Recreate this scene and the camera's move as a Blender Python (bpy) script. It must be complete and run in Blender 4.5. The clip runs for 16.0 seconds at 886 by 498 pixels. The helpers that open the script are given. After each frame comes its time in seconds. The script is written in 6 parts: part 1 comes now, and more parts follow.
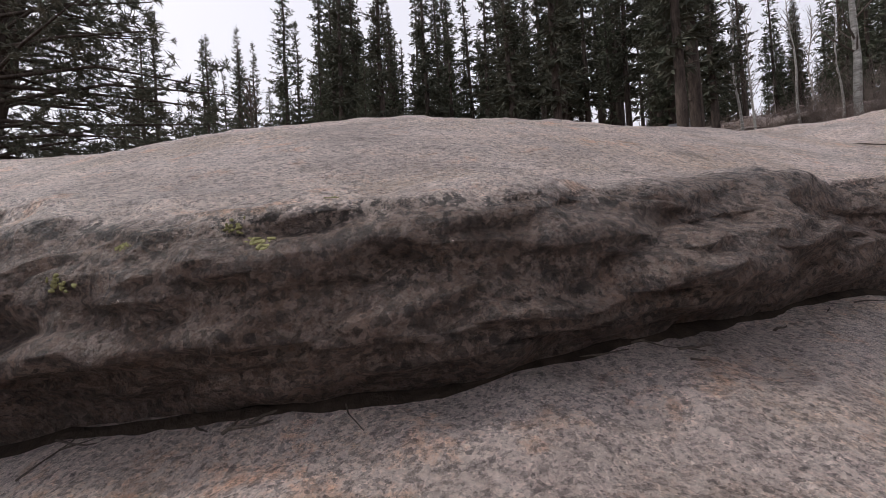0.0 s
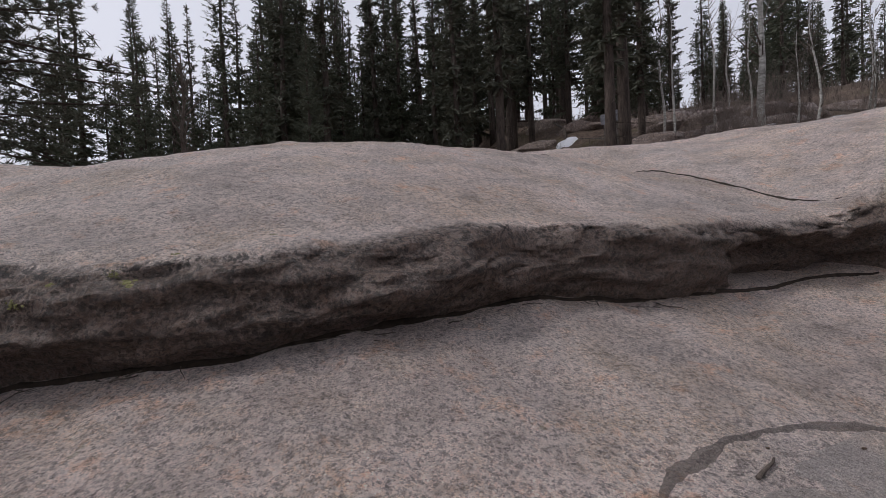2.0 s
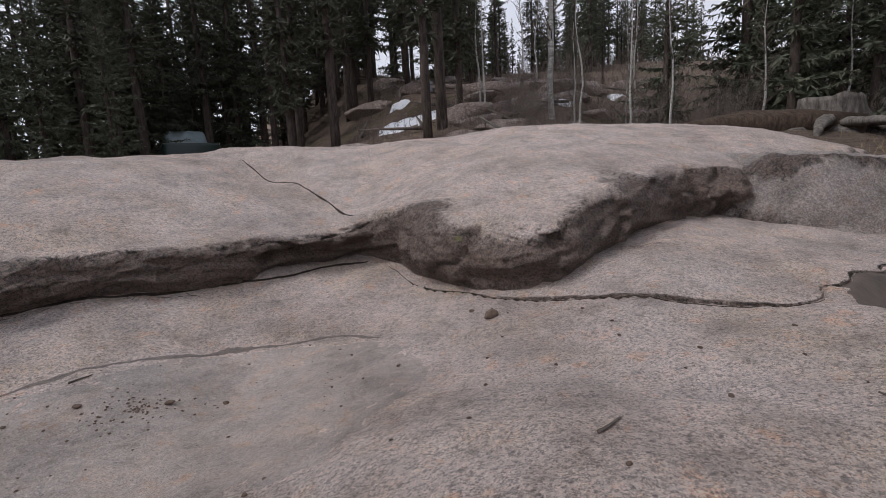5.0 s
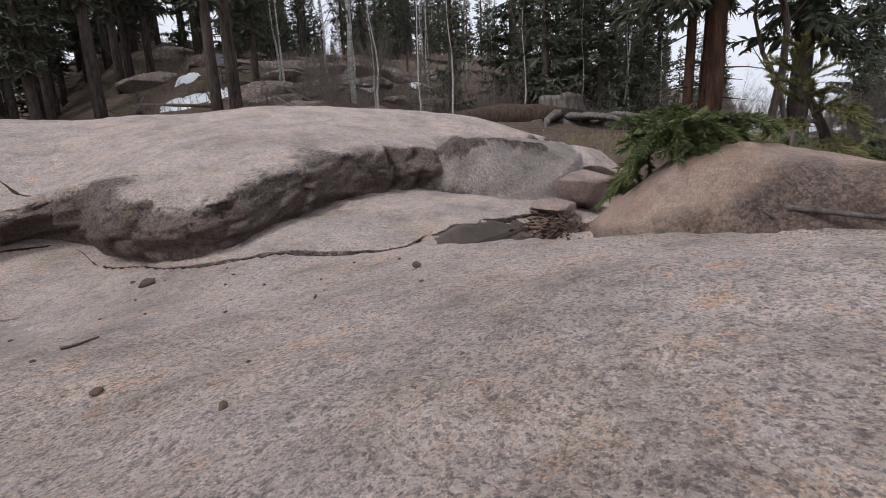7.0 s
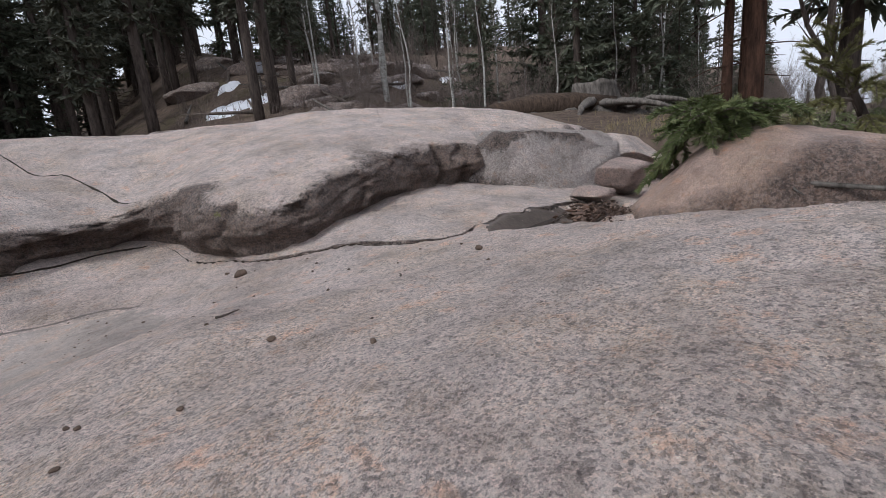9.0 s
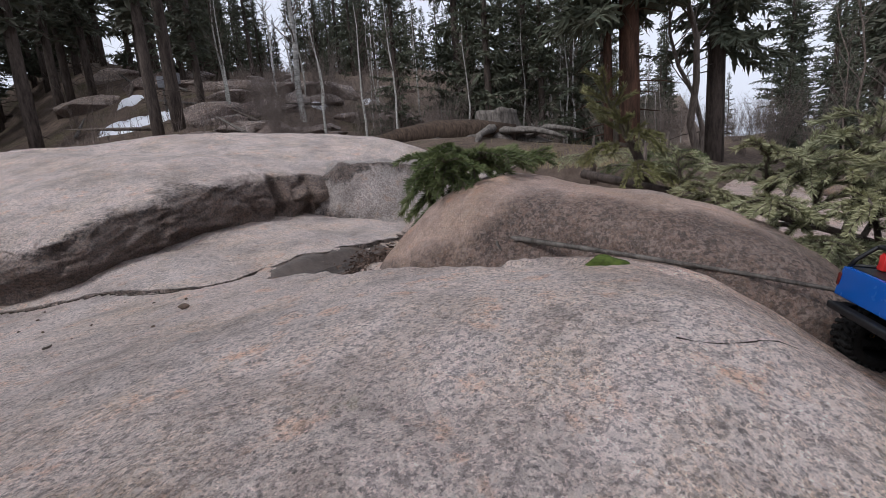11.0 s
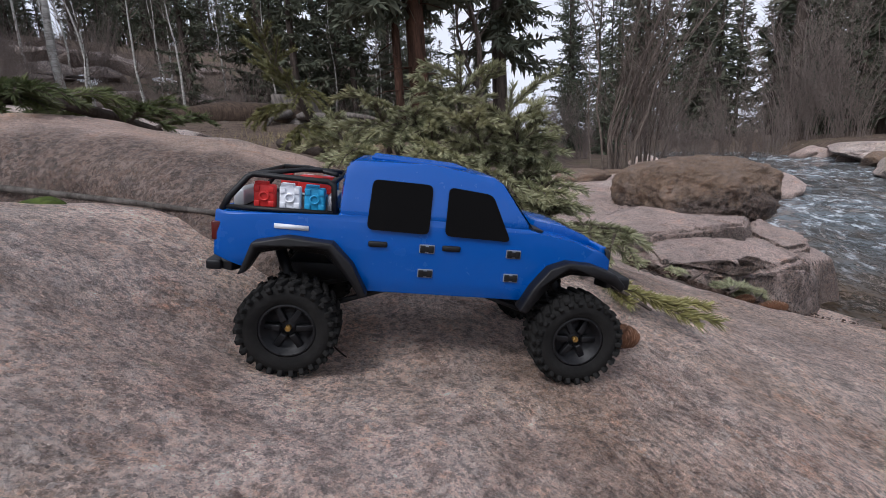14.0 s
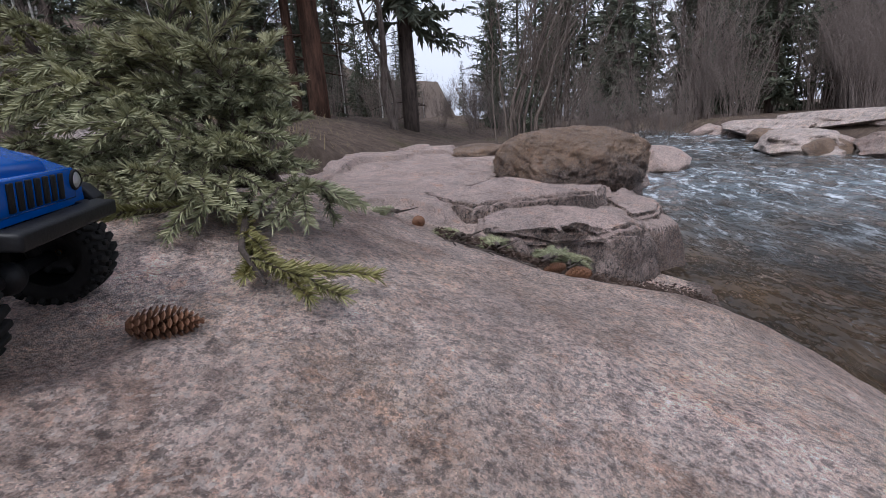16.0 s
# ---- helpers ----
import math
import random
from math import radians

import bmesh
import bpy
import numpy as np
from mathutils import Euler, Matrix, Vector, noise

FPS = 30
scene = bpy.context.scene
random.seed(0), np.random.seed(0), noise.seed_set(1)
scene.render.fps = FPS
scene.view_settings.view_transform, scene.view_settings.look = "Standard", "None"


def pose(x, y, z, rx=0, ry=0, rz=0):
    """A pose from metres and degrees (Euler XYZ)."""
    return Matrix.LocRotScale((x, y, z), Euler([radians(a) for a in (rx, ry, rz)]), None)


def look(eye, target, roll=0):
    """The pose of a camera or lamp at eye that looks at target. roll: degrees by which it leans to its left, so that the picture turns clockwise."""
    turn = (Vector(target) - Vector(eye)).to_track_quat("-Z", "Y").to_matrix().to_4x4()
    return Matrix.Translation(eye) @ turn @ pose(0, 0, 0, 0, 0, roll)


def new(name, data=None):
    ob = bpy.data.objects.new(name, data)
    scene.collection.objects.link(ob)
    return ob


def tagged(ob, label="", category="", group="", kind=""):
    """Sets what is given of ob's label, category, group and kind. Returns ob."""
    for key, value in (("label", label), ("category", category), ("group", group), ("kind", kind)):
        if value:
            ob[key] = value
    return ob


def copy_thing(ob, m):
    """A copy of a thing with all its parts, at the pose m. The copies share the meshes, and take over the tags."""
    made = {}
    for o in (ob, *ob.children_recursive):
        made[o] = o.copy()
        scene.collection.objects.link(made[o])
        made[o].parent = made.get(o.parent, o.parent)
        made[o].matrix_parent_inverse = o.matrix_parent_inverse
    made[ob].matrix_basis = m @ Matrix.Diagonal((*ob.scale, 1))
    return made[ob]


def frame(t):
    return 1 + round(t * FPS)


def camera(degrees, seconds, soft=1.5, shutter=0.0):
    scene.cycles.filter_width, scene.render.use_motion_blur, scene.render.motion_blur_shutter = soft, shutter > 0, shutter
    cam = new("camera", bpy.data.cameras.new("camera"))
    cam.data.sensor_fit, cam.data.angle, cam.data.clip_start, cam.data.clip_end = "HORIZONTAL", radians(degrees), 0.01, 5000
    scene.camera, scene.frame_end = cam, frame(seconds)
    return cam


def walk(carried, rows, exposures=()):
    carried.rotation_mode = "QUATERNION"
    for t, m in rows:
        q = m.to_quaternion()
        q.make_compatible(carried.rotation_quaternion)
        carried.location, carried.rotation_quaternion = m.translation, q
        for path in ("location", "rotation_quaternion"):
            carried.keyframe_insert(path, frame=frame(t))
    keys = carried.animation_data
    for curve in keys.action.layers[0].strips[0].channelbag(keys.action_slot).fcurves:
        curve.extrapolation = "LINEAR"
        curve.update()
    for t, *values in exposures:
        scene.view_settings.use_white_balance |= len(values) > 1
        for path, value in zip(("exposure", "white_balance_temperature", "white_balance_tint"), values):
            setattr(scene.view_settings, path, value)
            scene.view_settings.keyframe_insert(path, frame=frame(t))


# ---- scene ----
# camera and its walk
cam = camera(89.7, 16.0, soft=0.6)
PATH = [
    (0.0, pose(-0.000, -0.001, 0.779, 91.51, 3.45, 0.03)),
    (0.5, pose(0.062, -0.074, 0.783, 90.38, 3.99, -2.31)),
    (1.0, pose(0.114, -0.178, 0.776, 89.02, 4.48, -4.33)),
    (1.5, pose(0.174, -0.266, 0.792, 87.96, 4.10, -5.82)),
    (2.0, pose(0.233, -0.332, 0.846, 88.20, 2.61, -6.27)),
    (2.5, pose(0.284, -0.441, 0.861, 87.73, 1.96, -7.22)),
    (3.0, pose(0.323, -0.586, 0.864, 86.34, 2.39, -8.79)),
    (3.2, pose(0.349, -0.641, 0.879, 85.72, 2.30, -9.55)),
    (5.3, pose(1.284, -1.330, 1.059, 80.92, 3.43, -24.76)),
    (5.5, pose(1.410, -1.336, 1.066, 81.47, 4.11, -26.38)),
    (6.0, pose(1.549, -1.459, 1.109, 81.01, 4.67, -35.70)),
    (6.5, pose(1.545, -1.685, 1.075, 79.36, 3.14, -41.90)),
    (7.0, pose(1.458, -1.777, 0.985, 78.33, 2.55, -44.15)),
    (7.5, pose(1.335, -1.840, 0.929, 77.14, 2.91, -42.06)),
    (8.0, pose(1.202, -1.815, 0.934, 76.60, 4.12, -40.01)),
    (8.2, pose(1.200, -1.786, 0.950, 76.62, 5.02, -39.93)),
    (10.3, pose(1.581, -2.097, 1.021, 79.48, 3.54, -42.55)),
    (10.5, pose(1.618, -2.130, 1.023, 79.11, 3.55, -44.20)),
    (11.0, pose(1.772, -2.182, 1.026, 79.52, 4.51, -47.90)),
    (11.5, pose(1.863, -2.256, 1.030, 79.98, 3.68, -50.33)),
    (12.0, pose(1.929, -2.336, 1.011, 78.62, 3.12, -56.64)),
    (12.5, pose(2.052, -2.453, 0.988, 79.06, 2.60, -62.08)),
    (13.0, pose(2.191, -2.566, 0.942, 79.03, 1.92, -65.97)),
    (13.5, pose(2.238, -2.629, 0.886, 78.97, 3.27, -67.96)),
    (14.0, pose(2.222, -2.645, 0.861, 77.78, 3.26, -67.59)),
    (14.5, pose(2.307, -2.701, 0.846, 77.30, 3.16, -67.48)),
    (15.0, pose(2.385, -2.825, 0.790, 76.99, 3.94, -68.82)),
    (15.5, pose(2.466, -2.991, 0.740, 76.01, 4.33, -71.16)),
    (16.0, pose(2.540, -3.027, 0.759, 75.03, 3.37, -75.55)),
]
EXPOSURES = [(0.0, 0.20, 6600, 15), (1.5, -0.10, 6450, 14), (3.0, -0.20, 6250, 13), (5.5, 0.06, 6350, 11.5), (6.5, 0.16, 6400, 10),
             (8.0, 0.24, 6150, 9), (10.5, 0.20, 6100, 11), (13.0, 0.24, 6150, 12), (16.0, 0.28, 5850, 12.5)]
walk(cam, PATH, EXPOSURES)

# ---- light ----
world = bpy.data.worlds.new("overcast sky")
scene.world = world
world.use_nodes = True
wn = world.node_tree.nodes
sky = wn.new("ShaderNodeTexSky")
sky.sky_type = "NISHITA"
sky.sun_disc = False
sky.sun_elevation, sky.sun_rotation = radians(52), radians(-77)
sky.dust_density, sky.air_density = 4.0, 1.2
grey = wn.new("ShaderNodeHueSaturation")
grey.inputs["Saturation"].default_value = 0.10
cloud = wn.new("ShaderNodeMix")
cloud.data_type = "RGBA"
cloud.inputs[0].default_value = 0.55
cloud.inputs[7].default_value = (8.3, 8.6, 9.7, 1)
world.node_tree.links.new(sky.outputs[0], grey.inputs["Color"])
world.node_tree.links.new(grey.outputs[0], cloud.inputs[6])
world.node_tree.links.new(cloud.outputs[2], wn["Background"].inputs[0])
wn["Background"].inputs[1].default_value = 0.114
sun = new("sun", bpy.data.lights.new("sun", "SUN"))
sun.data.energy, sun.data.angle, sun.data.color = 1.5, radians(14), (1.0, 0.97, 0.93)
sun.matrix_world = look((-7, 1, 12), (2, -1, 0))


# ---- materials ----
class Nodes:
    """A short way to wire one procedural material."""

    def __init__(self, name, rough=0.8, metal=0.0):
        self.mat = bpy.data.materials.new(name)
        self.mat.use_nodes = True
        self.tree = self.mat.node_tree
        self.bsdf = self.tree.nodes["Principled BSDF"]
        self.bsdf.inputs["Roughness"].default_value = rough
        self.bsdf.inputs["Metallic"].default_value = metal
        self.bsdf.inputs["Specular IOR Level"].default_value = 0.15 if rough >= 0.8 else 0.35
        self.where = self.tree.nodes.new("ShaderNodeTexCoord").outputs["Object"]

    def put(self, socket, value):
        if isinstance(value, bpy.types.NodeSocket):
            self.tree.links.new(value, socket)
        elif isinstance(value, tuple):
            socket.default_value = (*value, 1) if len(value) == 3 else value
        else:
            socket.default_value = value

    def noise(self, scale, detail=4.0, rough=0.6, stretch=None):
        n = self.tree.nodes.new("ShaderNodeTexNoise")
        n.inputs["Scale"].default_value, n.inputs["Detail"].default_value, n.inputs["Roughness"].default_value = scale, detail, rough
        where = self.where
        if stretch:
            m = self.tree.nodes.new("ShaderNodeMapping")
            m.inputs["Scale"].default_value = stretch
            self.tree.links.new(where, m.inputs[0])
            where = m.outputs[0]
        self.tree.links.new(where, n.inputs["Vector"])
        return n.outputs["Fac"]

    def warp(self, scale, amount):
        """Shifts the place of the textures that follow by a small noise."""
        self.home = self.where
        t = self.tree.nodes.new("ShaderNodeTexNoise")
        t.inputs["Scale"].default_value, t.inputs["Detail"].default_value = scale, 3
        self.tree.links.new(self.where, t.inputs["Vector"])
        s, a = self.tree.nodes.new("ShaderNodeVectorMath"), self.tree.nodes.new("ShaderNodeVectorMath")
        s.operation, a.operation = "SCALE", "ADD"
        s.inputs["Scale"].default_value = amount
        self.tree.links.new(t.outputs["Color"], s.inputs[0])
        self.tree.links.new(self.where, a.inputs[0])
        self.tree.links.new(s.outputs[0], a.inputs[1])
        self.where = a.outputs[0]

    def plain_place(self):
        self.where = self.home

    def cells(self, scale, out="Color"):
        n = self.tree.nodes.new("ShaderNodeTexVoronoi")
        n.inputs["Scale"].default_value = scale
        self.tree.links.new(self.where, n.inputs["Vector"])
        if out == "Color":
            s = self.tree.nodes.new("ShaderNodeSeparateColor")
            self.tree.links.new(n.outputs["Color"], s.inputs[0])
            return s.outputs[0]
        return n.outputs[out]

    def ramp(self, fac, *stops, flat=False):
        n = self.tree.nodes.new("ShaderNodeValToRGB")
        n.color_ramp.interpolation = "CONSTANT" if flat else "LINEAR"
        while len(n.color_ramp.elements) < len(stops):
            n.color_ramp.elements.new(0.5)
        for e, (at, c) in zip(n.color_ramp.elements, stops):
            e.position = at
            e.color = (*c, 1) if isinstance(c, tuple) else (c, c, c, 1)
        self.put(n.inputs[0], fac)
        return n.outputs[0]

    def mix(self, fac, a, b, kind="MIX"):
        n = self.tree.nodes.new("ShaderNodeMix")
        n.data_type, n.blend_type = "RGBA", kind
        self.put(n.inputs[0], fac)
        self.put(n.inputs[6], a)
        self.put(n.inputs[7], b)
        return n.outputs[2]

    def math(self, kind, a, b):
        n = self.tree.nodes.new("ShaderNodeMath")
        n.operation = kind
        self.put(n.inputs[0], a)
        self.put(n.inputs[1], b)
        return n.outputs[0]

    def attr(self, name):
        n = self.tree.nodes.new("ShaderNodeAttribute")
        n.attribute_name = name
        return n.outputs["Fac"]

    def each(self):
        return self.tree.nodes.new("ShaderNodeObjectInfo").outputs["Random"]

    def island(self):
        return self.tree.nodes.new("ShaderNodeNewGeometry").outputs["Random Per Island"]

    def bump(self, height, distance=0.01, strength=1.0):
        n = self.tree.nodes.new("ShaderNodeBump")
        n.inputs["Distance"].default_value, n.inputs["Strength"].default_value = distance, strength
        self.put(n.inputs["Height"], height)
        old = self.bsdf.inputs["Normal"].links
        if old:
            self.tree.links.new(old[0].from_socket, n.inputs["Normal"])
        self.tree.links.new(n.outputs[0], self.bsdf.inputs["Normal"])

    def done(self, colour=None, rough=None):
        if colour is not None:
            self.put(self.bsdf.inputs["Base Color"], colour)
        if rough is not None:
            self.put(self.bsdf.inputs["Roughness"], rough)
        return self.mat


def granite(name, pale, pink, tan, stain=(0.105, 0.068, 0.052), amount=1.0, bright=(0.80, 0.69, 0.63), relief=1.0, grain=1.0, mottle=1.7):
    """Speckled granite: grains, stains and painted-in shade by a vertex attribute, wet streaks, fine relief."""
    n = Nodes(name, 0.75)
    n.bsdf.inputs["Specular IOR Level"].default_value = 0.48
    base = n.mix(n.ramp(n.noise(1.7, 3), (0.35, 0.0), (0.65, 1.0)), pale, pink)
    base = n.mix(n.ramp(n.noise(3.7, 5, 0.7), (0.45, 0.0), (0.62, 0.9)), base, tan)
    base = n.mix(n.ramp(n.noise(8.5, 5, 0.7), (0.54, 0.0), (0.70, 0.5)), base, (0.56, 0.38, 0.26))
    base = n.mix(n.ramp(n.noise(5.1, 6, 0.75), (0.53, 0.0), (0.68, 0.5)), base, (0.34, 0.32, 0.32))
    base = n.mix(n.ramp(n.noise(2.6, 7, 0.75), (0.51, 0.0), (0.66, 0.30)), base, (0.34, 0.27, 0.23))
    base = n.mix(n.ramp(n.noise(14, 7, 0.74), (0.53, 0.0), (0.62, 0.26)), base, (0.30, 0.22, 0.18))
    base = n.mix(n.ramp(n.noise(16, 6, 0.72, (1.0, 1.3, 1)), (0.56, 0.0), (0.66, 0.6)), base, bright)
    n.warp(60, 0.02)
    pale_grain = n.ramp(n.noise(170, 5, 0.75), (0.505, 0.0), (0.56, 1.0))
    base = n.mix(n.math("MULTIPLY", pale_grain, 0.45 * grain), base, bright)
    n.plain_place()
    grey_grain = n.ramp(n.noise(210, 4, 0.68), (0.53, 0.0), (0.56, 1.0))
    base = n.mix(n.math("MULTIPLY", grey_grain, 0.40 * grain), base, (0.25, 0.205, 0.19))
    black_grain = n.ramp(n.noise(250, 4, 0.66), (0.58, 0.0), (0.60, 1.0))
    base = n.mix(n.math("MULTIPLY", black_grain, 0.50 * grain), base, (0.070, 0.058, 0.055))
    n.warp(120, 0.007)
    crystal = n.cells(330)
    base = n.mix(n.ramp(crystal, (0.0, 0.60 * grain), (0.05, 0.42 * grain), (0.11, 0.0), flat=True), base, (0.10, 0.084, 0.08))
    base = n.mix(n.ramp(crystal, (0.0, 0.0), (0.85, 0.6 * grain), flat=True), base, bright)
    n.plain_place()
    fine_grain = n.ramp(n.cells(560), (0.0, 0.50), (0.14, 0.98), (0.55, 1.22), (0.82, 1.50), flat=True)
    base = n.mix(0.62, base, fine_grain, "MULTIPLY")
    n.warp(110, 0.009)
    grains = n.cells(215)
    base = n.mix(n.ramp(grains, (0.0, 0.42 * grain), (0.07, 0.32 * grain), (0.16, 0.16 * grain), (0.26, 0.0), flat=True), base, (0.14, 0.112, 0.105))
    base = n.mix(n.ramp(grains, (0.0, 0.0), (0.70, 0.30 * grain), (0.86, 0.60 * grain), flat=True), base, bright)
    n.plain_place()
    base = n.mix(n.ramp(n.noise(92, 4, 0.7), (0.565, 0.0), (0.60, 0.55 * grain)), base, (0.17, 0.135, 0.125))
    base = n.mix(n.ramp(n.noise(103, 4, 0.7), (0.555, 0.0), (0.59, 0.55 * grain)), base, bright)
    base = n.mix(n.ramp(n.noise(26, 7, 0.78), (0.57, 0.0), (0.66, 0.28)), base, (0.20, 0.155, 0.14))
    base = n.mix(n.ramp(n.noise(11, 6, 0.7), (0.54, 0.0), (0.75, 0.28)), base, (0.22, 0.19, 0.175))
    tone = n.ramp(n.noise(4.2, 7, 0.72), (0.34, (0.76, 0.74, 0.73)), (0.46, (1.03, 1.02, 1.01)), (0.60, (1.28, 1.27, 1.27)))
    base = n.mix(1.0, base, tone, "MULTIPLY")
    tone = n.ramp(n.noise(13, 7, 0.75), (0.37, (0.76, 0.74, 0.72)), (0.46, (1.0, 1.0, 1.0)), (0.56, (1.0, 1.0, 1.0)), (0.66, (1.15, 0.95, 0.80)))
    base = n.mix(1.0, base, tone, "MULTIPLY")
    ruddy = n.mix(n.ramp(n.noise(11, 8, 0.75), (0.40, 0.0), (0.60, 1.0)), (0.56, 0.43, 0.37), (0.40, 0.27, 0.205))
    ruddy = n.mix(n.ramp(n.noise(6.3, 6, 0.7), (0.54, 0.0), (0.68, 0.8)), ruddy, (0.47, 0.285, 0.185))
    ruddy = n.mix(n.ramp(n.noise(24, 7, 0.8), (0.53, 0.0), (0.64, 0.6)), ruddy, (0.26, 0.185, 0.15))
    ruddy = n.mix(n.ramp(n.noise(33, 6, 0.8), (0.56, 0.0), (0.66, 0.8)), ruddy, (0.70, 0.60, 0.55))
    ruddy = n.mix(n.ramp(n.noise(120, 5, 0.78), (0.555, 0.0), (0.59, 0.6)), ruddy, (0.10, 0.078, 0.07))
    ruddy = n.mix(n.ramp(n.noise(150, 5, 0.78), (0.53, 0.0), (0.57, 0.7)), ruddy, (0.80, 0.69, 0.62))
    tint = n.ramp(n.noise(7.5, 8, 0.75), (0.36, (0.84, 0.68, 0.58)), (0.45, (1.0, 0.94, 0.90)), (0.54, (1.06, 1.04, 1.03)), (0.62, (1.30, 1.28, 1.27)))
    tinted = n.mix(0.22, n.mix(1.0, base, tint, "MULTIPLY"), ruddy)
    tinted = n.mix(n.ramp(n.noise(95, 4, 0.7), (0.555, 0.0), (0.585, 0.62)), tinted, (0.13, 0.105, 0.095))
    tinted = n.mix(n.ramp(n.noise(105, 4, 0.7), (0.56, 0.0), (0.59, 0.60)), tinted, (0.82, 0.73, 0.68))
    tinted = n.mix(1.0, tinted, n.ramp(n.noise(38, 7, 0.8), (0.38, (0.50, 0.46, 0.44)), (0.47, (0.98, 0.96, 0.95)), (0.56, (1.12, 1.10, 1.08)), (0.64, (1.45, 1.42, 1.40))), "MULTIPLY")
    tinted = n.mix(1.0, tinted, n.ramp(n.noise(2.9, 5, 0.6), (0.36, (0.78, 0.72, 0.68)), (0.50, (1.05, 1.03, 1.02)), (0.64, (1.28, 1.26, 1.25))), "MULTIPLY")
    base = n.mix(n.math("MULTIPLY", n.attr("iron"), n.ramp(n.noise(3.1, 5, 0.6), (0.30, 0.70), (0.60, 1.0))), base, tinted)
    # mask of stains, wet streaks and painted shade, broken up by noise
    wet = n.math("ADD", n.attr("darkening"), n.math("MULTIPLY", n.math("SUBTRACT", n.noise(9, 8, 0.8), 0.5), mottle))
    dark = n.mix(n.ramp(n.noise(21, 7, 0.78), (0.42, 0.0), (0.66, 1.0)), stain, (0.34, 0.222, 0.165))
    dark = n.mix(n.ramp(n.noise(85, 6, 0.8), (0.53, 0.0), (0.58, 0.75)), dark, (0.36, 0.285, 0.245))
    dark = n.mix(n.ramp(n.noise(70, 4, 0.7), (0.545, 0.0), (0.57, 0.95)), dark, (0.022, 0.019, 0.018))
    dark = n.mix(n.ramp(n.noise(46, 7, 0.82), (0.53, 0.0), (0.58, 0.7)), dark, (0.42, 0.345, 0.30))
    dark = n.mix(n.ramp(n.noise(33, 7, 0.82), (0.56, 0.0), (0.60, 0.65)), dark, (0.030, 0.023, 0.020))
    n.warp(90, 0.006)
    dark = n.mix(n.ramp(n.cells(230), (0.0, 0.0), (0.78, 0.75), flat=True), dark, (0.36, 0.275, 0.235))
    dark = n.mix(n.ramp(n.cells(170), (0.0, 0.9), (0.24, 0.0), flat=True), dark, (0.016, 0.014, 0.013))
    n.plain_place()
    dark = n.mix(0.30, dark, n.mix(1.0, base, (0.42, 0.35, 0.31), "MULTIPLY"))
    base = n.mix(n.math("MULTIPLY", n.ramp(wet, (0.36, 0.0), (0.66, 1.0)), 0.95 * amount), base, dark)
    lip = n.ramp(n.math("ADD", n.attr("darkening"), n.math("MULTIPLY", n.math("SUBTRACT", n.noise(7, 5, 0.7), 0.5), 0.9)), (0.34, 0.0), (0.50, 1.0), (0.66, 1.0), (0.95, 0.35))
    crust = n.ramp(n.noise(62, 6, 0.8), (0.51, 0.0), (0.545, 1.0))
    base = n.mix(n.math("MULTIPLY", n.math("MULTIPLY", crust, lip), 0.85 * amount * grain), base, (0.022, 0.019, 0.018))
    pale_crust = n.ramp(n.noise(95, 5, 0.8), (0.56, 0.0), (0.59, 1.0))
    base = n.mix(n.math("MULTIPLY", n.math("MULTIPLY", pale_crust, lip), 0.55 * amount * grain), base, (0.42, 0.35, 0.31))
    spots = n.ramp(n.noise(19, 2), (0.74, 0.0), (0.78, 1.0))
    base = n.mix(n.math("MULTIPLY", spots, 0.35), base, (0.20, 0.19, 0.07))
    n.bump(n.noise(13, 9, 0.78), 0.085 * relief, 0.8)
    n.bump(n.math("MULTIPLY", n.noise(34, 7, 0.8), n.attr("iron")), 0.060, 0.9)
    n.bump(n.noise(70, 6, 0.78), 0.025, 0.9)
    n.bump(n.noise(210, 4, 0.7), 0.010, 1.0)
    return n.done(base, n.ramp(n.noise(6, 4), (0.3, 0.36), (0.7, 0.66)))


GRANITE = granite("pink granite", (0.68, 0.58, 0.545), (0.70, 0.55, 0.495), (0.70, 0.53, 0.40))
RED_GRANITE = granite("reddish granite", (0.48, 0.365, 0.325), (0.49, 0.34, 0.29), (0.46, 0.345, 0.295), bright=(0.68, 0.54, 0.48))
SCAR = granite("freshly broken grey granite", (0.35, 0.30, 0.28), (0.37, 0.30, 0.275), (0.34, 0.27, 0.23), bright=(0.68, 0.62, 0.58), relief=1.6)
BROWN_GRANITE = granite("brown river granite", (0.20, 0.135, 0.092), (0.23, 0.145, 0.092), (0.17, 0.11, 0.07), (0.030, 0.024, 0.020), bright=(0.31, 0.20, 0.12))
SMOOTH_GRANITE = granite("water worn tan granite", (0.45, 0.325, 0.275), (0.47, 0.325, 0.265), (0.42, 0.28, 0.20), (0.080, 0.048, 0.032), bright=(0.60, 0.47, 0.39), relief=0.22, grain=0.35, mottle=0.6)


def plain(name, colour, rough=0.6, metal=0.0, vary=0.25, scale=30.0, relief=0.002, specular=None):
    """One coat of colour with mottling and fine relief."""
    n = Nodes(name, rough, metal)
    f = n.ramp(n.noise(scale, 5), (0.3, 1.0 - vary), (0.7, 1.0 + vary))
    if relief:
        n.bump(n.noise(scale * 3, 4), relief, 0.6)
    if specular is not None:
        n.bsdf.inputs["Specular IOR Level"].default_value = specular
    return n.done(n.mix(1.0, colour, f, "MULTIPLY"))


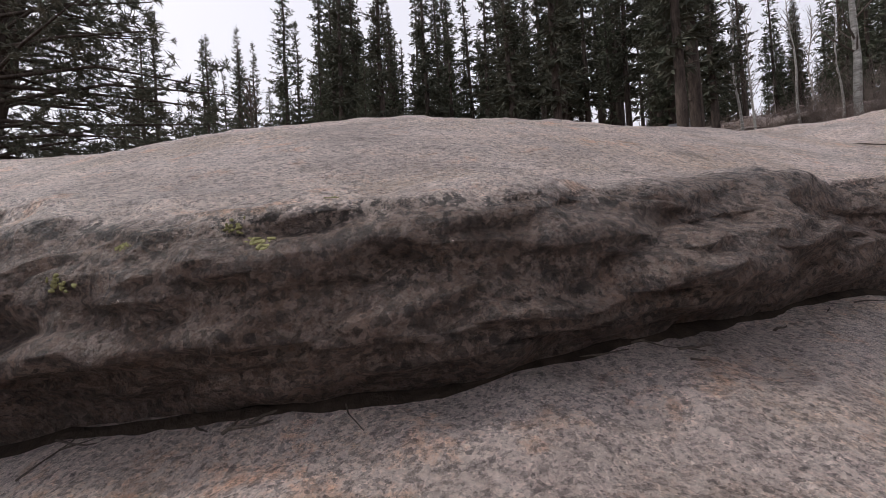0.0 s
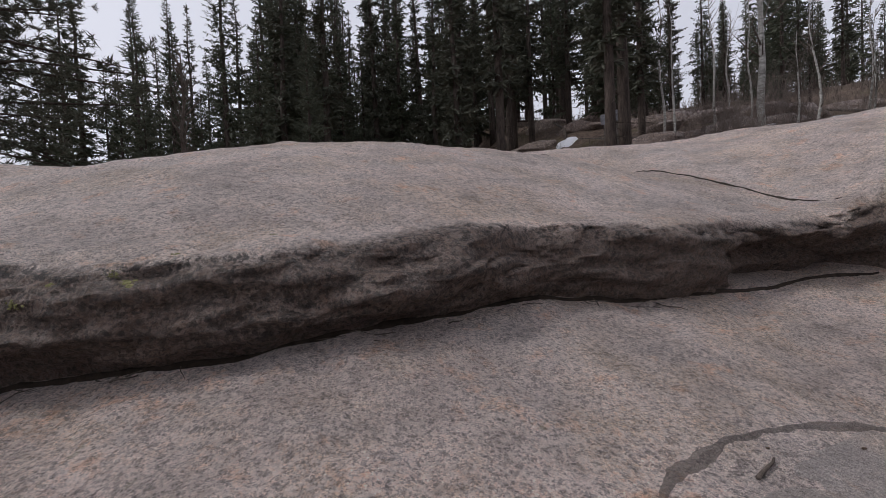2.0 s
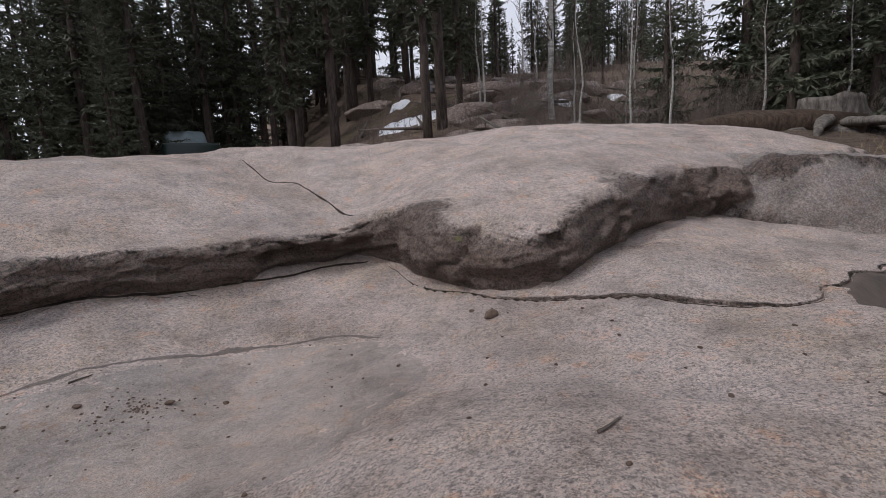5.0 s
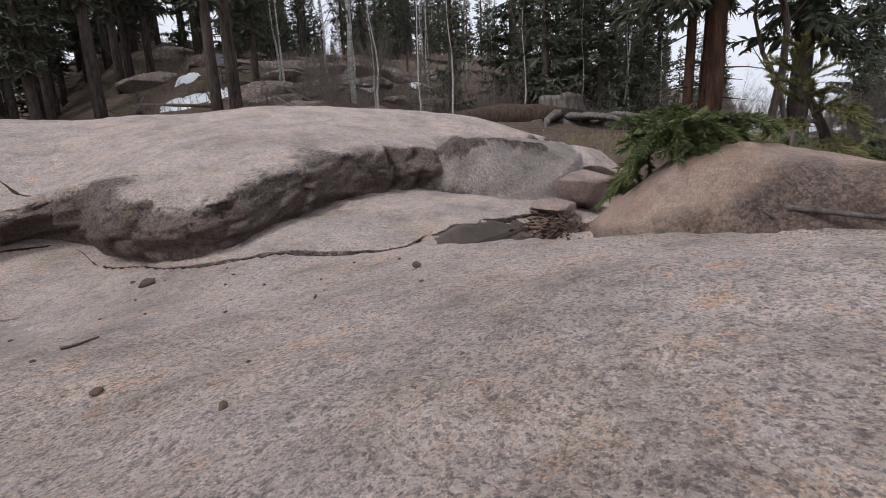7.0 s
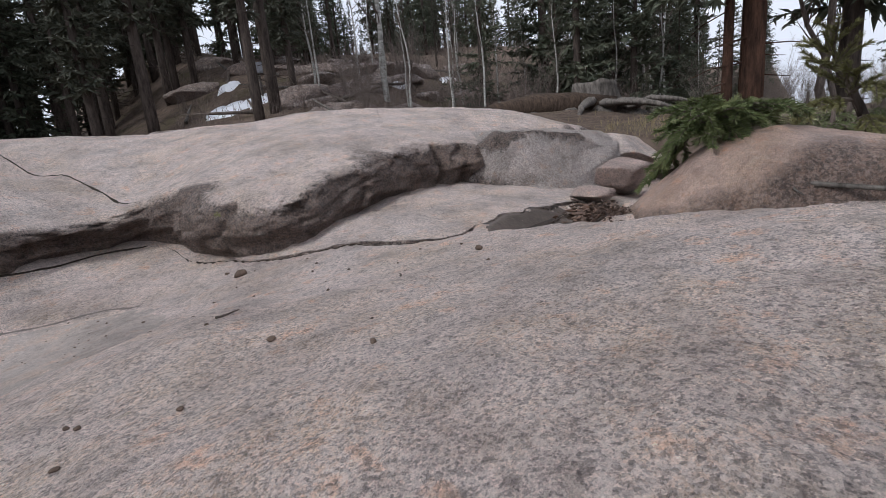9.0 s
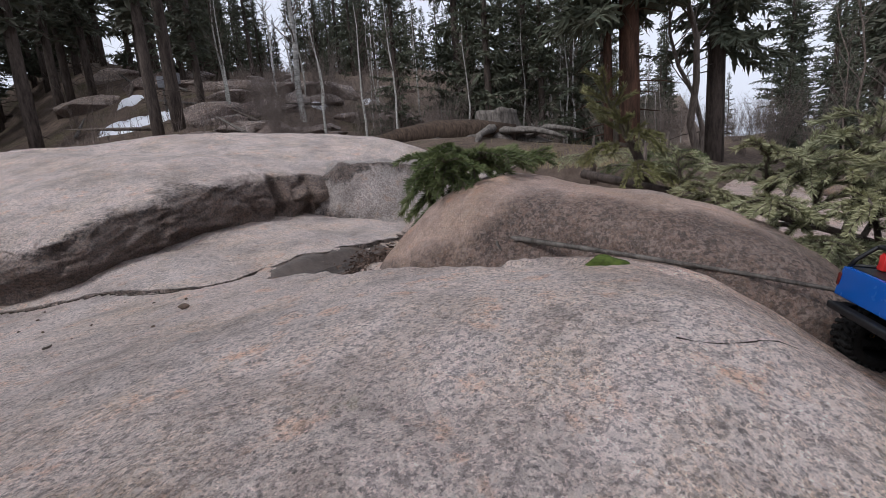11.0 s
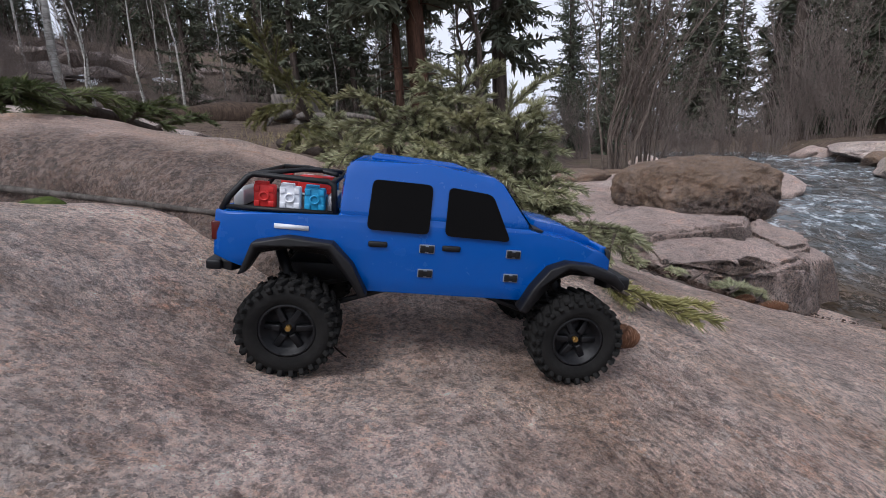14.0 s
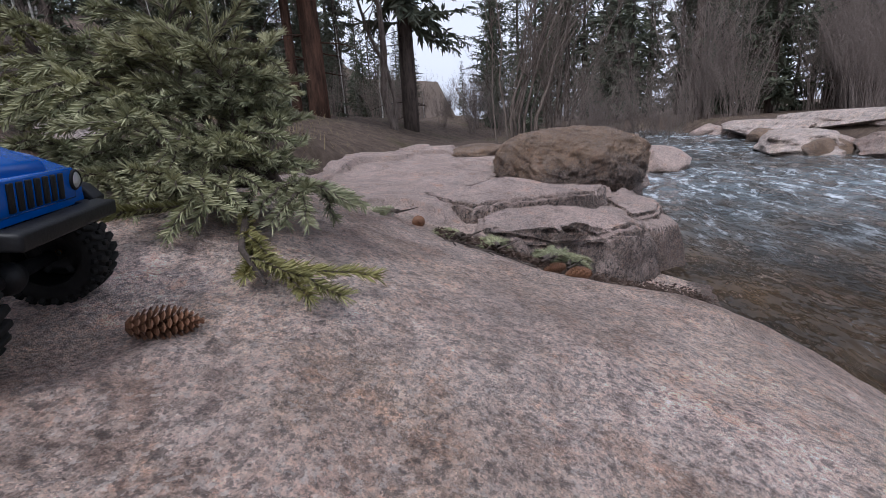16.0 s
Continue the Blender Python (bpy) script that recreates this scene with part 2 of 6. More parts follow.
def leafy(name, low, high, tip, rough=0.65):
    """Needles, each clump of its own tone."""
    n = Nodes(name, rough)
    n.bsdf.inputs["Specular IOR Level"].default_value = 0.12
    c = n.mix(n.island(), low, high)
    c = n.mix(n.ramp(n.noise(2.5, 3), (0.45, 0.0), (0.75, 0.6)), c, tip)
    c = n.mix(n.math("MULTIPLY", n.each(), 0.3), c, (0.05, 0.055, 0.042))
    return n.done(c)


SPRUCE = leafy("far spruce needles", (0.066, 0.078, 0.056), (0.140, 0.152, 0.106), (0.13, 0.112, 0.080))
PINE = leafy("pine needles", (0.066, 0.073, 0.056), (0.130, 0.132, 0.096), (0.13, 0.106, 0.080))
FRESH = leafy("cut spruce needles", (0.13, 0.145, 0.075), (0.46, 0.45, 0.28), (0.44, 0.39, 0.20), 0.5)
GREEN = leafy("green bough needles", (0.050, 0.072, 0.024), (0.165, 0.19, 0.080), (0.21, 0.20, 0.085), 0.5)
YELLOWED_GREEN = leafy("yellow green needles", (0.12, 0.12, 0.045), (0.24, 0.225, 0.10), (0.24, 0.20, 0.08), 0.5)
YELLOWED = leafy("yellowed needles", (0.15, 0.14, 0.05), (0.34, 0.31, 0.13), (0.32, 0.26, 0.10), 0.5)


def bark(name, dark, light, stretch=(9, 9, 2.0)):
    n = Nodes(name, 0.9)
    f = n.noise(3.0, 7, 0.75, stretch)
    n.bump(f, 0.03, 0.9)
    return n.done(n.mix(n.ramp(f, (0.35, 0.0), (0.65, 1.0)), dark, light))


BARK = bark("dark conifer bark", (0.035, 0.028, 0.024), (0.118, 0.092, 0.078), (5, 5, 1.0))
RED_BARK = bark("red conifer bark", (0.022, 0.014, 0.011), (0.12, 0.064, 0.043), (3.5, 3.5, 0.7))
PALE_BARK = bark("pale aspen bark", (0.20, 0.19, 0.17), (0.60, 0.58, 0.54), (2, 2, 7))
TWIG = bark("bare twig bark", (0.075, 0.06, 0.05), (0.21, 0.17, 0.145))
WILLOW = bark("bare willow bark", (0.12, 0.097, 0.087), (0.29, 0.238, 0.21))
GREY_WOOD = bark("weathered grey wood", (0.05, 0.043, 0.038), (0.22, 0.195, 0.175), (9, 9, 1.6))
BROWN_LOG = bark("brown stripped log", (0.03, 0.022, 0.017), (0.10, 0.07, 0.052), (14, 3, 3))

n = Nodes("forest floor", 0.95)
litter = n.mix(n.ramp(n.noise(6, 7, 0.75), (0.35, 0.0), (0.65, 1.0)), (0.085, 0.062, 0.050), (0.20, 0.148, 0.115))
litter = n.mix(n.ramp(n.noise(0.8, 4), (0.52, 0.0), (0.68, 0.6)), litter, (0.10, 0.09, 0.045))
n.bump(n.noise(9, 8, 0.8), 0.08, 1.0)
GROUND = n.done(litter)
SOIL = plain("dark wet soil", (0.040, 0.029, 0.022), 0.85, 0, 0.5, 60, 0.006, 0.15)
FLAKE = plain("brown bark flakes", (0.115, 0.068, 0.046), 0.6, 0, 0.5, 40, 0.003)
MUD = plain("wet dark mud", (0.075, 0.056, 0.045), 0.42, 0, 0.35, 26, 0.004, 0.4)
PUDDLE = plain("still brown water", (0.030, 0.022, 0.017), 0.06, 0, 0.2, 9, 0.0006, 0.5)
SILT = granite("grey silt over granite", (0.47, 0.415, 0.385), (0.49, 0.42, 0.38), (0.43, 0.365, 0.32), bright=(0.58, 0.51, 0.47), relief=0.25, grain=0.4)
SNOW = plain("old snow", (0.78, 0.79, 0.83), 0.6, 0, 0.06, 8, 0.01)
MOSS = plain("green moss", (0.05, 0.068, 0.014), 0.95, 0, 0.5, 60, 0.006)
LICHEN = plain("yellow lichen", (0.235, 0.225, 0.105), 0.95, 0, 0.4, 150, 0.002)
CONE = plain("brown spruce cone", (0.16, 0.075, 0.04), 0.6, 0, 0.4, 90, 0.002)
PEBBLE = plain("brown pebbles", (0.12, 0.085, 0.065), 0.8, 0, 0.5, 60, 0.002)
STRAW = plain("dry grass", (0.30, 0.24, 0.13), 0.8, 0, 0.3, 20, 0)
LEAF = plain("dead brown leaves", (0.065, 0.041, 0.030), 0.75, 0, 0.5, 25, 0.001)

n = Nodes("river water", 0.04)
n.bsdf.inputs["IOR"].default_value = 1.33
foam = n.math("MULTIPLY", n.ramp(n.noise(2.6, 9, 0.78, (1.0, 2.6, 1)), (0.52, 0.0), (0.64, 1.0)), n.attr("rapid"))
deep = n.mix(n.ramp(n.noise(2.2, 4), (0.4, 0.0), (0.7, 1.0)), (0.022, 0.017, 0.012), (0.075, 0.047, 0.025))
# pale streaks paint aerated water and mirrored sky into the colour
sky_streak = n.math("MULTIPLY", n.ramp(n.noise(1.5, 7, 0.7, (1.0, 2.4, 1)), (0.34, 0.15), (0.62, 1.0)), n.attr("rapid"))
deep = n.mix(n.math("MULTIPLY", sky_streak, 0.6), deep, (0.26, 0.32, 0.36))
n.bump(n.noise(2.4, 3, 0.55, (1.0, 2.0, 1)), 0.13, 1.0)
n.bump(n.noise(9, 3, 0.5, (1.0, 2.2, 1)), 0.014, 0.9)
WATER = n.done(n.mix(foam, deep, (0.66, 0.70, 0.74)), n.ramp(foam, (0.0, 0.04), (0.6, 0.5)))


# ---- shared building blocks ----
def mesh_from(bm, name, materials, smooth=True):
    me = bpy.data.meshes.new(name)
    bm.normal_update()
    bm.to_mesh(me)
    bm.free()
    for m in materials if isinstance(materials, (list, tuple)) else [materials]:
        me.materials.append(m)
    if smooth:
        me.polygons.foreach_set("use_smooth", [True] * len(me.polygons))
    if smooth == "edges":
        me.set_sharp_from_angle(angle=radians(32))
    return me


def thing(name, label, category, at=None, group="", kind=""):
    ob = new(name)
    ob.empty_display_size = 0.1
    if at is not None:
        ob.matrix_basis = at
    return tagged(ob, label, category, group, kind)


def part(name, bm, material, parent, label="", smooth=True):
    ob = new(name, mesh_from(bm, name, material, smooth))
    ob.parent = parent
    if label:
        ob["label"] = label
    return ob


def solid(name, bm, material, label, category, at=None, group="", kind="", smooth=True):
    ob = new(name, mesh_from(bm, name, material, smooth))
    if at is not None:
        ob.matrix_basis = at
    return tagged(ob, label, category, group, kind)


def tube(bm, points, radii, sides=6, close=True):
    """A tapered tube along points, its rings carried on without a twist."""
    rings = []
    q = old = None
    for i, p in enumerate(points):
        a = Vector(points[min(i + 1, len(points) - 1)]) - Vector(points[max(i - 1, 0)])
        a = a.normalized() if a.length > 1e-9 else Vector((0, 0, 1))
        q = a.to_track_quat("Z", "Y") if old is None else old.rotation_difference(a) @ q
        old = a
        rings.append([bm.verts.new(Vector(p) + q @ Vector((math.cos(k * math.tau / sides), math.sin(k * math.tau / sides), 0)) * radii[i]) for k in range(sides)])
    for a, b in zip(rings, rings[1:]):
        for k in range(sides):
            bm.faces.new((a[k], a[(k + 1) % sides], b[(k + 1) % sides], b[k]))
    if close and sides > 2:
        bm.faces.new(rings[0][::-1])
        bm.faces.new(rings[-1])


def box(bm, size, at=(0, 0, 0), bevel=0.0, turn=None, taper=1.0):
    """A bevelled box; taper narrows its top."""
    r = bmesh.ops.create_cube(bm, size=1)
    for v in r["verts"]:
        v.co = Vector((v.co.x * size[0], v.co.y * size[1], v.co.z * size[2]))
        if v.co.z > 0:
            v.co.x *= taper
            v.co.y *= taper
    if bevel:
        edges = list({e for v in r["verts"] for e in v.link_edges})
        r = bmesh.ops.bevel(bm, geom=edges, offset=bevel, segments=2, affect="EDGES", profile=0.6)
    verts = [v for v in r["verts"]]
    m = Matrix.Translation(at) @ (turn or Matrix())
    for v in verts:
        v.co = m @ v.co
    return verts


def rock(bm, size, seed, rough=0.28, cuts=5, flat=0.0, at=(0, 0, 0), detail=4):
    """A weathered stone: a ball cut by planes, worn and roughened."""
    rnd = random.Random(seed)
    verts = bmesh.ops.create_icosphere(bm, subdivisions=detail, radius=1)["verts"]
    planes = [(Vector((rnd.gauss(0, 1), rnd.gauss(0, 1), rnd.gauss(0, 0.8))).normalized(), rnd.uniform(0.5, 0.8)) for _ in range(cuts)]
    off = Vector((seed * 3.7, seed * 1.3, seed * 0.7))
    for v in verts:
        p = v.co.copy()
        for d, h in planes:
            over = p.dot(d) - h
            if over > 0:
                p -= d * over * 0.96
        p *= 1 + rough * 0.5 * noise.fractal(p * 1.1 + off, 1.0, 2.0, 3) + rough * 0.16 * noise.fractal(p * 4.5 + off, 0.8, 2.1, 4)
        if flat and p.z > flat:
            p.z = flat + (p.z - flat) * 0.3
        v.co = Vector((p.x * size[0], p.y * size[1], p.z * size[2])) + Vector(at)


def darkening(me, rule):
    """Stores stain and painted-in shade of the stone, by a rule of place and normal."""
    a = me.attributes.new("darkening", "FLOAT", "POINT")
    a.data.foreach_set("value", [rule(v.co, v.normal) for v in me.vertices])


def smooth01(a, b, x):
    t = min(max((x - a) / (b - a), 0.0), 1.0)
    return t * t * (3 - 2 * t)


class Relief:
    """A smooth rock surface: a coarse cubic net of heights (in centimetres) and a few swells and hollows."""

    def __init__(self, x0, y0, step, net, swells):
        self.x0, self.y0, self.step, self.net, self.swells = x0, y0, step, [[h / 100 for h in row] for row in net], swells

    def weights(self, u):
        return ((1 - u) ** 3 / 6, (3 * u**3 - 6 * u**2 + 4) / 6, (-3 * u**3 + 3 * u**2 + 3 * u + 1) / 6, u**3 / 6)

    def __call__(self, x, y):
        fx, fy = (x - self.x0) / self.step, (y - self.y0) / self.step
        i = int(min(max(math.floor(fx), 0), len(self.net) - 4))
        j = int(min(max(math.floor(fy), 0), len(self.net[0]) - 4))
        wx, wy = self.weights(min(max(fx - i, 0), 1)), self.weights(min(max(fy - j, 0), 1))
        z = sum(wx[a] * wy[b] * self.net[i + a][j + b] for a in range(4) for b in range(4))
        for u, v, h, r in self.swells:
            z += h * math.exp(-((x - u) ** 2 + (y - v) ** 2) / (2 * r * r))
        return z


lower = Relief(-1.3, -4.2, 0.75, [
    [-88, -60, -36, -18, -4, 6, 17, 30, 47, 66],
    [-77, -46, -19, 0, 12, 21, 31, 45, 62, 81],
    [-69, -33, -1, 20, 30, 36, 42, 60, 79, 96],
    [-66, -22, 17, 43, 51, 55, 52, 72, 90, 105],
    [-70, -17, 33, 66, 72, 73, 48, 48, 83, 100],
    [-80, -20, 38, 78, 90, 72, 62, 58, 71, 88],
    [-88, -24, 38, 52, 91, 78, 78, 85, 83, 89],
    [-84, -20, 28, 59, 82, 67, 69, 81, 86, 92],
    [-71, -23, 3, 42, 64, 62, 68, 78, 86, 92],
    [-48, -9, 5, 25, 46, 55, 64, 74, 83, 91],
    [-31, -4, 9, 21, 36, 48, 59, 70, 80, 89],
], [(2.58, -2.31, -0.085, 0.16), (2.3, -2.09, 0.041, 0.16), (3.40, -3.25, 0.030, 0.24), (3.72, -3.42, 0.12, 0.25), (2.98, -3.38, 0.065, 0.18), (3.28, -3.66, 0.07, 0.22), (1.04, 0.0, -0.044, 0.16), (1.35, -0.86, 0.06, 0.24),
    (3.5, -3.95, 0.039, 0.16), (3.0, -4.0, -0.023, 0.16), (3.80, -3.84, 0.05, 0.22), (2.53, -2.27, -0.020, 0.07), (2.45, -2.05, 0.019, 0.16), (2.80, -2.20, -0.060, 0.12), (2.86, -2.55, -0.012, 0.1), (2.56, -2.31, 0.013, 0.08), (2.89, -2.49, -0.018, 0.09), (2.36, -0.60, -0.042, 0.17), (2.75, -0.65, -0.02, 0.2)])
upper = Relief(-1.6, -0.3, 0.75, [
    [-16, 27, 72, 113, 131, 141, 152, 164],
    [-8, 32, 75, 120, 127, 134, 147, 161],
    [2, 40, 81, 116, 117, 127, 144, 160],
    [14, 49, 92, 127, 126, 128, 147, 163],
    [24, 47, 68, 115, 131, 132, 152, 165],
    [44, 69, 75, 90, 130, 141, 150, 158],
    [54, 86, 115, 121, 141, 129, 134, 140],
    [53, 81, 115, 132, 150, 124, 123, 125],
    [54, 81, 112, 139, 152, 135, 121, 113],
    [60, 90, 125, 148, 130, 117, 105, 96],
    [60, 84, 106, 111, 95, 87, 80, 72],
    [53, 71, 82, 81, 68, 60, 53, 47],
], [(1.15, 1.65, -0.099, 0.16), (2.59, 1.59, -0.088, 0.16), (1.65, 1.12, -0.044, 0.16), (1.48, 0.82, -0.04, 0.16), (2.74, 0.44, 0.033, 0.16),
    (2.97, 1.82, 0.018, 0.16), (1.87, 1.78, -0.027, 0.16), (0.93, 1.3, 0.026, 0.16), (0.92, 2.15, -0.075, 0.14), (-0.66, 1.36, -0.095, 0.16)])


def fine(x, y, seed=0.0):
    """The small unevenness of bare granite."""
    p = Vector((x, y, seed))
    return 0.011 * noise.fractal(p * 3.1, 1.0, 2.0, 4) + 0.0055 * noise.fractal(p * 13, 0.8, 2.1, 3)


# the ledge's foot, from west to east
FOOT = [Vector(p) for p in ((-3.3, -0.35), (-2.5, -0.15), (-1.75, 0.02), (-0.95, 0.25), (-0.45, 0.355), (-0.15, 0.335), (0.05, 0.345), (0.25, 0.41), (0.45, 0.52), (0.75, 0.60),
                            (1.0, 0.65), (1.25, 0.72), (1.5, 0.75), (1.61, 0.72), (1.69, 0.46), (1.79, 0.06), (1.94, -0.09), (2.2, -0.04),
                            (2.6, 0.11), (3.0, 0.2), (3.3, 0.17), (3.7, 0.12), (4.2, 0.2), (4.9, 0.35))]


def along(points, step):
    """Even steps along a rounded line."""
    dense = []
    for i in range(len(points) - 1):
        p0, p1, p2, p3 = points[max(i - 1, 0)], points[i], points[i + 1], points[min(i + 2, len(points) - 1)]
        for k in range(16):
            t = k / 16
            dense.append(0.5 * (2 * p1 + (p2 - p0) * t + (2 * p0 - 5 * p1 + 4 * p2 - p3) * t * t + (3 * p1 - p0 - 3 * p2 + p3) * t**3))
    dense.append(points[-1])
    out, want, run = [dense[0]], step, 0.0
    for a, b in zip(dense, dense[1:]):
        gap = (b - a).length
        while gap and run + gap >= want:
            out.append(a.lerp(b, (want - run) / gap))
            want += step
        run += gap
    return out


def foot_y(x):
    for a, b in zip(FOOT, FOOT[1:]):
        if a.x <= x <= b.x:
            return a.y + (b.y - a.y) * (x - a.x) / (b.x - a.x)
    return FOOT[0].y if x < FOOT[0].x else FOOT[-1].y


# ---- ground and river ----
STREAM = [Vector(p) for p in ((44, 9.0), (28, 0.5), (20, -3.9), (14, -5.2), (9, -5.4), (6, -5.75), (4.2, -6.2), (2.2, -7.6), (-2, -11), (-20, -24))]


def stream_gap(x, y):
    """Distance from the middle of the stream."""
    best = 1e9
    p = Vector((x, y))
    for a, b in zip(STREAM, STREAM[1:]):
        t = min(max((p - a).dot(b - a) / (b - a).length_squared, 0), 1)
        best = min(best, (p - a.lerp(b, t)).length)
    return best


def water_z(x):
    return max(0.0, 0.016 * (x - 4.5))


def bank_z(x, y):
    """The broken granite bank between the slab and the stream, in low steps."""
    p = Vector((x, y, 2))
    z = 0.365 + 0.10 * (y + 3.2) + 0.012 * (x - 5) + 0.045 * noise.fractal(p * 0.9, 1.0, 2.0, 3)
    step_ = 0.11
    f = z / step_ + 0.5 * noise.noise(p * 1.7)
    z = 0.62 * z + 0.38 * step_ * (math.floor(f) + smooth01(0.72, 1.0, f - math.floor(f)))
    block = noise.cell(Vector((x * 1.2 + 0.5 * y + 0.35 * noise.noise(p * 2), y * 2.1 - 0.4 * x + 0.35 * noise.noise(p * 2 + Vector((5, 0, 0))), 3)))
    z += 0.03 * (block - 0.5)
    edge = 0.10 * noise.fractal(p * 2.2, 1.0, 2.0, 3)
    inside = min((x + y - 1.42) / 1.414 + edge, y + 3.62 + edge + 0.10 * smooth01(6.5, 8.5, x), x - 3.85)
    return z - 0.55 * smooth01(0.03, -0.10, inside) - 0.06 * smooth01(0.18, 0.03, inside)


def land(x, y):
    """The forest floor: a bench behind the rocks, a hill to the north-east, the stream's bed."""
    r = math.hypot(x - 2, y + 1)
    z = 0.92 + 0.03 * r * (1 - 0.6 * smooth01(6, 14, x))
    up = 0.45 * x + 0.89 * y
    hill = max(0.0, up - 6.5)
    z += 0.30 * hill * smooth01(0, 4, hill) * (1 - 0.55 * smooth01(14, 45, hill)) * smooth01(0, 7, x) * smooth01(3.2, 9.5, y - 0.22 * max(0.0, x - 6))
    z += 0.35 * noise.fractal(Vector((x, y, 0)) * 0.16, 1.0, 2.0, 4) * smooth01(5, 11, r)
    z += 0.05 * noise.fractal(Vector((x, y, 3)) * 0.9, 1.0, 2.0, 3)
    z += 0.42 * math.exp(-((x - 7.5) ** 2 + (y - 3.1) ** 2) / 4.0)
    z += smooth01(-2.0, -4.4, y) * smooth01(6, 4, x) * (0.02 - z)
    east = smooth01(4.0, 7.5, x) * smooth01(0.5, -1.6, y)
    z += east * (water_z(x) + 0.42 - z)
    if 3.7 < x < 9.0 and -4.0 < y < -1.0:
        z += (bank_z(x, y) - 0.25 - z) * smooth01(9.0, 7.5, x) * smooth01(-1.0, -1.5, y)
    gap = stream_gap(x, y)
    bank = smooth01(1.7, 2.9 + 1.5 * smooth01(10, 30, x), gap)
    z = (water_z(x) - 0.45) * (1 - bank) + z * bank
    if -1.35 < x < 4.9 and -4.3 < y < foot_y(x) + 0.15:
        z = min(z, lower(x, y) - 0.16)
    if -3.3 < x < 5.1 and y < 3.3 and y >= foot_y(x) + 0.05:
        z = min(z, upper(x, y) - 0.22)
    return z


def rings():
    r = 0.0
    while r < 320:
        yield r
        r += 0.28 + r * 0.055


bm = bmesh.new()
turns = 150
rows = []
for r in rings():
    rows.append([bm.verts.new((2 + r * math.cos(k * math.tau / turns), -1 + r * math.sin(k * math.tau / turns), land(2 + r * math.cos(k * math.tau / turns), -1 + r * math.sin(k * math.tau / turns)))) for k in range(turns if r else 1)])
for a, b in zip(rows, rows[1:]):
    for k in range(turns):
        if len(a) == 1:
            bm.faces.new((a[0], b[k], b[(k + 1) % turns]))
        else:
            bm.faces.new((a[k], b[k], b[(k + 1) % turns], a[(k + 1) % turns]))
solid("ground", bm, GROUND, "brown forest floor of needles and soil", "ground", kind="structure")

bm = bmesh.new()
nx, ny = 230, 120
net = []
for i in range(nx):
    x = -3.0 + 37.5 * (i / (nx - 1)) ** 1.5
    row = []
    for j in range(ny):
        y = -2.9 - 9.5 * j / (ny - 1)
        p = Vector((x * 1.5, y * 3.2, 0))
        swell = 0.035 * smooth01(3.0, 6.0, x) * noise.fractal(p * 0.55, 1.0, 2.0, 3) + 0.014 * noise.fractal(p * 1.7, 1.0, 2.0, 3)
        row.append(bm.verts.new((x, y, water_z(x) + swell * smooth01(1.5, 4.2, x) + 0.003 * noise.noise(p * 3))))
    net.append(row)
for i in range(nx - 1):
    for j in range(ny - 1):
        bm.faces.new((net[i][j], net[i][j + 1], net[i + 1][j + 1], net[i + 1][j]))
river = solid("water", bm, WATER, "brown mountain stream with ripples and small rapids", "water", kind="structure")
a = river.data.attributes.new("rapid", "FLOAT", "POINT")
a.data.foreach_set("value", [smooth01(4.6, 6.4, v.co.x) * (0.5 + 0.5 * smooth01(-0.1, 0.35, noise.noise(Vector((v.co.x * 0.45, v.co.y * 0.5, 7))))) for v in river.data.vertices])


# ---- the granite slabs ----
STEP = [Vector(p) for p in ((1.67, 0.34), (1.745, 0.16), (1.83, -0.03), (1.94, -0.20), (2.04, -0.36), (2.16, -0.52), (2.30, -0.63), (2.41, -0.635), (2.50, -0.585), (2.57, -0.61), (2.66, -0.575),
                            (2.78, -0.60), (2.85, -0.555), (2.97, -0.59), (3.10, -0.555), (3.32, -0.54), (3.62, -0.40), (3.75, -0.1), (3.6, 0.3), (3.2, 0.36), (2.8, 0.36), (2.4, 0.22), (2.15, 0.12), (1.95, 0.14), (1.80, 0.32))]



def in_step(x, y):
    """Whether a place lies under the low step slab."""
    inside = False
    for a, b in zip(STEP, STEP[1:] + STEP[:1]):
        if (a.y > y) != (b.y > y) and x < a.x + (b.x - a.x) * (y - a.y) / (b.y - a.y):
            inside = not inside
    return inside


def from_line(x, y, a, b):
    p, a, b = Vector((x, y)), Vector(a), Vector(b)
    t = min(max((p - a).dot(b - a) / (b - a).length_squared, 0), 1)
    return (p - a.lerp(b, t)).length


def sunk(x, y):
    """How far the slab sinks: under the step, in the muddy pool and in the groove before the tan hump."""
    if not (1.6 < x < 3.9 and -2.3 < y < 0.5):
        return 0.0
    z = 0.045 if in_step(x, y) else 0.0
    z = max(z, 0.065 * smooth01(0.24, 0.12, from_line(x, y, (2.56, -0.86), (3.15, -0.76))))
    groove = min(from_line(x, y, (2.56, -0.95), (2.47, -1.28)), from_line(x, y, (2.47, -1.28), (2.60, -1.75)))
    return max(z, 0.035 * smooth01(0.075, 0.02, groove))


def lower_z(x, y):
    z = lower(x, y) - sunk(x, y)
    z -= 0.6 * smooth01(0.0, -0.25, z) * smooth01(1.0, 2.0, x)
    return z + fine(x, y) - 0.4 * smooth01(-0.95, -1.3, x) * smooth01(0.3, -0.6, y)


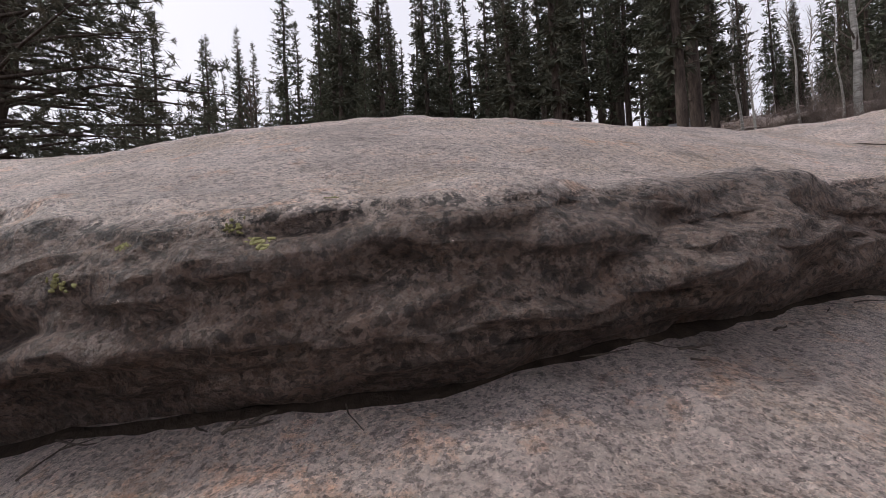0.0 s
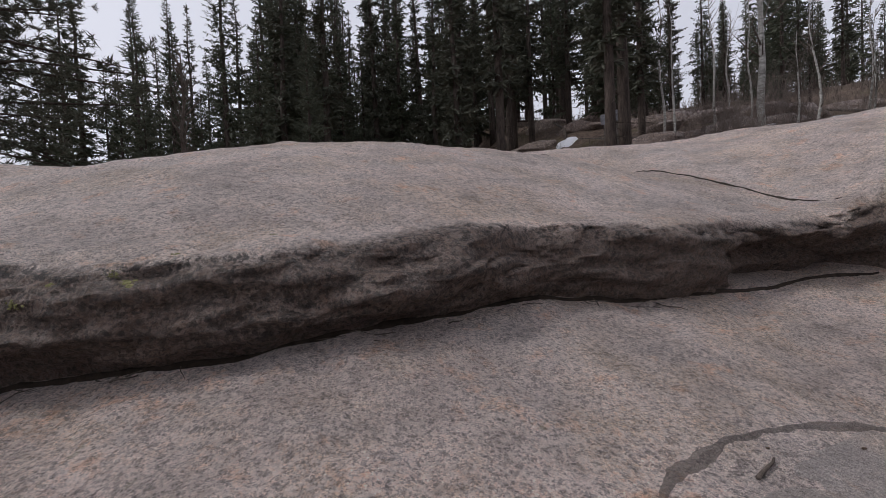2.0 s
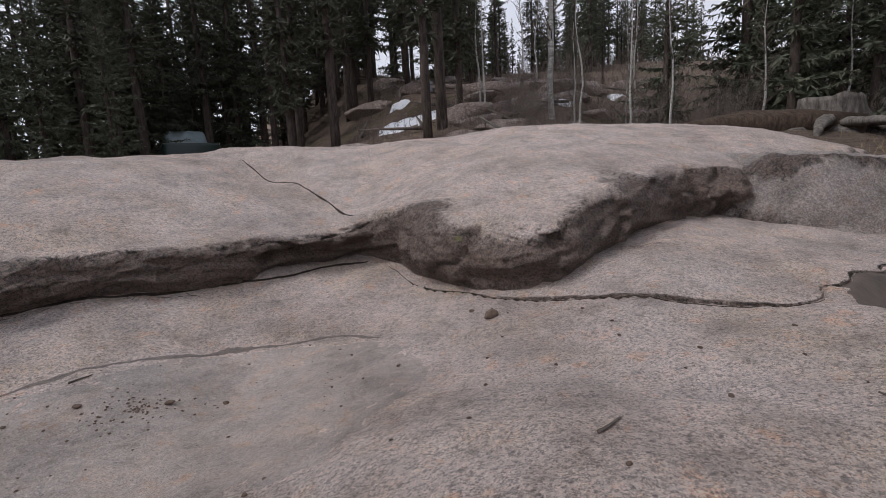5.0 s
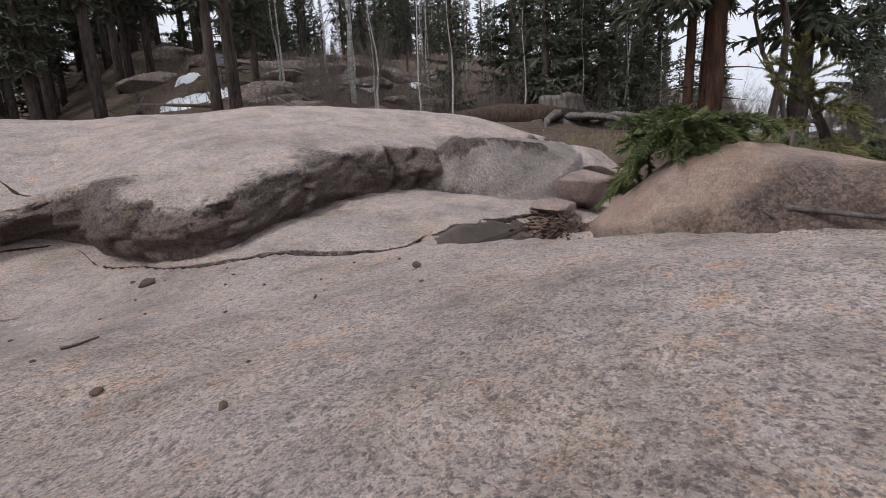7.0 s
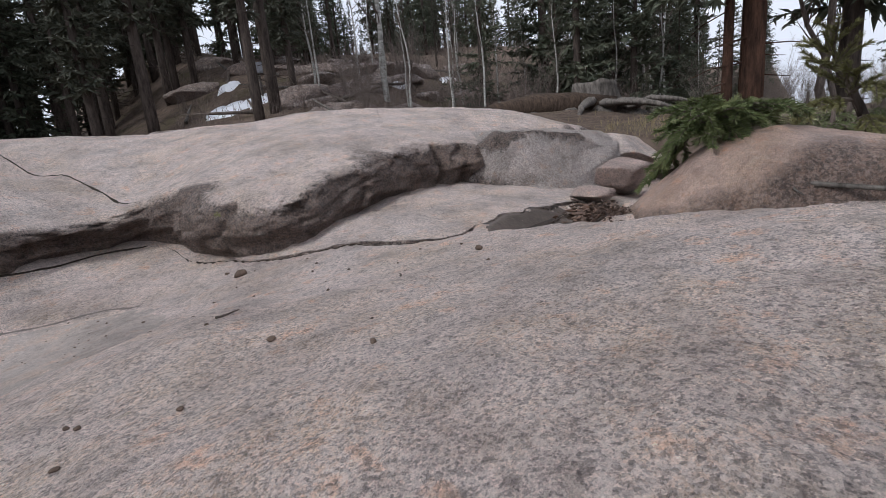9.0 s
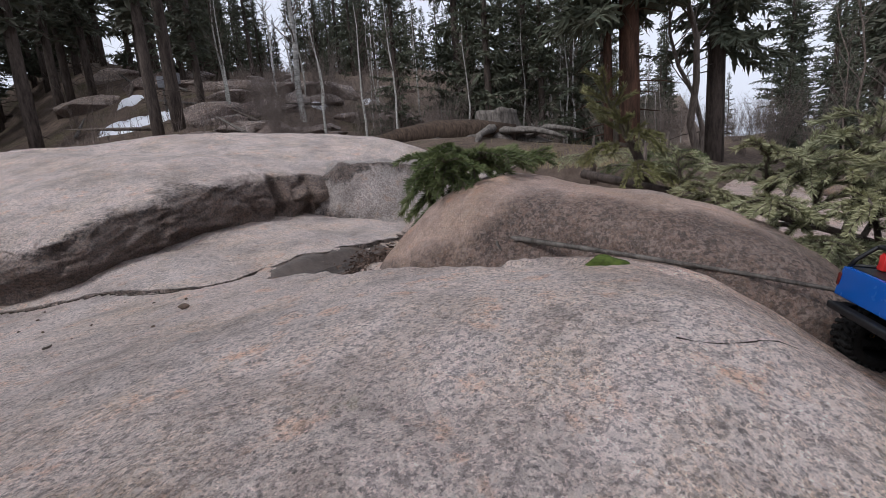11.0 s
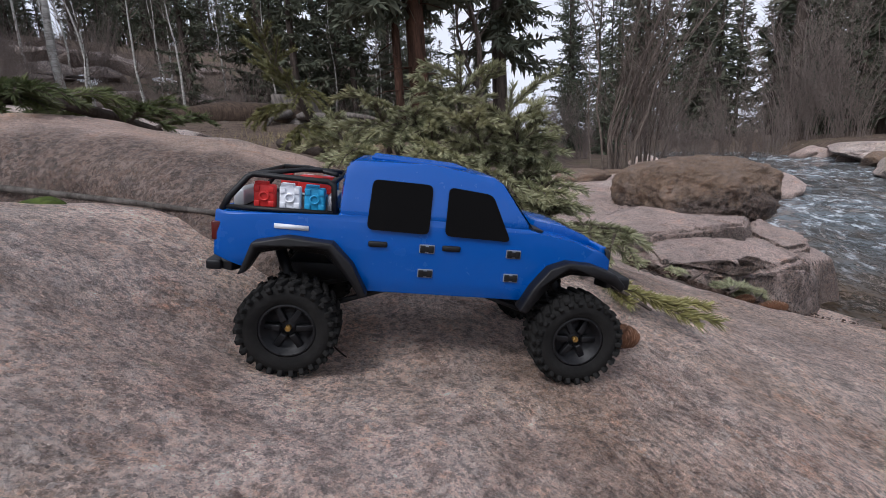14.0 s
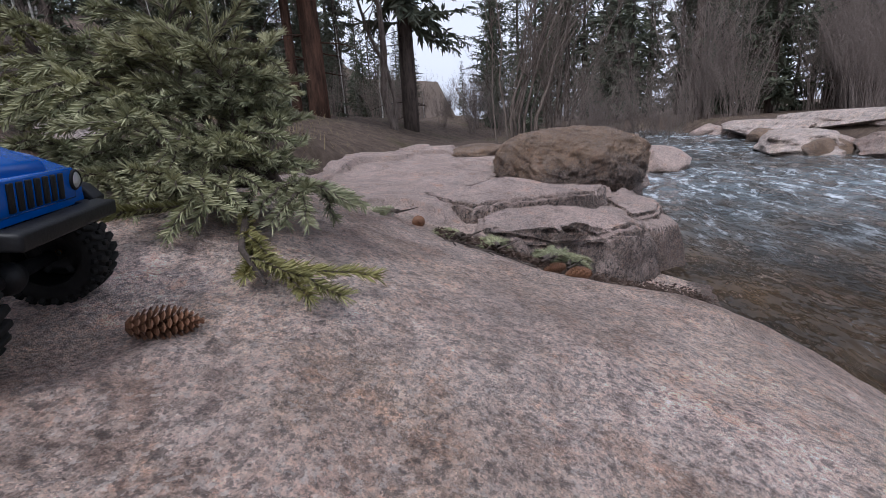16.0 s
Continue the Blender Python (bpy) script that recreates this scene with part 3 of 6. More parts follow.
bm = bmesh.new()
step = 0.019
nx, ny = int(6.0 / step), int(5.15 / step)
net = {}
for i in range(nx + 1):
    for j in range(ny + 1):
        x, y = -1.3 + i * step, -4.15 + j * step
        if y < foot_y(x) + 0.22:
            net[i, j] = bm.verts.new((x, y, lower_z(x, y)))
for i, j in list(net):
    q = [net.get(k) for k in ((i, j), (i + 1, j), (i + 1, j + 1), (i, j + 1))]
    if all(q):
        bm.faces.new(q)
slab = solid("granite_slab", bm, GRANITE, "low pink speckled granite slab sloping down to the stream", "rock slab", kind="structure")


def lower_stain(p, n):
    hollow = math.exp(-((p.x - 1.05) ** 2 / 0.16 + (p.y + 0.02) ** 2 / 0.06)) * 0.15
    edge = smooth01(0.05, -0.02, p.z) * 0.8
    south = smooth01(-1.75, -2.3, p.y) * (0.08 + 0.16 * noise.fractal(p * 2.5, 1.0, 2.0, 3))
    # also darker where the slab is steep
    return 0.08 + hollow + edge + south + 0.25 * smooth01(0.75, 0.45, n.z)


darkening(slab.data, lower_stain)
iron = slab.data.attributes.new("iron", "FLOAT", "POINT")
iron.data.foreach_set("value", [smooth01(-0.25, 0.25, 0.75 * (v.co.x - 2.35) - 0.65 * (v.co.y + 2.25) + 0.35 * noise.fractal(v.co * 2.2, 1.0, 2.0, 3)) for v in slab.data.vertices])

bm = bmesh.new()
net = [[bm.verts.new((3.75 + i * 0.016, -4.0 + j * 0.016, bank_z(3.75 + i * 0.016, -4.0 + j * 0.016) + fine(3.75 + i * 0.016, -4.0 + j * 0.016, 4.0))) for j in range(182)] for i in range(300)]
for i in range(299):
    for j in range(181):
        bm.faces.new((net[i][j], net[i + 1][j], net[i + 1][j + 1], net[i][j + 1]))
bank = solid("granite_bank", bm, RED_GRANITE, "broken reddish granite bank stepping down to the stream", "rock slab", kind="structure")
# darker on steep faces and along the waterline
darkening(bank.data, lambda p, n: 0.12 + 0.62 * smooth01(0.8, 0.45, n.z) + 0.4 * smooth01(0.12, 0.02, p.z))

# the upper slab stands on the lower one with a rounded, undercut front
FRONT = ((-0.06, -0.16), (-0.035, -0.02), (-0.02, 0.08), (0.004, 0.20), (0.03, 0.34), (0.024, 0.52), (0.004, 0.70), (-0.022, 0.84), (-0.06, 0.945), (-0.13, 1.0))
PROFILE = along([Vector(p) for p in FRONT], 0.035)
bm = bmesh.new()
columns = []
line = along(FOOT, 0.02)
for i, p in enumerate(line):
    a, b = line[max(i - 6, 0)], line[min(i + 6, len(line) - 1)]
    side = Vector((-(b - a).y, (b - a).x)).normalized()
    wob = 0.022 * noise.fractal(Vector((p.x * 3.0, p.y * 3.0, 5)), 1.0, 2.0, 4)
    cleft = 0.12 * math.exp(-(((p.x - 3.03) / 0.028) ** 2)) + 0.07 * math.exp(-(((p.x - 3.20) / 0.022) ** 2)) + 0.07 * math.exp(-(((p - Vector((1.63, 0.64))).length / 0.045) ** 2))
    alcove = 0.085 * smooth01(1.02, 1.14, p.x) * smooth01(1.60, 1.50, p.x)
    col = []
    foot = lower(p.x, p.y) - 0.01
    for k, (u, h) in enumerate(PROFILE):
        face = smooth01(0.02, 0.2, h) * smooth01(1.0, 0.72, h)
        u2 = u + wob * (0.4 + h)
        place = Vector((p.x * 4.2, p.y * 4.2, h * 2.6))
        lumps = noise.fractal(place, 0.8, 2.1, 5)
        cuts = abs(noise.noise(place * 1.3 + Vector((3, 7, 0.6 * p.x))))
        near_, ids = noise.voronoi(Vector((p.x * 2.7 + 0.3 * lumps, p.y * 2.7, h * 0.8 + 0.3 * noise.noise(place))))
        blocky = smooth01(0.95, 1.25, p.x)
        u2 += face * (0.3 + 0.7 * blocky) * (0.060 * noise.noise(ids[0] * 7.7) - 0.026 * math.exp(-(((near_[1] - near_[0]) / 0.06) ** 2)))
        u2 += face * (0.030 * lumps + 0.022 * (cuts - 0.35) + 0.014 * noise.fractal(Vector((p.x * 20, p.y * 20, h * 9)), 0.7, 2.0, 4))
        u2 -= cleft * (0.3 + 0.7 * face) + alcove * smooth01(0.62, 0.50, h + 0.08 * noise.noise(Vector((p.x * 9, 0, 3)))) * smooth01(-0.1, 0.1, h)
        q = p - side * u2
        top = upper((p + side * 0.13).x, (p + side * 0.13).y)
        col.append(Vector((q.x, q.y, foot + (top - foot) * h + fine(q.x, q.y, h))))
    start = p + side * 0.13
    v = 0.0
    end = 3.5 + 0.7 * noise.fractal(Vector((p.x * 0.7, 0, 12)), 1.0, 2.0, 3)
    while start.y + v < end:
        v += 0.022 + 0.012 * v
        q = start + Vector((0, v))
        col.append(Vector((q.x, q.y, upper(q.x, q.y) + fine(q.x, q.y, 1.0) - 0.6 * smooth01(end - 0.6, end, q.y) - 0.7 * smooth01(-2.3, -3.2, q.x) - 0.5 * smooth01(4.55, 4.9, q.x))))
    columns.append(col)
deep = min(len(c) for c in columns)
grid = [[bm.verts.new(c[round(k * (len(c) - 1) / (deep - 1)) if k >= len(PROFILE) else k]) for k in range(deep)] for c in columns]
for a, b in zip(grid, grid[1:]):
    for k in range(deep - 1):
        bm.faces.new((a[k], a[k + 1], b[k + 1], b[k]))
shelf = solid("granite_shelf", bm, GRANITE, "upper granite slab with a dark undercut ledge, weathered and shaded", "rock slab", kind="structure")
index = [k for c in grid for k in range(deep)]


def front_stain_shade():
    a = shelf.data.attributes.new("darkening", "FLOAT", "POINT")
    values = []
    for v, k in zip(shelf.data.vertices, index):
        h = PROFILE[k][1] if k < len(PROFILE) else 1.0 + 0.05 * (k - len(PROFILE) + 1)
        # darkens the whole undercut face: rock stain plus its shade, painted in
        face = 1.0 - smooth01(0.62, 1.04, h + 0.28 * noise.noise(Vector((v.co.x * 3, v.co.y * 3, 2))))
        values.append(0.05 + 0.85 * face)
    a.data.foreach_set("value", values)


front_stain_shade()


def ribbon(points, width, lift, surface, seed, name, mat, label, category):
    """An uneven strip of fill lying in a joint of the rock."""
    bm = bmesh.new()
    line = along([Vector(p) for p in points], 0.02)
    old = None
    for i, p in enumerate(line):
        a, b = line[max(i - 1, 0)], line[min(i + 1, len(line) - 1)]
        side = Vector((-(b - a).y, (b - a).x)).normalized()
        w = width * (0.35 + 1.5 * abs(noise.noise(Vector((i * 0.13, seed, 0))))) * min(1, i / 4 + 0.1, (len(line) - 1 - i) / 4 + 0.1)
        mid = p + side * 0.02 * noise.noise(Vector((i * 0.09, seed, 4)))
        now = []
        for t in (-1, 0, 1):
            q = mid + side * w * t
            now.append(bm.verts.new((q.x, q.y, surface(q.x, q.y) + (lift if t == 0 else -0.004))))
        if old:
            bm.faces.new((old[0], now[0], now[1], old[1]))
            bm.faces.new((old[1], now[1], now[2], old[2]))
        old = now
    return solid(name, bm, mat, label, category, kind="structure")


def upper_z(x, y):
    return upper(x, y) + fine(x, y, 1.0)


ribbon([(1.60, 0.82), (1.50, 0.94), (1.42, 1.12), (1.32, 1.40), (1.23, 1.62), (1.06, 1.87), (0.95, 2.2)], 0.018, 0.004, upper_z, 1, "crack", SOIL, "dark soil filled crack across the granite slab", "crack")
ribbon([(1.62, 0.66), (1.64, 0.52), (1.66, 0.36)], 0.010, 0.002, lower_z, 3, "joint", SOIL, "dark joint between two granite slabs with soil", "crack")
# dark strip stands in for the wet joint and the step edge's shade
ribbon([(1.665, 0.33), (1.738, 0.15), (1.822, -0.035), (1.93, -0.21), (2.03, -0.37), (2.15, -0.535), (2.29, -0.645), (2.41, -0.65)], 0.0055, 0.002, lower_z, 11, "joint", SOIL, "wet dark seam and shade line at the foot of the low granite step", "crack")
ribbon([(2.20, -2.07), (2.222, -2.117), (2.25, -2.14), (2.28, -2.17)], 0.004, 0.001, lower_z, 4, "crack", SOIL, "short dark crack in the slope of the slab", "crack")
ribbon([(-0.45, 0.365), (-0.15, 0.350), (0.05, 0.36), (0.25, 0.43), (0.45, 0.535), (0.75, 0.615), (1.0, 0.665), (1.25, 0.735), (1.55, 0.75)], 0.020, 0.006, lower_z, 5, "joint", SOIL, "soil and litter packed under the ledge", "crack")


DAMP = granite("damp dark granite", (0.22, 0.185, 0.165), (0.23, 0.18, 0.155), (0.19, 0.15, 0.125), bright=(0.30, 0.25, 0.22))
ribbon([(0.30, -0.20), (0.34, -0.12), (0.408, -0.032), (0.53, 0.106), (0.721, 0.173), (0.988, 0.219), (1.169, 0.209), (1.314, 0.15), (1.42, 0.04)], 0.026, 0.0030, lower_z, 6, "damp_line", DAMP, "dark damp line round the silt basin", "stain")
ribbon([(2.66, -2.29), (2.644, -2.315), (2.632, -2.344)], 0.008, 0.003, lower_z, 7, "crack", SOIL, "short dark crack filled with litter", "crack")


def boulder(name, at, size, seed, mat, label, category="boulder", turn=(0, 0, 0), stain=0.25, group="", **kw):
    bm = bmesh.new()
    rock(bm, size, seed, **kw)
    ob = solid(name, bm, mat, label, category, pose(*at, *turn), group)
    ob.data.set_sharp_from_angle(angle=radians(24))
    lo = min(v.co.z for v in ob.data.vertices)
    # even stain, darker towards the foot and on faces that look down
    darkening(ob.data, lambda p, n: stain + 0.30 * smooth01(0.5 * lo, lo, p.z) + 0.2 * smooth01(0.3, -0.5, n.z))
    return ob


def darken_again(ob, rule):
    turn = ob.matrix_basis.to_3x3()
    ob.data.attributes["darkening"].data.foreach_set("value", [rule(turn @ v.co, turn @ v.normal) for v in ob.data.vertices])


# the low step slab in the alcove, a plate with a broken front edge
bm = bmesh.new()
rim = along(STEP + STEP[:1], 0.018)
centre = Vector((2.62, -0.13))
rings_ = []
for i in range(46):
    f = (i / 43) ** 0.8 if i < 43 else 1.0
    ring = []
    for k, p in enumerate(rim):
        out = (p - centre).normalized()
        q = centre.lerp(p + out * (0.012 * noise.fractal(Vector((p.x * 14, p.y * 14, 1)), 0.8, 2.0, 4) + 0.008 * noise.noise(Vector((p.x * 40, p.y * 40, 2)))), f)
        edge = 0.006 * smooth01(40, 43, i)
        z = lower(q.x, q.y) + 0.008 + fine(q.x, q.y, 2.0) - edge
        if i > 43:
            q = q - out * 0.006 * (i - 43)
            z -= 0.03 * (i - 43)
        ring.append(bm.verts.new((q.x, q.y, z)))
    rings_.append(ring)
for a, b in zip(rings_, rings_[1:]):
    for k in range(len(rim)):
        bm.faces.new((a[k], b[k], b[(k + 1) % len(rim)], a[(k + 1) % len(rim)]))
bm.faces.new(rings_[0][::-1])
bmesh.ops.recalc_face_normals(bm, faces=bm.faces)
step_slab = solid("step_slab", bm, GRANITE, "flat pale granite step with a broken wet and shaded front edge", "rock slab", kind="structure")
# broken edge darkened: wet stone plus its shade painted in
darkening(step_slab.data, lambda p, n: 0.10 + 0.75 * smooth01(0.75, 0.45, n.z) + 0.42 * smooth01(0.055, 0.0, from_line(p.x, p.y, (2.40, -0.70), (3.1, -0.62))) * smooth01(-0.2, 0.3, noise.noise(p * 9)))

# the tan hump: a long smooth whaleback with a stained, hollowed side, its shade painted in
HUMP_A, HUMP_B = Vector((2.71, -1.15)), Vector((3.05, -2.25))
RIDGE = ((-0.14, 0.66), (-0.06, 0.735), (0.0, 0.80), (0.1, 0.90), (0.2, 0.968), (0.31, 0.998), (0.42, 0.972), (0.55, 0.938), (0.70, 0.915), (0.82, 0.885), (0.93, 0.85), (1.02, 0.80), (1.10, 0.73), (1.18, 0.65), (1.26, 0.56))


def ridge(t):
    for (a, u), (b, v) in zip(RIDGE, RIDGE[1:]):
        if t <= b:
            f = max(0.0, (t - a) / (b - a))
            return u + (v - u) * f
    return RIDGE[-1][1]


way = (HUMP_B - HUMP_A).normalized()
across = Vector((-way.y, way.x))
bm = bmesh.new()
rows = []
for i in range(112):
    t = -0.14 + 1.40 * i / 111
    top = sum(ridge(t + d) for d in (-0.04, -0.02, 0, 0.02, 0.04)) / 5
    row = []
    for j in range(61):
        a = math.pi * j / 60
        wide = (0.30 if j < 30 else 0.42) * (0.45 + 0.55 * smooth01(-0.16, 0.12, t) * smooth01(1.30, 0.95, t))
        c, s_ = math.cos(a), math.sin(a)
        w = -wide * math.copysign(abs(c) ** 0.85, c)
        hollow = 0.05 * math.exp(-(((t - 0.52) / 0.20) ** 2)) * math.exp(-(((a - 0.55) / 0.35) ** 2))
        q = HUMP_A + way * t + across * (w + hollow)
        p = Vector((q.x, q.y, 0.60 + (top - 0.60) * s_ ** 0.80))
        p += (across.to_3d() * (-c) + Vector((0, 0, s_))) * (0.022 * noise.fractal(p * 2.6, 1.0, 2.0, 3) + 0.006 * noise.fractal(p * 13, 0.8, 2.0, 3))
        row.append(bm.verts.new(p))
    rows.append(row)
for a, b in zip(rows, rows[1:]):
    for j in range(60):
        bm.faces.new((a[j], b[j], b[j + 1], a[j + 1]))
bm.faces.new(rows[0])
bm.faces.new(rows[-1][::-1])
bmesh.ops.recalc_face_normals(bm, faces=bm.faces)
if max(bm.faces, key=lambda f: f.calc_center_median().z).normal.z < 0:
    bmesh.ops.reverse_faces(bm, faces=bm.faces)
hump = solid("rounded_boulder", bm, SMOOTH_GRANITE, "smooth pinkish tan granite hump with a dark stained and shaded side", "boulder")


def hump_stain_shade(p, n):
    t, w = (p.xy - HUMP_A).dot(way), (p.xy - HUMP_A).dot(across)
    # brown stain with painted shade in the hollow, at the foot and the end
    side_ = smooth01(0.02, -0.14, w + 0.07 * noise.noise(p * 5)) * smooth01(0.14, 0.40, t + 1.3 * (0.90 - p.z) + 0.10 * noise.noise(p * 6))
    foot = smooth01(0.84, 0.76, p.z + 0.03 * noise.noise(p * 9)) * 0.55
    end = smooth01(0.80, 0.95, t) * smooth01(0.93, 0.80, p.z) * 0.55
    return 0.06 + max(0.62 * side_, foot, end)


darkening(hump.data, hump_stain_shade)
# the broken corner of the shelf: a sloping pale scar under a flat top
bm = bmesh.new()
for p in ((3.21, 0.26, 0.70), (3.26, 0.02, 0.68), (3.53, -0.27, 0.66), (4.10, -0.44, 0.62), (3.30, 0.27, 0.97), (3.37, 0.03, 1.085), (3.60, -0.10, 1.075), (3.84, -0.19, 1.045), (4.0, -0.34, 0.93), (3.60, 0.75, 1.14), (4.60, 0.60, 1.13), (4.75, 0.0, 1.0), (4.75, 0.0, 0.6), (3.5, 0.75, 0.6), (4.70, 0.6, 0.6)):
    bm.verts.new(p)
bmesh.ops.convex_hull(bm, input=bm.verts[:])
bmesh.ops.subdivide_edges(bm, edges=bm.edges[:], cuts=11, use_grid_fill=True)
bm.normal_update()
for v in bm.verts:
    v.co += v.normal * (0.020 * noise.fractal(v.co * 3.5, 1.0, 2.0, 3) + 0.013 * noise.fractal(v.co * 14, 0.8, 2.0, 4))
block = solid("broken_block", bm, SCAR, "broken grey granite corner with a rough steep scar", "rock", smooth="edges")


def scar_stain_shade(p, n):
    foot = smooth01(0.10, -0.04, p.z - 0.80 + 0.55 * (p.x - 3.25) + 0.06 * noise.noise(p * 6))
    # thin shadow line along the top edge, painted into the colour
    lip = smooth01(0.05, 0.015, min(from_line(p.x, p.y, (3.30, 0.27), (3.37, 0.03)), from_line(p.x, p.y, (3.37, 0.03), (3.84, -0.19)))) * smooth01(0.95, 1.0, p.z)
    return 0.05 + smooth01(0.88, 0.6, n.z) * (0.16 + 0.5 * foot) + 0.6 * lip


darkening(block.data, scar_stain_shade)
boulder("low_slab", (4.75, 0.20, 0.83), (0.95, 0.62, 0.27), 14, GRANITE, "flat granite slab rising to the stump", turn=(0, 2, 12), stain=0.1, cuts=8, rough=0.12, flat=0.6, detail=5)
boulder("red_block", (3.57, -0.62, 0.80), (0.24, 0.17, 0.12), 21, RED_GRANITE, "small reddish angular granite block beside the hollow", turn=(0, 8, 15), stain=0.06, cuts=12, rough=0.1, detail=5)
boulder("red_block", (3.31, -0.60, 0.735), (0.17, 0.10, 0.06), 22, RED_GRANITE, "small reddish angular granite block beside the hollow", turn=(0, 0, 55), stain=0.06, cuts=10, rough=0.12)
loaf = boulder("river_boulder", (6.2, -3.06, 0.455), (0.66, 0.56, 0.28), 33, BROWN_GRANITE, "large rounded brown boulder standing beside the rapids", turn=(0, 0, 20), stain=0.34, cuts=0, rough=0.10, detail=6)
for v in loaf.data.vertices:
    q = Vector(tuple(math.copysign((abs(c) / s) ** 0.82, c) * s * 0.95 for c, s in zip(v.co, (0.66, 0.56, 0.28))))
    v.co = q * (1 + 0.07 * noise.fractal(q * 3.5, 1.0, 2.0, 3) + 0.045 * noise.fractal(q * 20, 0.7, 2.0, 4))
# lower half of the boulder darker, with an uneven edge
darken_again(loaf, lambda p, n: 0.26 + 0.5 * smooth01(0.10, -0.12, p.z + 0.12 * noise.noise(p * 4)))
for top_, seed in (([(4.36, -2.66, 0.44), (4.58, -2.95, 0.435), (4.95, -3.22, 0.41), (5.4, -3.28, 0.39), (5.3, -2.6, 0.45), (4.6, -2.35, 0.47)], 1.0),
                   ([(4.0, -2.76, 0.41), (4.13, -3.02, 0.375), (4.25, -3.16, 0.36), (4.5, -3.32, 0.325), (4.66, -3.47, 0.22), (4.88, -3.40, 0.28), (4.7, -3.05, 0.385), (4.4, -2.70, 0.42)], 5.0),
                   ([(4.86, -3.36, 0.30), (5.05, -3.52, 0.28), (5.45, -3.60, 0.27), (5.6, -3.40, 0.32), (5.2, -3.25, 0.34)], 9.0)):
    bm = bmesh.new()
    mid_ = sum((Vector(p) for p in top_), Vector()) / len(top_)
    for p in top_:
        bm.verts.new(p)
        out = (Vector(p) - mid_).to_2d().normalized() * 0.05
        bm.verts.new((p[0] + out.x, p[1] + out.y, -0.05))
    bmesh.ops.convex_hull(bm, input=bm.verts[:])
    bmesh.ops.bevel(bm, geom=bm.edges[:], offset=0.018, segments=2, affect="EDGES")
    bmesh.ops.subdivide_edges(bm, edges=bm.edges[:], cuts=9, use_grid_fill=True)
    bm.normal_update()
    for v in bm.verts:
        v.co += v.normal * (0.045 * noise.fractal(v.co * 3.2 + Vector((seed, 0, 0)), 0.9, 2.0, 4) + 0.009 * noise.fractal(v.co * 15, 0.8, 2.0, 3) - 0.007 * smooth01(0.06, 0.0, abs(noise.noise(v.co * 2.3 + Vector((0, seed, 0))))))
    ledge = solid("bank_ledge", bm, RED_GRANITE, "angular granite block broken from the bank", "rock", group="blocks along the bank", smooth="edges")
    # mottled, darker on steep sides and close to the water
    darkening(ledge.data, lambda p, n: 0.24 + 0.20 * noise.noise(p * 5) + 0.34 * smooth01(0.85, 0.45, n.z) + 0.35 * smooth01(0.16, 0.04, p.z))
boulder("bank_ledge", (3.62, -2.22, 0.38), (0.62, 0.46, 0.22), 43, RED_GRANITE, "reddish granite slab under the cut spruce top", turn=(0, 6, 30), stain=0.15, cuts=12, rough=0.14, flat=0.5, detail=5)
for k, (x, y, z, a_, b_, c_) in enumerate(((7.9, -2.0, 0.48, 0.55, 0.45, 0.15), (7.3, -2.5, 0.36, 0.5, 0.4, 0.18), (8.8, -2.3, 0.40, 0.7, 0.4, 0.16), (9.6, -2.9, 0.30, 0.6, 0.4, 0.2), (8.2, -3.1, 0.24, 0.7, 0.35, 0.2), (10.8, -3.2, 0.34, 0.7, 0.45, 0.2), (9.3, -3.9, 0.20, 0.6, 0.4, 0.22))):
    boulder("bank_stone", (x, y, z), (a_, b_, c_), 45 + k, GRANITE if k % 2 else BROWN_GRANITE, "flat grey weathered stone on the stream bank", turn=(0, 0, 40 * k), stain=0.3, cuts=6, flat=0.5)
rnd = random.Random(5)
for k in range(26):
    t = rnd.uniform(0, 1)
    x = 7.6 + 9.5 * t
    y = rnd.choice((-3.6 + 0.02 * x, -3.0, -3.9)) + rnd.uniform(-0.5, 0.5) if k % 3 else -7.3 + rnd.uniform(-0.8, 0.6)
    s = rnd.uniform(0.14, 0.42)
    boulder("bank_stone", (x, y, water_z(x) + s * 0.15), (s * 1.3, s, s * 0.6), 60 + k, rnd.choice((GRANITE, RED_GRANITE, BROWN_GRANITE)), "weathered stone at the edge of the stream", "stone", (0, 0, rnd.uniform(0, 180)), 0.3, "stones along the stream", detail=3)
for k, (x, y, a, b) in enumerate(((11.8, -7.0, 2.4, 0.7), (9.6, -7.5, 1.5, 0.8), (15.0, -7.6, 2.6, 0.9), (8.2, -7.7, 1.2, 0.7), (12.8, -8.6, 2.8, 1.0), (18.5, -8.2, 2.2, 0.8), (10.4, -9.2, 1.8, 0.9))):
    boulder("far_bank_slab", (x, y, water_z(x) + 0.10 + 0.05 * (k % 3) + (0.22 if y < -8.4 else 0)), (a, b, 0.30), 100 + k, RED_GRANITE if k % 2 else GRANITE, "low pale granite slab on the far bank", "rock slab", (0, 0, 8 * k - 14), 0.34, "slabs on the far bank", cuts=9, flat=0.5, detail=5)


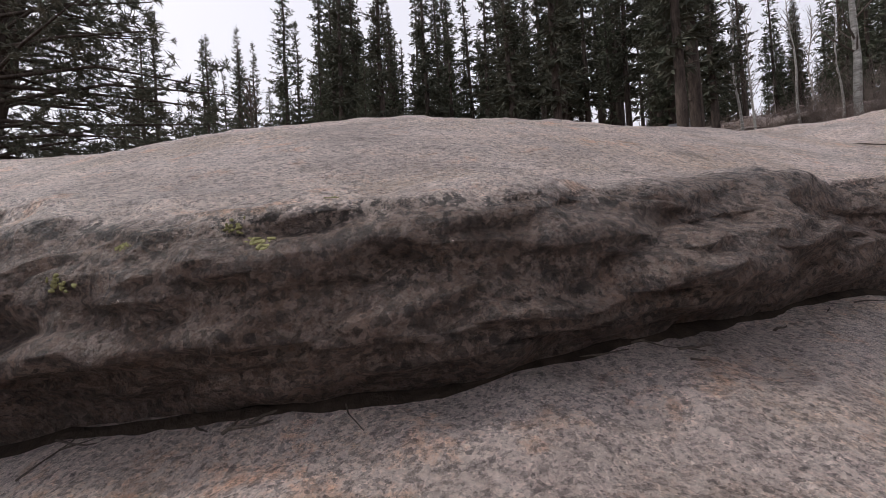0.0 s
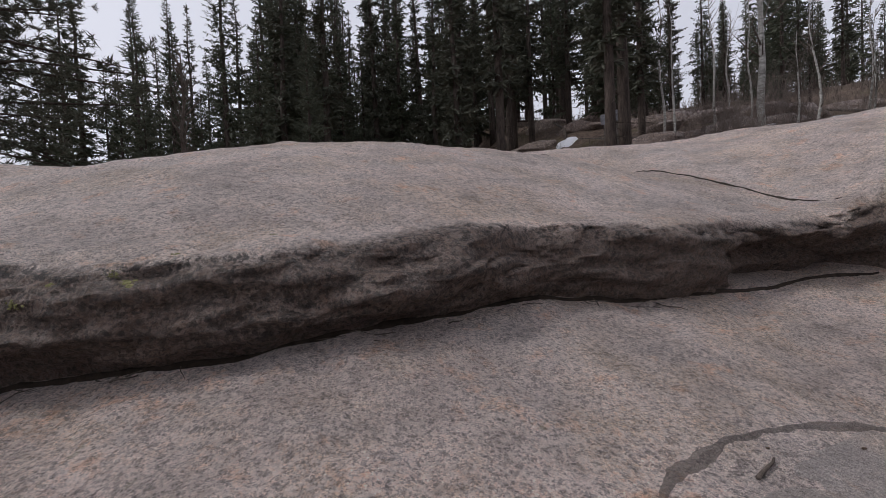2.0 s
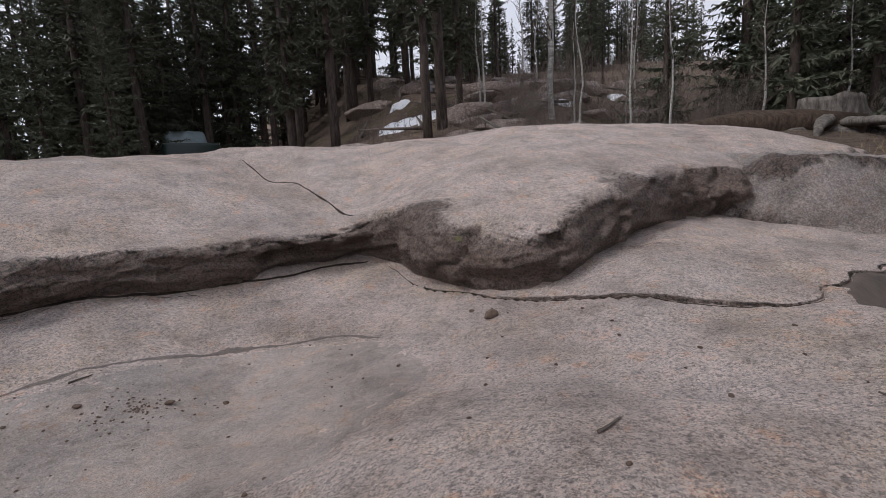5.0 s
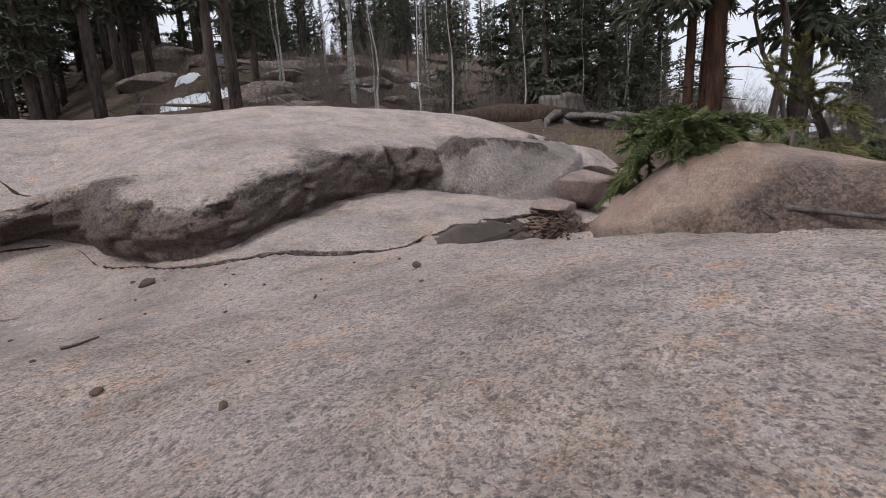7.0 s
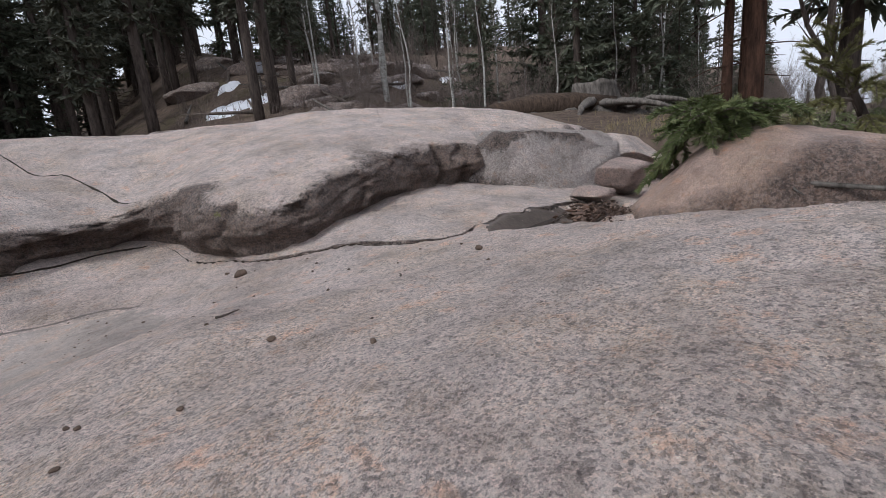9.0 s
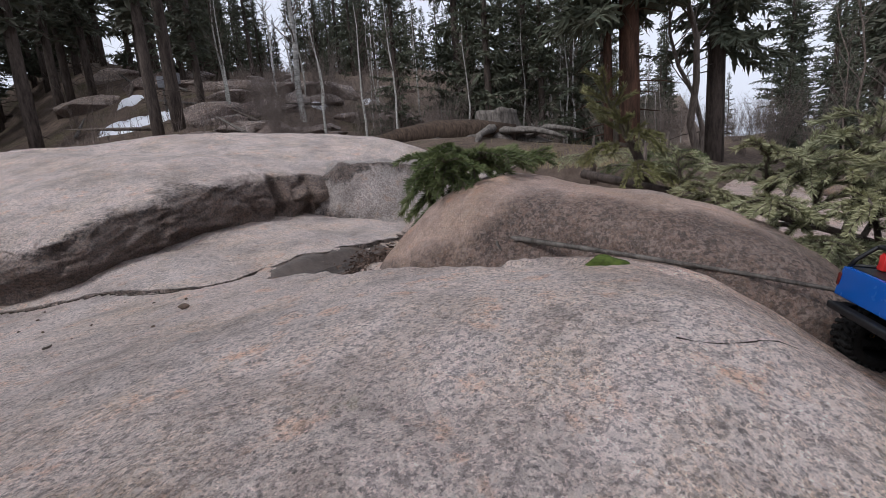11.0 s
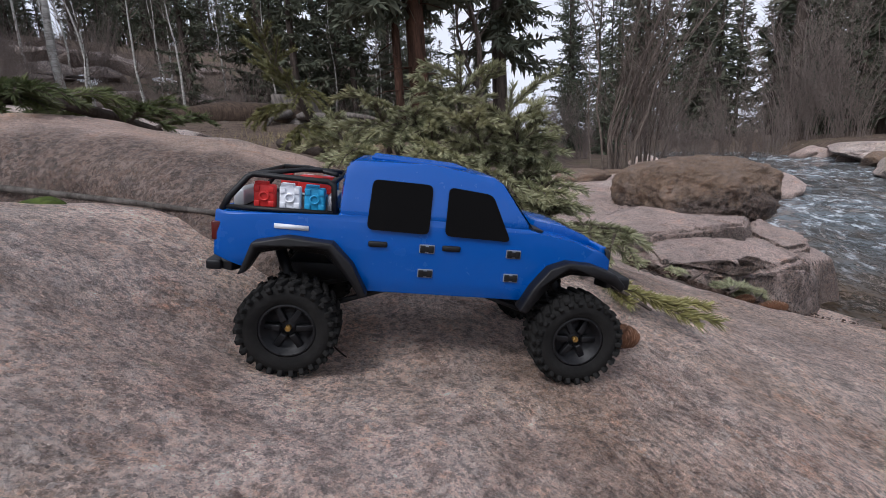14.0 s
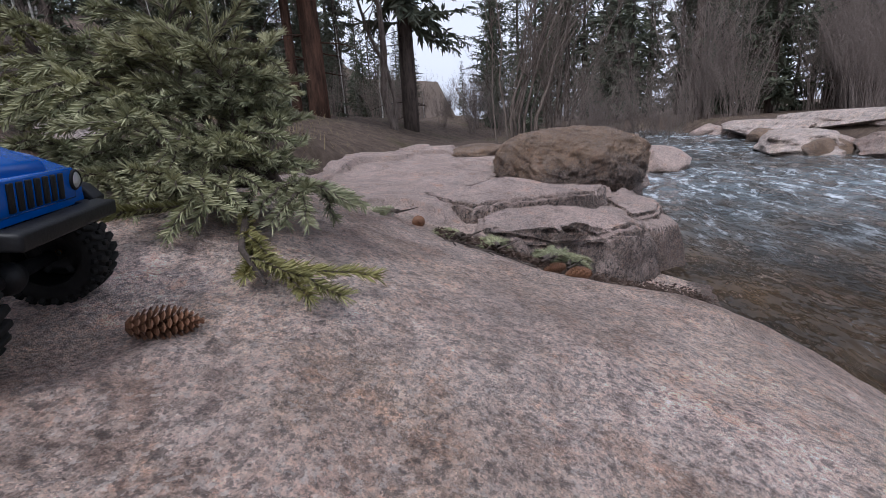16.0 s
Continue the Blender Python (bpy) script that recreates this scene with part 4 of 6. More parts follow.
# ---- trees ----
def spray(bm, rnd, at, way, length, width, pieces):
    """Flat clumps of needles hanging along a limb."""
    way = way.normalized()
    for _ in range(pieces):
        t = rnd.uniform(0.12, 1.0)
        p = at + way * length * t
        side = Vector((rnd.gauss(0, 1), rnd.gauss(0, 1), rnd.gauss(-0.25, 0.45))).normalized()
        out = (way * rnd.uniform(0.3, 1.0) + side * 0.8).normalized()
        w = width * (1.15 - 0.75 * t) * rnd.uniform(0.6, 1.2)
        across = out.cross(Vector((rnd.gauss(0, 1), rnd.gauss(0, 1), rnd.gauss(0, 1)))).normalized()
        q = p + out * w * 0.55
        v = [bm.verts.new(c) for c in (p, q + across * w * 0.17, p + out * w * 1.25 + Vector((0, 0, -0.12 * w)), q - across * w * 0.17)]
        bm.faces.new(v)


def conifer(seed, height, spread, base, pieces, mat, bark_mat, label, name="spruce_tree", droop=0.35, step=0.30, ragged=0.35, lean=0.0, radius=None, clump=0.21):
    """A conifer: tapered trunk with dead lower snags, and a crown of drooping limbs in whorls."""
    rnd = random.Random(seed)
    tree = thing(name, label, "tree", group="forest trees")
    bm = bmesh.new()
    r0 = radius or height * 0.0105
    spine = [Vector((lean * z * z / height + 0.03 * noise.noise(Vector((z * 0.5, seed, 0))) * z / 3, 0.03 * noise.noise(Vector((z * 0.5, seed, 9))) * z / 3, z)) for z in [height * k / 14 for k in range(15)]]
    spine[0].z = -0.5
    tube(bm, spine, [r0 * (1.15 - 1.1 * k / 14) + 0.006 for k in range(15)], 8)
    for _ in range(int(base * 5)):
        z = rnd.uniform(0.15, 1) * base
        a = rnd.uniform(0, math.tau)
        l = rnd.uniform(0.25, 0.9)
        c = Vector((lean * z * z / height, 0, z))
        tube(bm, [c, c + Vector((math.cos(a) * l * 0.6, math.sin(a) * l * 0.6, -0.05)), c + Vector((math.cos(a) * l, math.sin(a) * l, -0.2 * l))], [0.012, 0.008, 0.003], 3, False)
    part("trunk", bm, bark_mat, tree)
    bm = bmesh.new()
    z = base
    while z < height - 0.15:
        up = (z - base) / (height - base)
        reach = spread * (1 - up) ** 0.85 * smooth01(-0.25, 0.18, up) + 0.10
        for k in range(rnd.randint(4, 6)):
            a = rnd.uniform(0, math.tau)
            l = reach * rnd.uniform(1 - ragged, 1.08)
            rise = rnd.uniform(-droop, 0.25) + 0.5 * up
            way = Vector((math.cos(a), math.sin(a), rise))
            c = Vector((lean * z * z / height, 0, z + rnd.uniform(-0.1, 0.1)))
            end = c + way.normalized() * l
            tube(bm, [c, end], [0.010 + 0.008 * (1 - up), 0.003], 3, False)
            spray(bm, rnd, c, way, l, clump * (0.55 + 0.6 * (1 - up)), max(5, int(1.7 * pieces * l / spread)))
        z += step * rnd.uniform(0.7, 1.25) * (1 - 0.35 * up)
    spray(bm, rnd, Vector((lean * height, 0, height - 0.4)), Vector((0, 0, 1)), 0.5, 0.16, 14)
    part("crown", bm, mat, tree, smooth=False)
    return tree


def bare_tree(seed, height, stems, mat, label, name="bare_tree", fan=0.22, twigs=16, radius=0.03, category="tree", lean=(0, 0)):
    """A leafless tree or shrub: stems that fork into fine twigs."""
    rnd = random.Random(seed)
    tree = thing(name, label, category, group="bare trees and shrubs")
    trunk, fine_bm = bmesh.new(), bmesh.new()
    for s in range(stems):
        a, tilt = rnd.uniform(0, math.tau), rnd.uniform(0.2, 1) * fan
        h = height * rnd.uniform(0.65, 1.0)
        foot = Vector((math.cos(a), math.sin(a), 0)) * (0.05 * stems ** 0.5 if stems > 1 else 0) * rnd.uniform(0.2, 1.6)
        pts = []
        for k in range(8):
            t = k / 7
            pts.append(foot + Vector((math.cos(a) * tilt * h * t**1.4 + lean[0] * h * t * t + (0.03 if stems == 1 else 0.07) * h * noise.noise(Vector((t * 3, seed + s, 0))), math.sin(a) * tilt * h * t**1.4 + lean[1] * h * t * t + (0.03 if stems == 1 else 0.07) * h * noise.noise(Vector((t * 3, seed + s, 5))), h * t)))
        pts[0].z = -0.3
        r = radius * rnd.uniform(0.6, 1.1)
        tube(trunk, pts, [r * (1 - 0.88 * k / 7) + 0.0025 for k in range(8)], 6 if radius > 0.04 else 4, False)
        for _ in range(twigs):
            k = rnd.randint(2, 6)
            p = pts[k].lerp(pts[k + 1], rnd.random())
            b = rnd.uniform(0, math.tau)
            l = h * rnd.uniform(0.08, 0.24) * (1.25 - k / 9)
            q = p + Vector((math.cos(b) * 0.55, math.sin(b) * 0.55, rnd.uniform(0.5, 1.0))) * l
            tube(fine_bm, [p, p.lerp(q, 0.5) + Vector((0, 0, -0.04 * l)), q], [r * 0.28 + 0.002, r * 0.18 + 0.0018, 0.0014], 3, False)
            for _ in range(3):
                m = p.lerp(q, rnd.uniform(0.3, 0.95))
                e = m + Vector((rnd.gauss(0, 0.5), rnd.gauss(0, 0.5), rnd.uniform(0.2, 0.9))) * l * 0.5
                tube(fine_bm, [m, e], [0.0026, 0.0012], 3, False)
    part("trunk" if stems == 1 else "stem_clump", trunk, mat, tree)
    part("twig_spray", fine_bm, mat if radius < 0.03 else TWIG, tree)["kind"] = "stuff"
    return tree


SPRUCE_LABEL = "dark green spruce with drooping dense limbs on the hillside"
PINE_LABEL = "tall slender pine with a bare lower trunk and thin crown"
kinds = {
    "spruce": [conifer(11 + k, h, s, b, p, SPRUCE, BARK, SPRUCE_LABEL) for k, (h, s, b, p) in enumerate(((9.5, 1.45, 0.5, 46), (7.5, 1.15, 0.4, 40), (11.5, 1.5, 1.2, 46), (4.2, 1.05, 0.15, 40)))],
    "pine": [conifer(31 + k, h, s, b, p, PINE, BARK, PINE_LABEL, "pine_tree", 0.25, 0.34, 0.55, l) for k, (h, s, b, p, l) in enumerate(((11.0, 1.0, 2.6, 36, 0.0), (12.5, 1.05, 3.6, 36, 0.03), (9.0, 0.95, 1.6, 34, -0.02)))],
    "bare": [bare_tree(51 + k, h, 1, PALE_BARK, "slender leafless aspen with pale bark", "aspen_tree", 0.06, 26, r) for k, (h, r) in enumerate(((7.5, 0.07), (6.0, 0.045)))],
    "willow": [bare_tree(61 + k, h, s, WILLOW, "leafless grey brown willow thicket of thin stems", "willow_shrub", 0.55, 16, 0.009, "shrub") for k, (h, s) in enumerate(((3.2, 26), (2.6, 24), (4.0, 26)))],
}
# the same trees for the far stands, with fewer and broader clumps
kinds["far_spruce"] = [conifer(91 + k, h, sp, b, p, SPRUCE, BARK, SPRUCE_LABEL, clump=0.42, step=0.36) for k, (h, sp, b, p) in enumerate(((9.5, 1.45, 0.5, 11), (7.5, 1.15, 0.4, 10), (11.5, 1.5, 1.2, 11)))]
kinds["far_pine"] = [conifer(95 + k, h, sp, b, p, PINE, BARK, PINE_LABEL, "pine_tree", 0.25, 0.38, 0.55, clump=0.40) for k, (h, sp, b, p) in enumerate(((11.0, 1.0, 2.6, 10), (12.5, 1.05, 3.6, 10)))]
first = {id(t): True for row in kinds.values() for t in row}


def plant(kind, k, x, y, scale=1.0, turn=None, sink=0.0):
    """Sets a tree of a kind on the forest floor; the first of each kind is the built one."""
    rnd = random.Random(int(x * 131 + y * 977))
    row = kinds[kind]
    ob = row[k % len(row)]
    m = Matrix.Translation((x, y, land(x, y) - sink)) @ Matrix.Rotation(turn if turn is not None else rnd.uniform(0, math.tau), 4, "Z")
    if first.pop(id(ob), None):
        ob.matrix_basis = m @ Matrix.Diagonal((scale, scale, scale, 1))
        return ob
    made = copy_thing(ob, m)
    made.scale = (scale, scale, scale * rnd.uniform(0.9, 1.1))
    return made


def wood(count, near, far, left, right, mixture, low, high, seed, centre=(1.2, -1.2)):
    """A stand of trees in a sector; bearings in degrees east of north."""
    rnd = random.Random(seed)
    spots = []
    tries = 0
    while len(spots) < count and tries < count * 60:
        tries += 1
        b, r = radians(rnd.uniform(left, right)), math.sqrt(rnd.uniform(near**2, far**2))
        x, y = centre[0] + r * math.sin(b), centre[1] + r * math.cos(b)
        if abs(x - 1.41 + 0.08 * (y + 1.34)) < 1.7 and 0 < y < 15:
            continue
        if stream_gap(x, y) < 2.6 or any((x - u) ** 2 + (y - v) ** 2 < 0.55 for u, v in spots):
            continue
        spots.append((x, y))
        plant(rnd.choice(mixture), rnd.randint(0, 9), x, y, rnd.uniform(low, high))


wood(12, 17, 26, -60, -17, ("spruce",), 0.60, 0.85, 1)
wood(26, 14, 23, -36, -12, ("spruce", "pine", "spruce"), 0.55, 0.85, 15)
wood(12, 15, 24, -18, -6, ("spruce", "spruce", "pine"), 0.80, 1.15, 2)
wood(38, 16, 25, -9, 24, ("spruce", "pine", "pine"), 0.8, 1.15, 3)
wood(34, 24, 38, -14, 27, ("far_spruce", "far_pine"), 1.05, 1.5, 4)
wood(12, 17, 25, -17, -4, ("spruce", "pine"), 0.85, 1.1, 14)
wood(8, 16, 24, 22, 30, ("spruce", "pine", "bare"), 0.5, 0.75, 5)
wood(80, 26, 44, 23, 52, ("far_spruce", "far_spruce", "far_pine", "far_spruce"), 0.34, 0.62, 6)
wood(12, 23, 30, 34, 43, ("far_spruce", "far_spruce", "far_pine"), 0.55, 0.78, 17)
wood(14, 24, 36, 69, 82, ("far_spruce", "willow", "far_spruce"), 0.5, 0.8, 18)
wood(10, 19, 26, 30, 50, ("pine", "spruce", "bare"), 0.28, 0.45, 16)
wood(16, 9, 16, 26, 50, ("bare", "bare", "willow"), 0.45, 0.75, 7)
wood(24, 11, 18, 57, 69, ("spruce", "bare", "spruce", "bare"), 0.6, 0.95, 8)
wood(22, 15, 28, 62, 77, ("spruce", "pine", "bare"), 0.5, 0.9, 9)
wood(14, 14, 24, 88, 96, ("spruce", "spruce", "willow"), 0.55, 0.85, 10)
wood(20, 19, 26, 94, 128, ("willow", "willow", "willow", "spruce"), 1.0, 1.4, 11)
wood(70, 23, 40, 90, 135, ("far_spruce", "far_spruce", "far_pine"), 0.9, 1.4, 12)
for k in range(30):
    plant("willow", k, 15.5 + 0.38 * k, -9.9 - 0.35 * (k % 4) - 0.16 * k, 0.75 + 0.10 * (k % 5))
for k in range(16):
    plant("willow", k + 1, 18.0 + 0.5 * (k % 5), -8.4 + 0.40 * k, 0.55 + 0.05 * (k % 4))
for row in kinds.values():
    for ob in row:
        if first.pop(id(ob), None):
            ob.matrix_basis = pose(14, 24 + len(first), land(14, 24))


# ---- single trees, stump, log and hillside ----
def at_land(x, y, dz=0.0, turn=0.0):
    return pose(x, y, land(x, y) + dz, 0, 0, turn)


def tufted_pine(seed, at):
    """A near pine whose long limbs carry tufts of needles against the sky."""
    rnd = random.Random(seed)
    tree = thing("pine_tree", "dark pine with long reaching limbs and needle tufts", "tree", at, "forest trees")
    bm = bmesh.new()
    tube(bm, [(0, 0, -0.5), (0.05, 0, 0.8), (0.28, 0.05, 2.0), (0.45, 0.1, 3.4), (0.5, 0.1, 5.2)], [0.16, 0.13, 0.11, 0.085, 0.03], 10)
    tube(bm, [(0, 0.05, 0.2), (-0.4, 0.1, 1.2), (-0.7, 0.2, 3.0), (-0.8, 0.2, 4.5)], [0.09, 0.08, 0.06, 0.02], 8)
    limbs = []
    for k in range(64):
        z = rnd.uniform(0.5, 4.9)
        a = rnd.uniform(-1.9, 1.9) if k % 3 else rnd.uniform(-0.5, 0.5)
        l = rnd.uniform(0.9, 2.1) * (1.15 - z / 9)
        p = Vector((0.05 + 0.11 * z, 0, z))
        q = p + Vector((math.cos(a) * l, math.sin(a) * l, rnd.uniform(-0.25, 0.35)))
        mid = p.lerp(q, 0.5) + Vector((0, 0, rnd.uniform(-0.05, 0.2)))
        tube(bm, [p, mid, q], [0.020, 0.012, 0.004], 5, False)
        limbs.append((p, mid, q))
    part("trunk", bm, BARK, tree)
    bm = bmesh.new()
    for p, mid, q in limbs:
        for _ in range(24):
            t = rnd.uniform(0.25, 1.0)
            c = (p.lerp(mid, t * 2) if t < 0.5 else mid.lerp(q, t * 2 - 1)) + Vector((rnd.gauss(0, 0.13), rnd.gauss(0, 0.13), rnd.gauss(0.02, 0.12)))
            for _ in range(34):
                d = Vector((rnd.gauss(0, 1), rnd.gauss(0, 1), rnd.gauss(0.2, 0.8))).normalized() * rnd.uniform(0.03, 0.085)
                c = c + d * rnd.uniform(-0.35, 0.35)
                w = d.cross(Vector((rnd.gauss(0, 1), rnd.gauss(0, 1), rnd.gauss(0, 1)))).normalized() * 0.0055
                bm.faces.new([bm.verts.new(v) for v in (c - w, c + w, c + d)])
    part("crown", bm, PINE, tree, smooth=False)
    return tree


tufted_pine(3, at_land(-3.9, 3.6))
tufted_pine(8, at_land(-5.4, 5.2, 0.2, 30))
dead = bare_tree(71, 4.1, 1, TWIG, "dead grey standing spruce without needles", "dead_tree", 0.02, 60, 0.05)
dead.matrix_basis = at_land(-2.9, 7.0, -0.1)
plant("spruce", 1, -2.3, 9.0, 0.52)
plant("spruce", 0, -1.6, 10.4, 0.44)
plant("spruce", 2, -3.6, 8.2, 0.34)
plant("spruce", 1, -4.6, 9.2, 0.36)
plant("spruce", 3, -5.6, 8.0, 0.7)
aspen = bare_tree(77, 8.5, 1, PALE_BARK, "tall pale aspen trunk standing on the rocky hillside", "aspen_tree", 0.03, 34, 0.13)
aspen.matrix_basis = at_land(8.6, 8.9, 0, 40)

for seed, x, y, h, r, lab, mat in ((81, 8.22, 0.14, 11.0, 0.12, "massive old spruce trunk with flaking red bark", RED_BARK), (82, 8.05, 0.36, 9.0, 0.055, "slender spruce trunk beside the massive old spruce", RED_BARK), (83, 10.25, -0.48, 10.5, 0.12, "tall dark spruce with limbs sweeping over the bank", BARK)):
    t = conifer(seed, h * (0.8 if r < 0.11 else 1), 1.7, 1.9, 70, SPRUCE, mat, lab, "old_spruce", 0.75, 0.24, 0.4, 0.0, r, 0.20)
    t.matrix_basis = at_land(x, y, -0.1)
bare_tree(85, 5.0, 2, TWIG, "two thin leafless leaning trunks by the old spruces", "bare_tree", 0.2, 20, 0.06, lean=(-0.10, 0.1)).matrix_basis = at_land(9.6, -0.5)
bare_tree(86, 3.4, 14, TWIG, "leafless riverside shrub with long leaning stems", "alder_shrub", 0.42, 22, 0.020, "shrub", (0.25, -0.25)).matrix_basis = at_land(9.2, -2.4)
bare_tree(87, 3.0, 12, TWIG, "leafless riverside shrub with long leaning stems", "alder_shrub", 0.5, 22, 0.017, "shrub", (0.3, -0.2)).matrix_basis = at_land(10.3, -3.0)
for k, (x, y, s) in enumerate(((10.6, 4.2, 0.85), (11.8, 3.5, 0.95), (11.0, 5.4, 0.9), (13.0, 3.0, 0.8), (9.4, 6.0, 0.7))):
    plant("spruce", k, x, y, s)
    if k < 4:
        plant("bare", k, x - 0.5, y + 0.2, 0.6)
for k, (x, y, s) in enumerate(((5.1, 9.1, 0.95), (5.7, 9.6, 1.0), (2.2, 12.4, 1.1), (2.6, 14.0, 0.9), (-1.6, 13.4, 0.85), (6.6, 10.4, 0.9), (3.4, 12.2, 1.1))):
    plant("pine", k, x, y, s)

# the grey stump with its fallen log
stump = thing("tree_stump", "weathered grey stump with torn roots on the bench", "stump", pose(8.3, 2.4, land(8.3, 2.4) - 0.04) @ Matrix.Diagonal((1.45, 1.45, 0.95, 1)))
bm = bmesh.new()
rings_ = []
for k in range(9):
    z = 0.62 * k / 8
    rings_.append([bm.verts.new(Vector((math.cos(a), math.sin(a), 0)) * (0.25 + 0.42 * (1 - k / 8) ** 3 * (0.55 + 0.45 * math.sin(5 * a + 1)) + 0.03 * noise.noise(Vector((math.cos(a) * 3, math.sin(a) * 3, z * 4)))) + Vector((0, 0, z + (0.07 * noise.noise(Vector((math.cos(a) * 2, math.sin(a) * 2, 9))) if k == 8 else 0)))) for a in [i * math.tau / 30 for i in range(30)]])
for a, b in zip(rings_, rings_[1:]):
    for i in range(30):
        bm.faces.new((a[i], a[(i + 1) % 30], b[(i + 1) % 30], b[i]))
bm.faces.new(rings_[-1])
part("stump_body", bm, GREY_WOOD, stump)
rnd = random.Random(4)
for k in range(7):
    bm = bmesh.new()
    a = 2.2 + k * 0.45
    pts = [Vector((math.cos(a) * d, math.sin(a) * d, 0.30 - 0.22 * d + 0.09 * rnd.uniform(-1, 1))) for d in (0.2, 0.4, 0.62, 0.85, 1.05)]
    tube(bm, pts, [0.085, 0.07, 0.055, 0.04, 0.018], 7)
    part("root", bm, GREY_WOOD, stump)
bm = bmesh.new()
line = [Vector((8.2, 2.0, 0)), Vector((7.8, 2.45, 0)), Vector((7.4, 2.95, 0)), Vector((7.0, 3.45, 0)), Vector((6.5, 4.1, 0))]
for p in line:
    p.z = land(p.x, p.y) + 0.14
tube(bm, line, [0.19, 0.175, 0.155, 0.12, 0.04], 12)
for v in bm.verts:
    v.co += 0.05 * noise.fractal(v.co * 4, 1.0, 2.0, 3) * Vector((1, 1, 1))
solid("fallen_log", bm, BROWN_LOG, "dark brown stripped log lying beside the stump", "log")

# rocky hillside with snow and dead wood
rnd = random.Random(12)
for k in range(80):
    b, r = radians(rnd.uniform(12, 46)), rnd.uniform(9.5, 19)
    x, y = 1.5 + r * math.sin(b), -1.5 + r * math.cos(b)
    s = rnd.uniform(0.2, 0.6) * (0.6 + r / 24)
    if math.degrees(b) < 22 and r < 15:
        continue
    boulder("hill_rock", (x, y, land(x, y) - 0.03), (s * 1.5, s * 0.9, s * 0.55), 200 + k, GRANITE if k % 3 else RED_GRANITE, "dark weathered outcrop rock on the hillside", "rock", (rnd.uniform(-8, 8), rnd.uniform(-8, 8), 150 + rnd.uniform(-25, 25)), 0.62, "hillside rocks", detail=3, cuts=14)
boulder("hill_rock", (2.9, 6.2, land(2.9, 6.2) + 0.2), (0.65, 0.4, 0.35), 251, GRANITE, "dark weathered boulder under the pines", "rock", (0, 10, 20), 0.5, "hillside rocks", detail=4, cuts=8)
for k in range(34):
    b, r = radians(rnd.uniform(10, 60)), rnd.uniform(8.5, 17)
    x, y = 1.5 + r * math.sin(b), -1.5 + r * math.cos(b)
    a, l = rnd.uniform(0, math.pi), rnd.uniform(0.8, 2.4)
    bm = bmesh.new()
    p, q = Vector((x, y, land(x, y) + 0.08)), Vector((x + math.cos(a) * l, y + math.sin(a) * l, 0))
    q.z = land(q.x, q.y) + rnd.uniform(0.05, 0.4)
    tube(bm, [p, p.lerp(q, 0.5), q], [0.05, 0.04, 0.012], 6)
    solid("dead_branch", bm, GREY_WOOD if k % 2 else TWIG, "grey dead branch lying on the slope", "branch", group="dead branches on the slope")


def slope_point(bearing, rise):
    """Where a line of sight from the camera's place over the low slab meets the hillside."""
    u, v = math.sin(radians(bearing)), math.cos(radians(bearing))
    r = 6.0
    while r < 40 and land(1.41 + u * r, -1.34 + v * r) < 1.07 + r * math.tan(radians(rise)):
        r += 0.1
    return 1.41 + u * r, -1.34 + v * r, r


# snow patches set on the camera's sight lines to fit its view
for k, (deg, rise, a, b) in enumerate(((17.0, 6.9, 0.75, 0.5), (19.5, 7.6, 0.55, 0.4), (15.2, 6.6, 0.4, 0.3), (31.0, 10.6, 0.85, 0.55), (29.0, 11.0, 0.5, 0.4), (43.0, 8.2, 0.35, 0.3), (36.5, 8.3, 0.3, 0.3), (16.5, 9.2, 0.35, 0.3), (45.5, 9.2, 0.3, 0.2))):
    x, y, r = slope_point(deg, rise)
    a, b = a * r / 15, b * r / 17
    bm = bmesh.new()
    rows = []
    for i in range(6):
        ring = []
        for j in range(26):
            t = j * math.tau / 26
            w = (i / 5) * (1 + 1.0 * noise.fractal(Vector((math.cos(t) * 1.6, math.sin(t) * 1.6, k * 3)), 0.9, 2.0, 3))
            u, v = x + math.cos(t) * a * w, y + math.sin(t) * b * w
            ring.append(bm.verts.new((u, v, land(u, v) + 0.12 * (1 - (i / 5) ** 2) - (0.05 if i == 5 else 0))))
        rows.append(ring)
    for p, q in zip(rows, rows[1:]):
        for j in range(26):
            bm.faces.new((p[j], q[j], q[(j + 1) % 26], p[(j + 1) % 26]))
    solid("snow_patch", bm, SNOW, "old white snow patch melting on the hillside", "snow", group="snow patches")
BRUSH = bark("dry brown brush", (0.085, 0.066, 0.058), (0.27, 0.215, 0.185))
rnd = random.Random(78)
bm = bmesh.new()
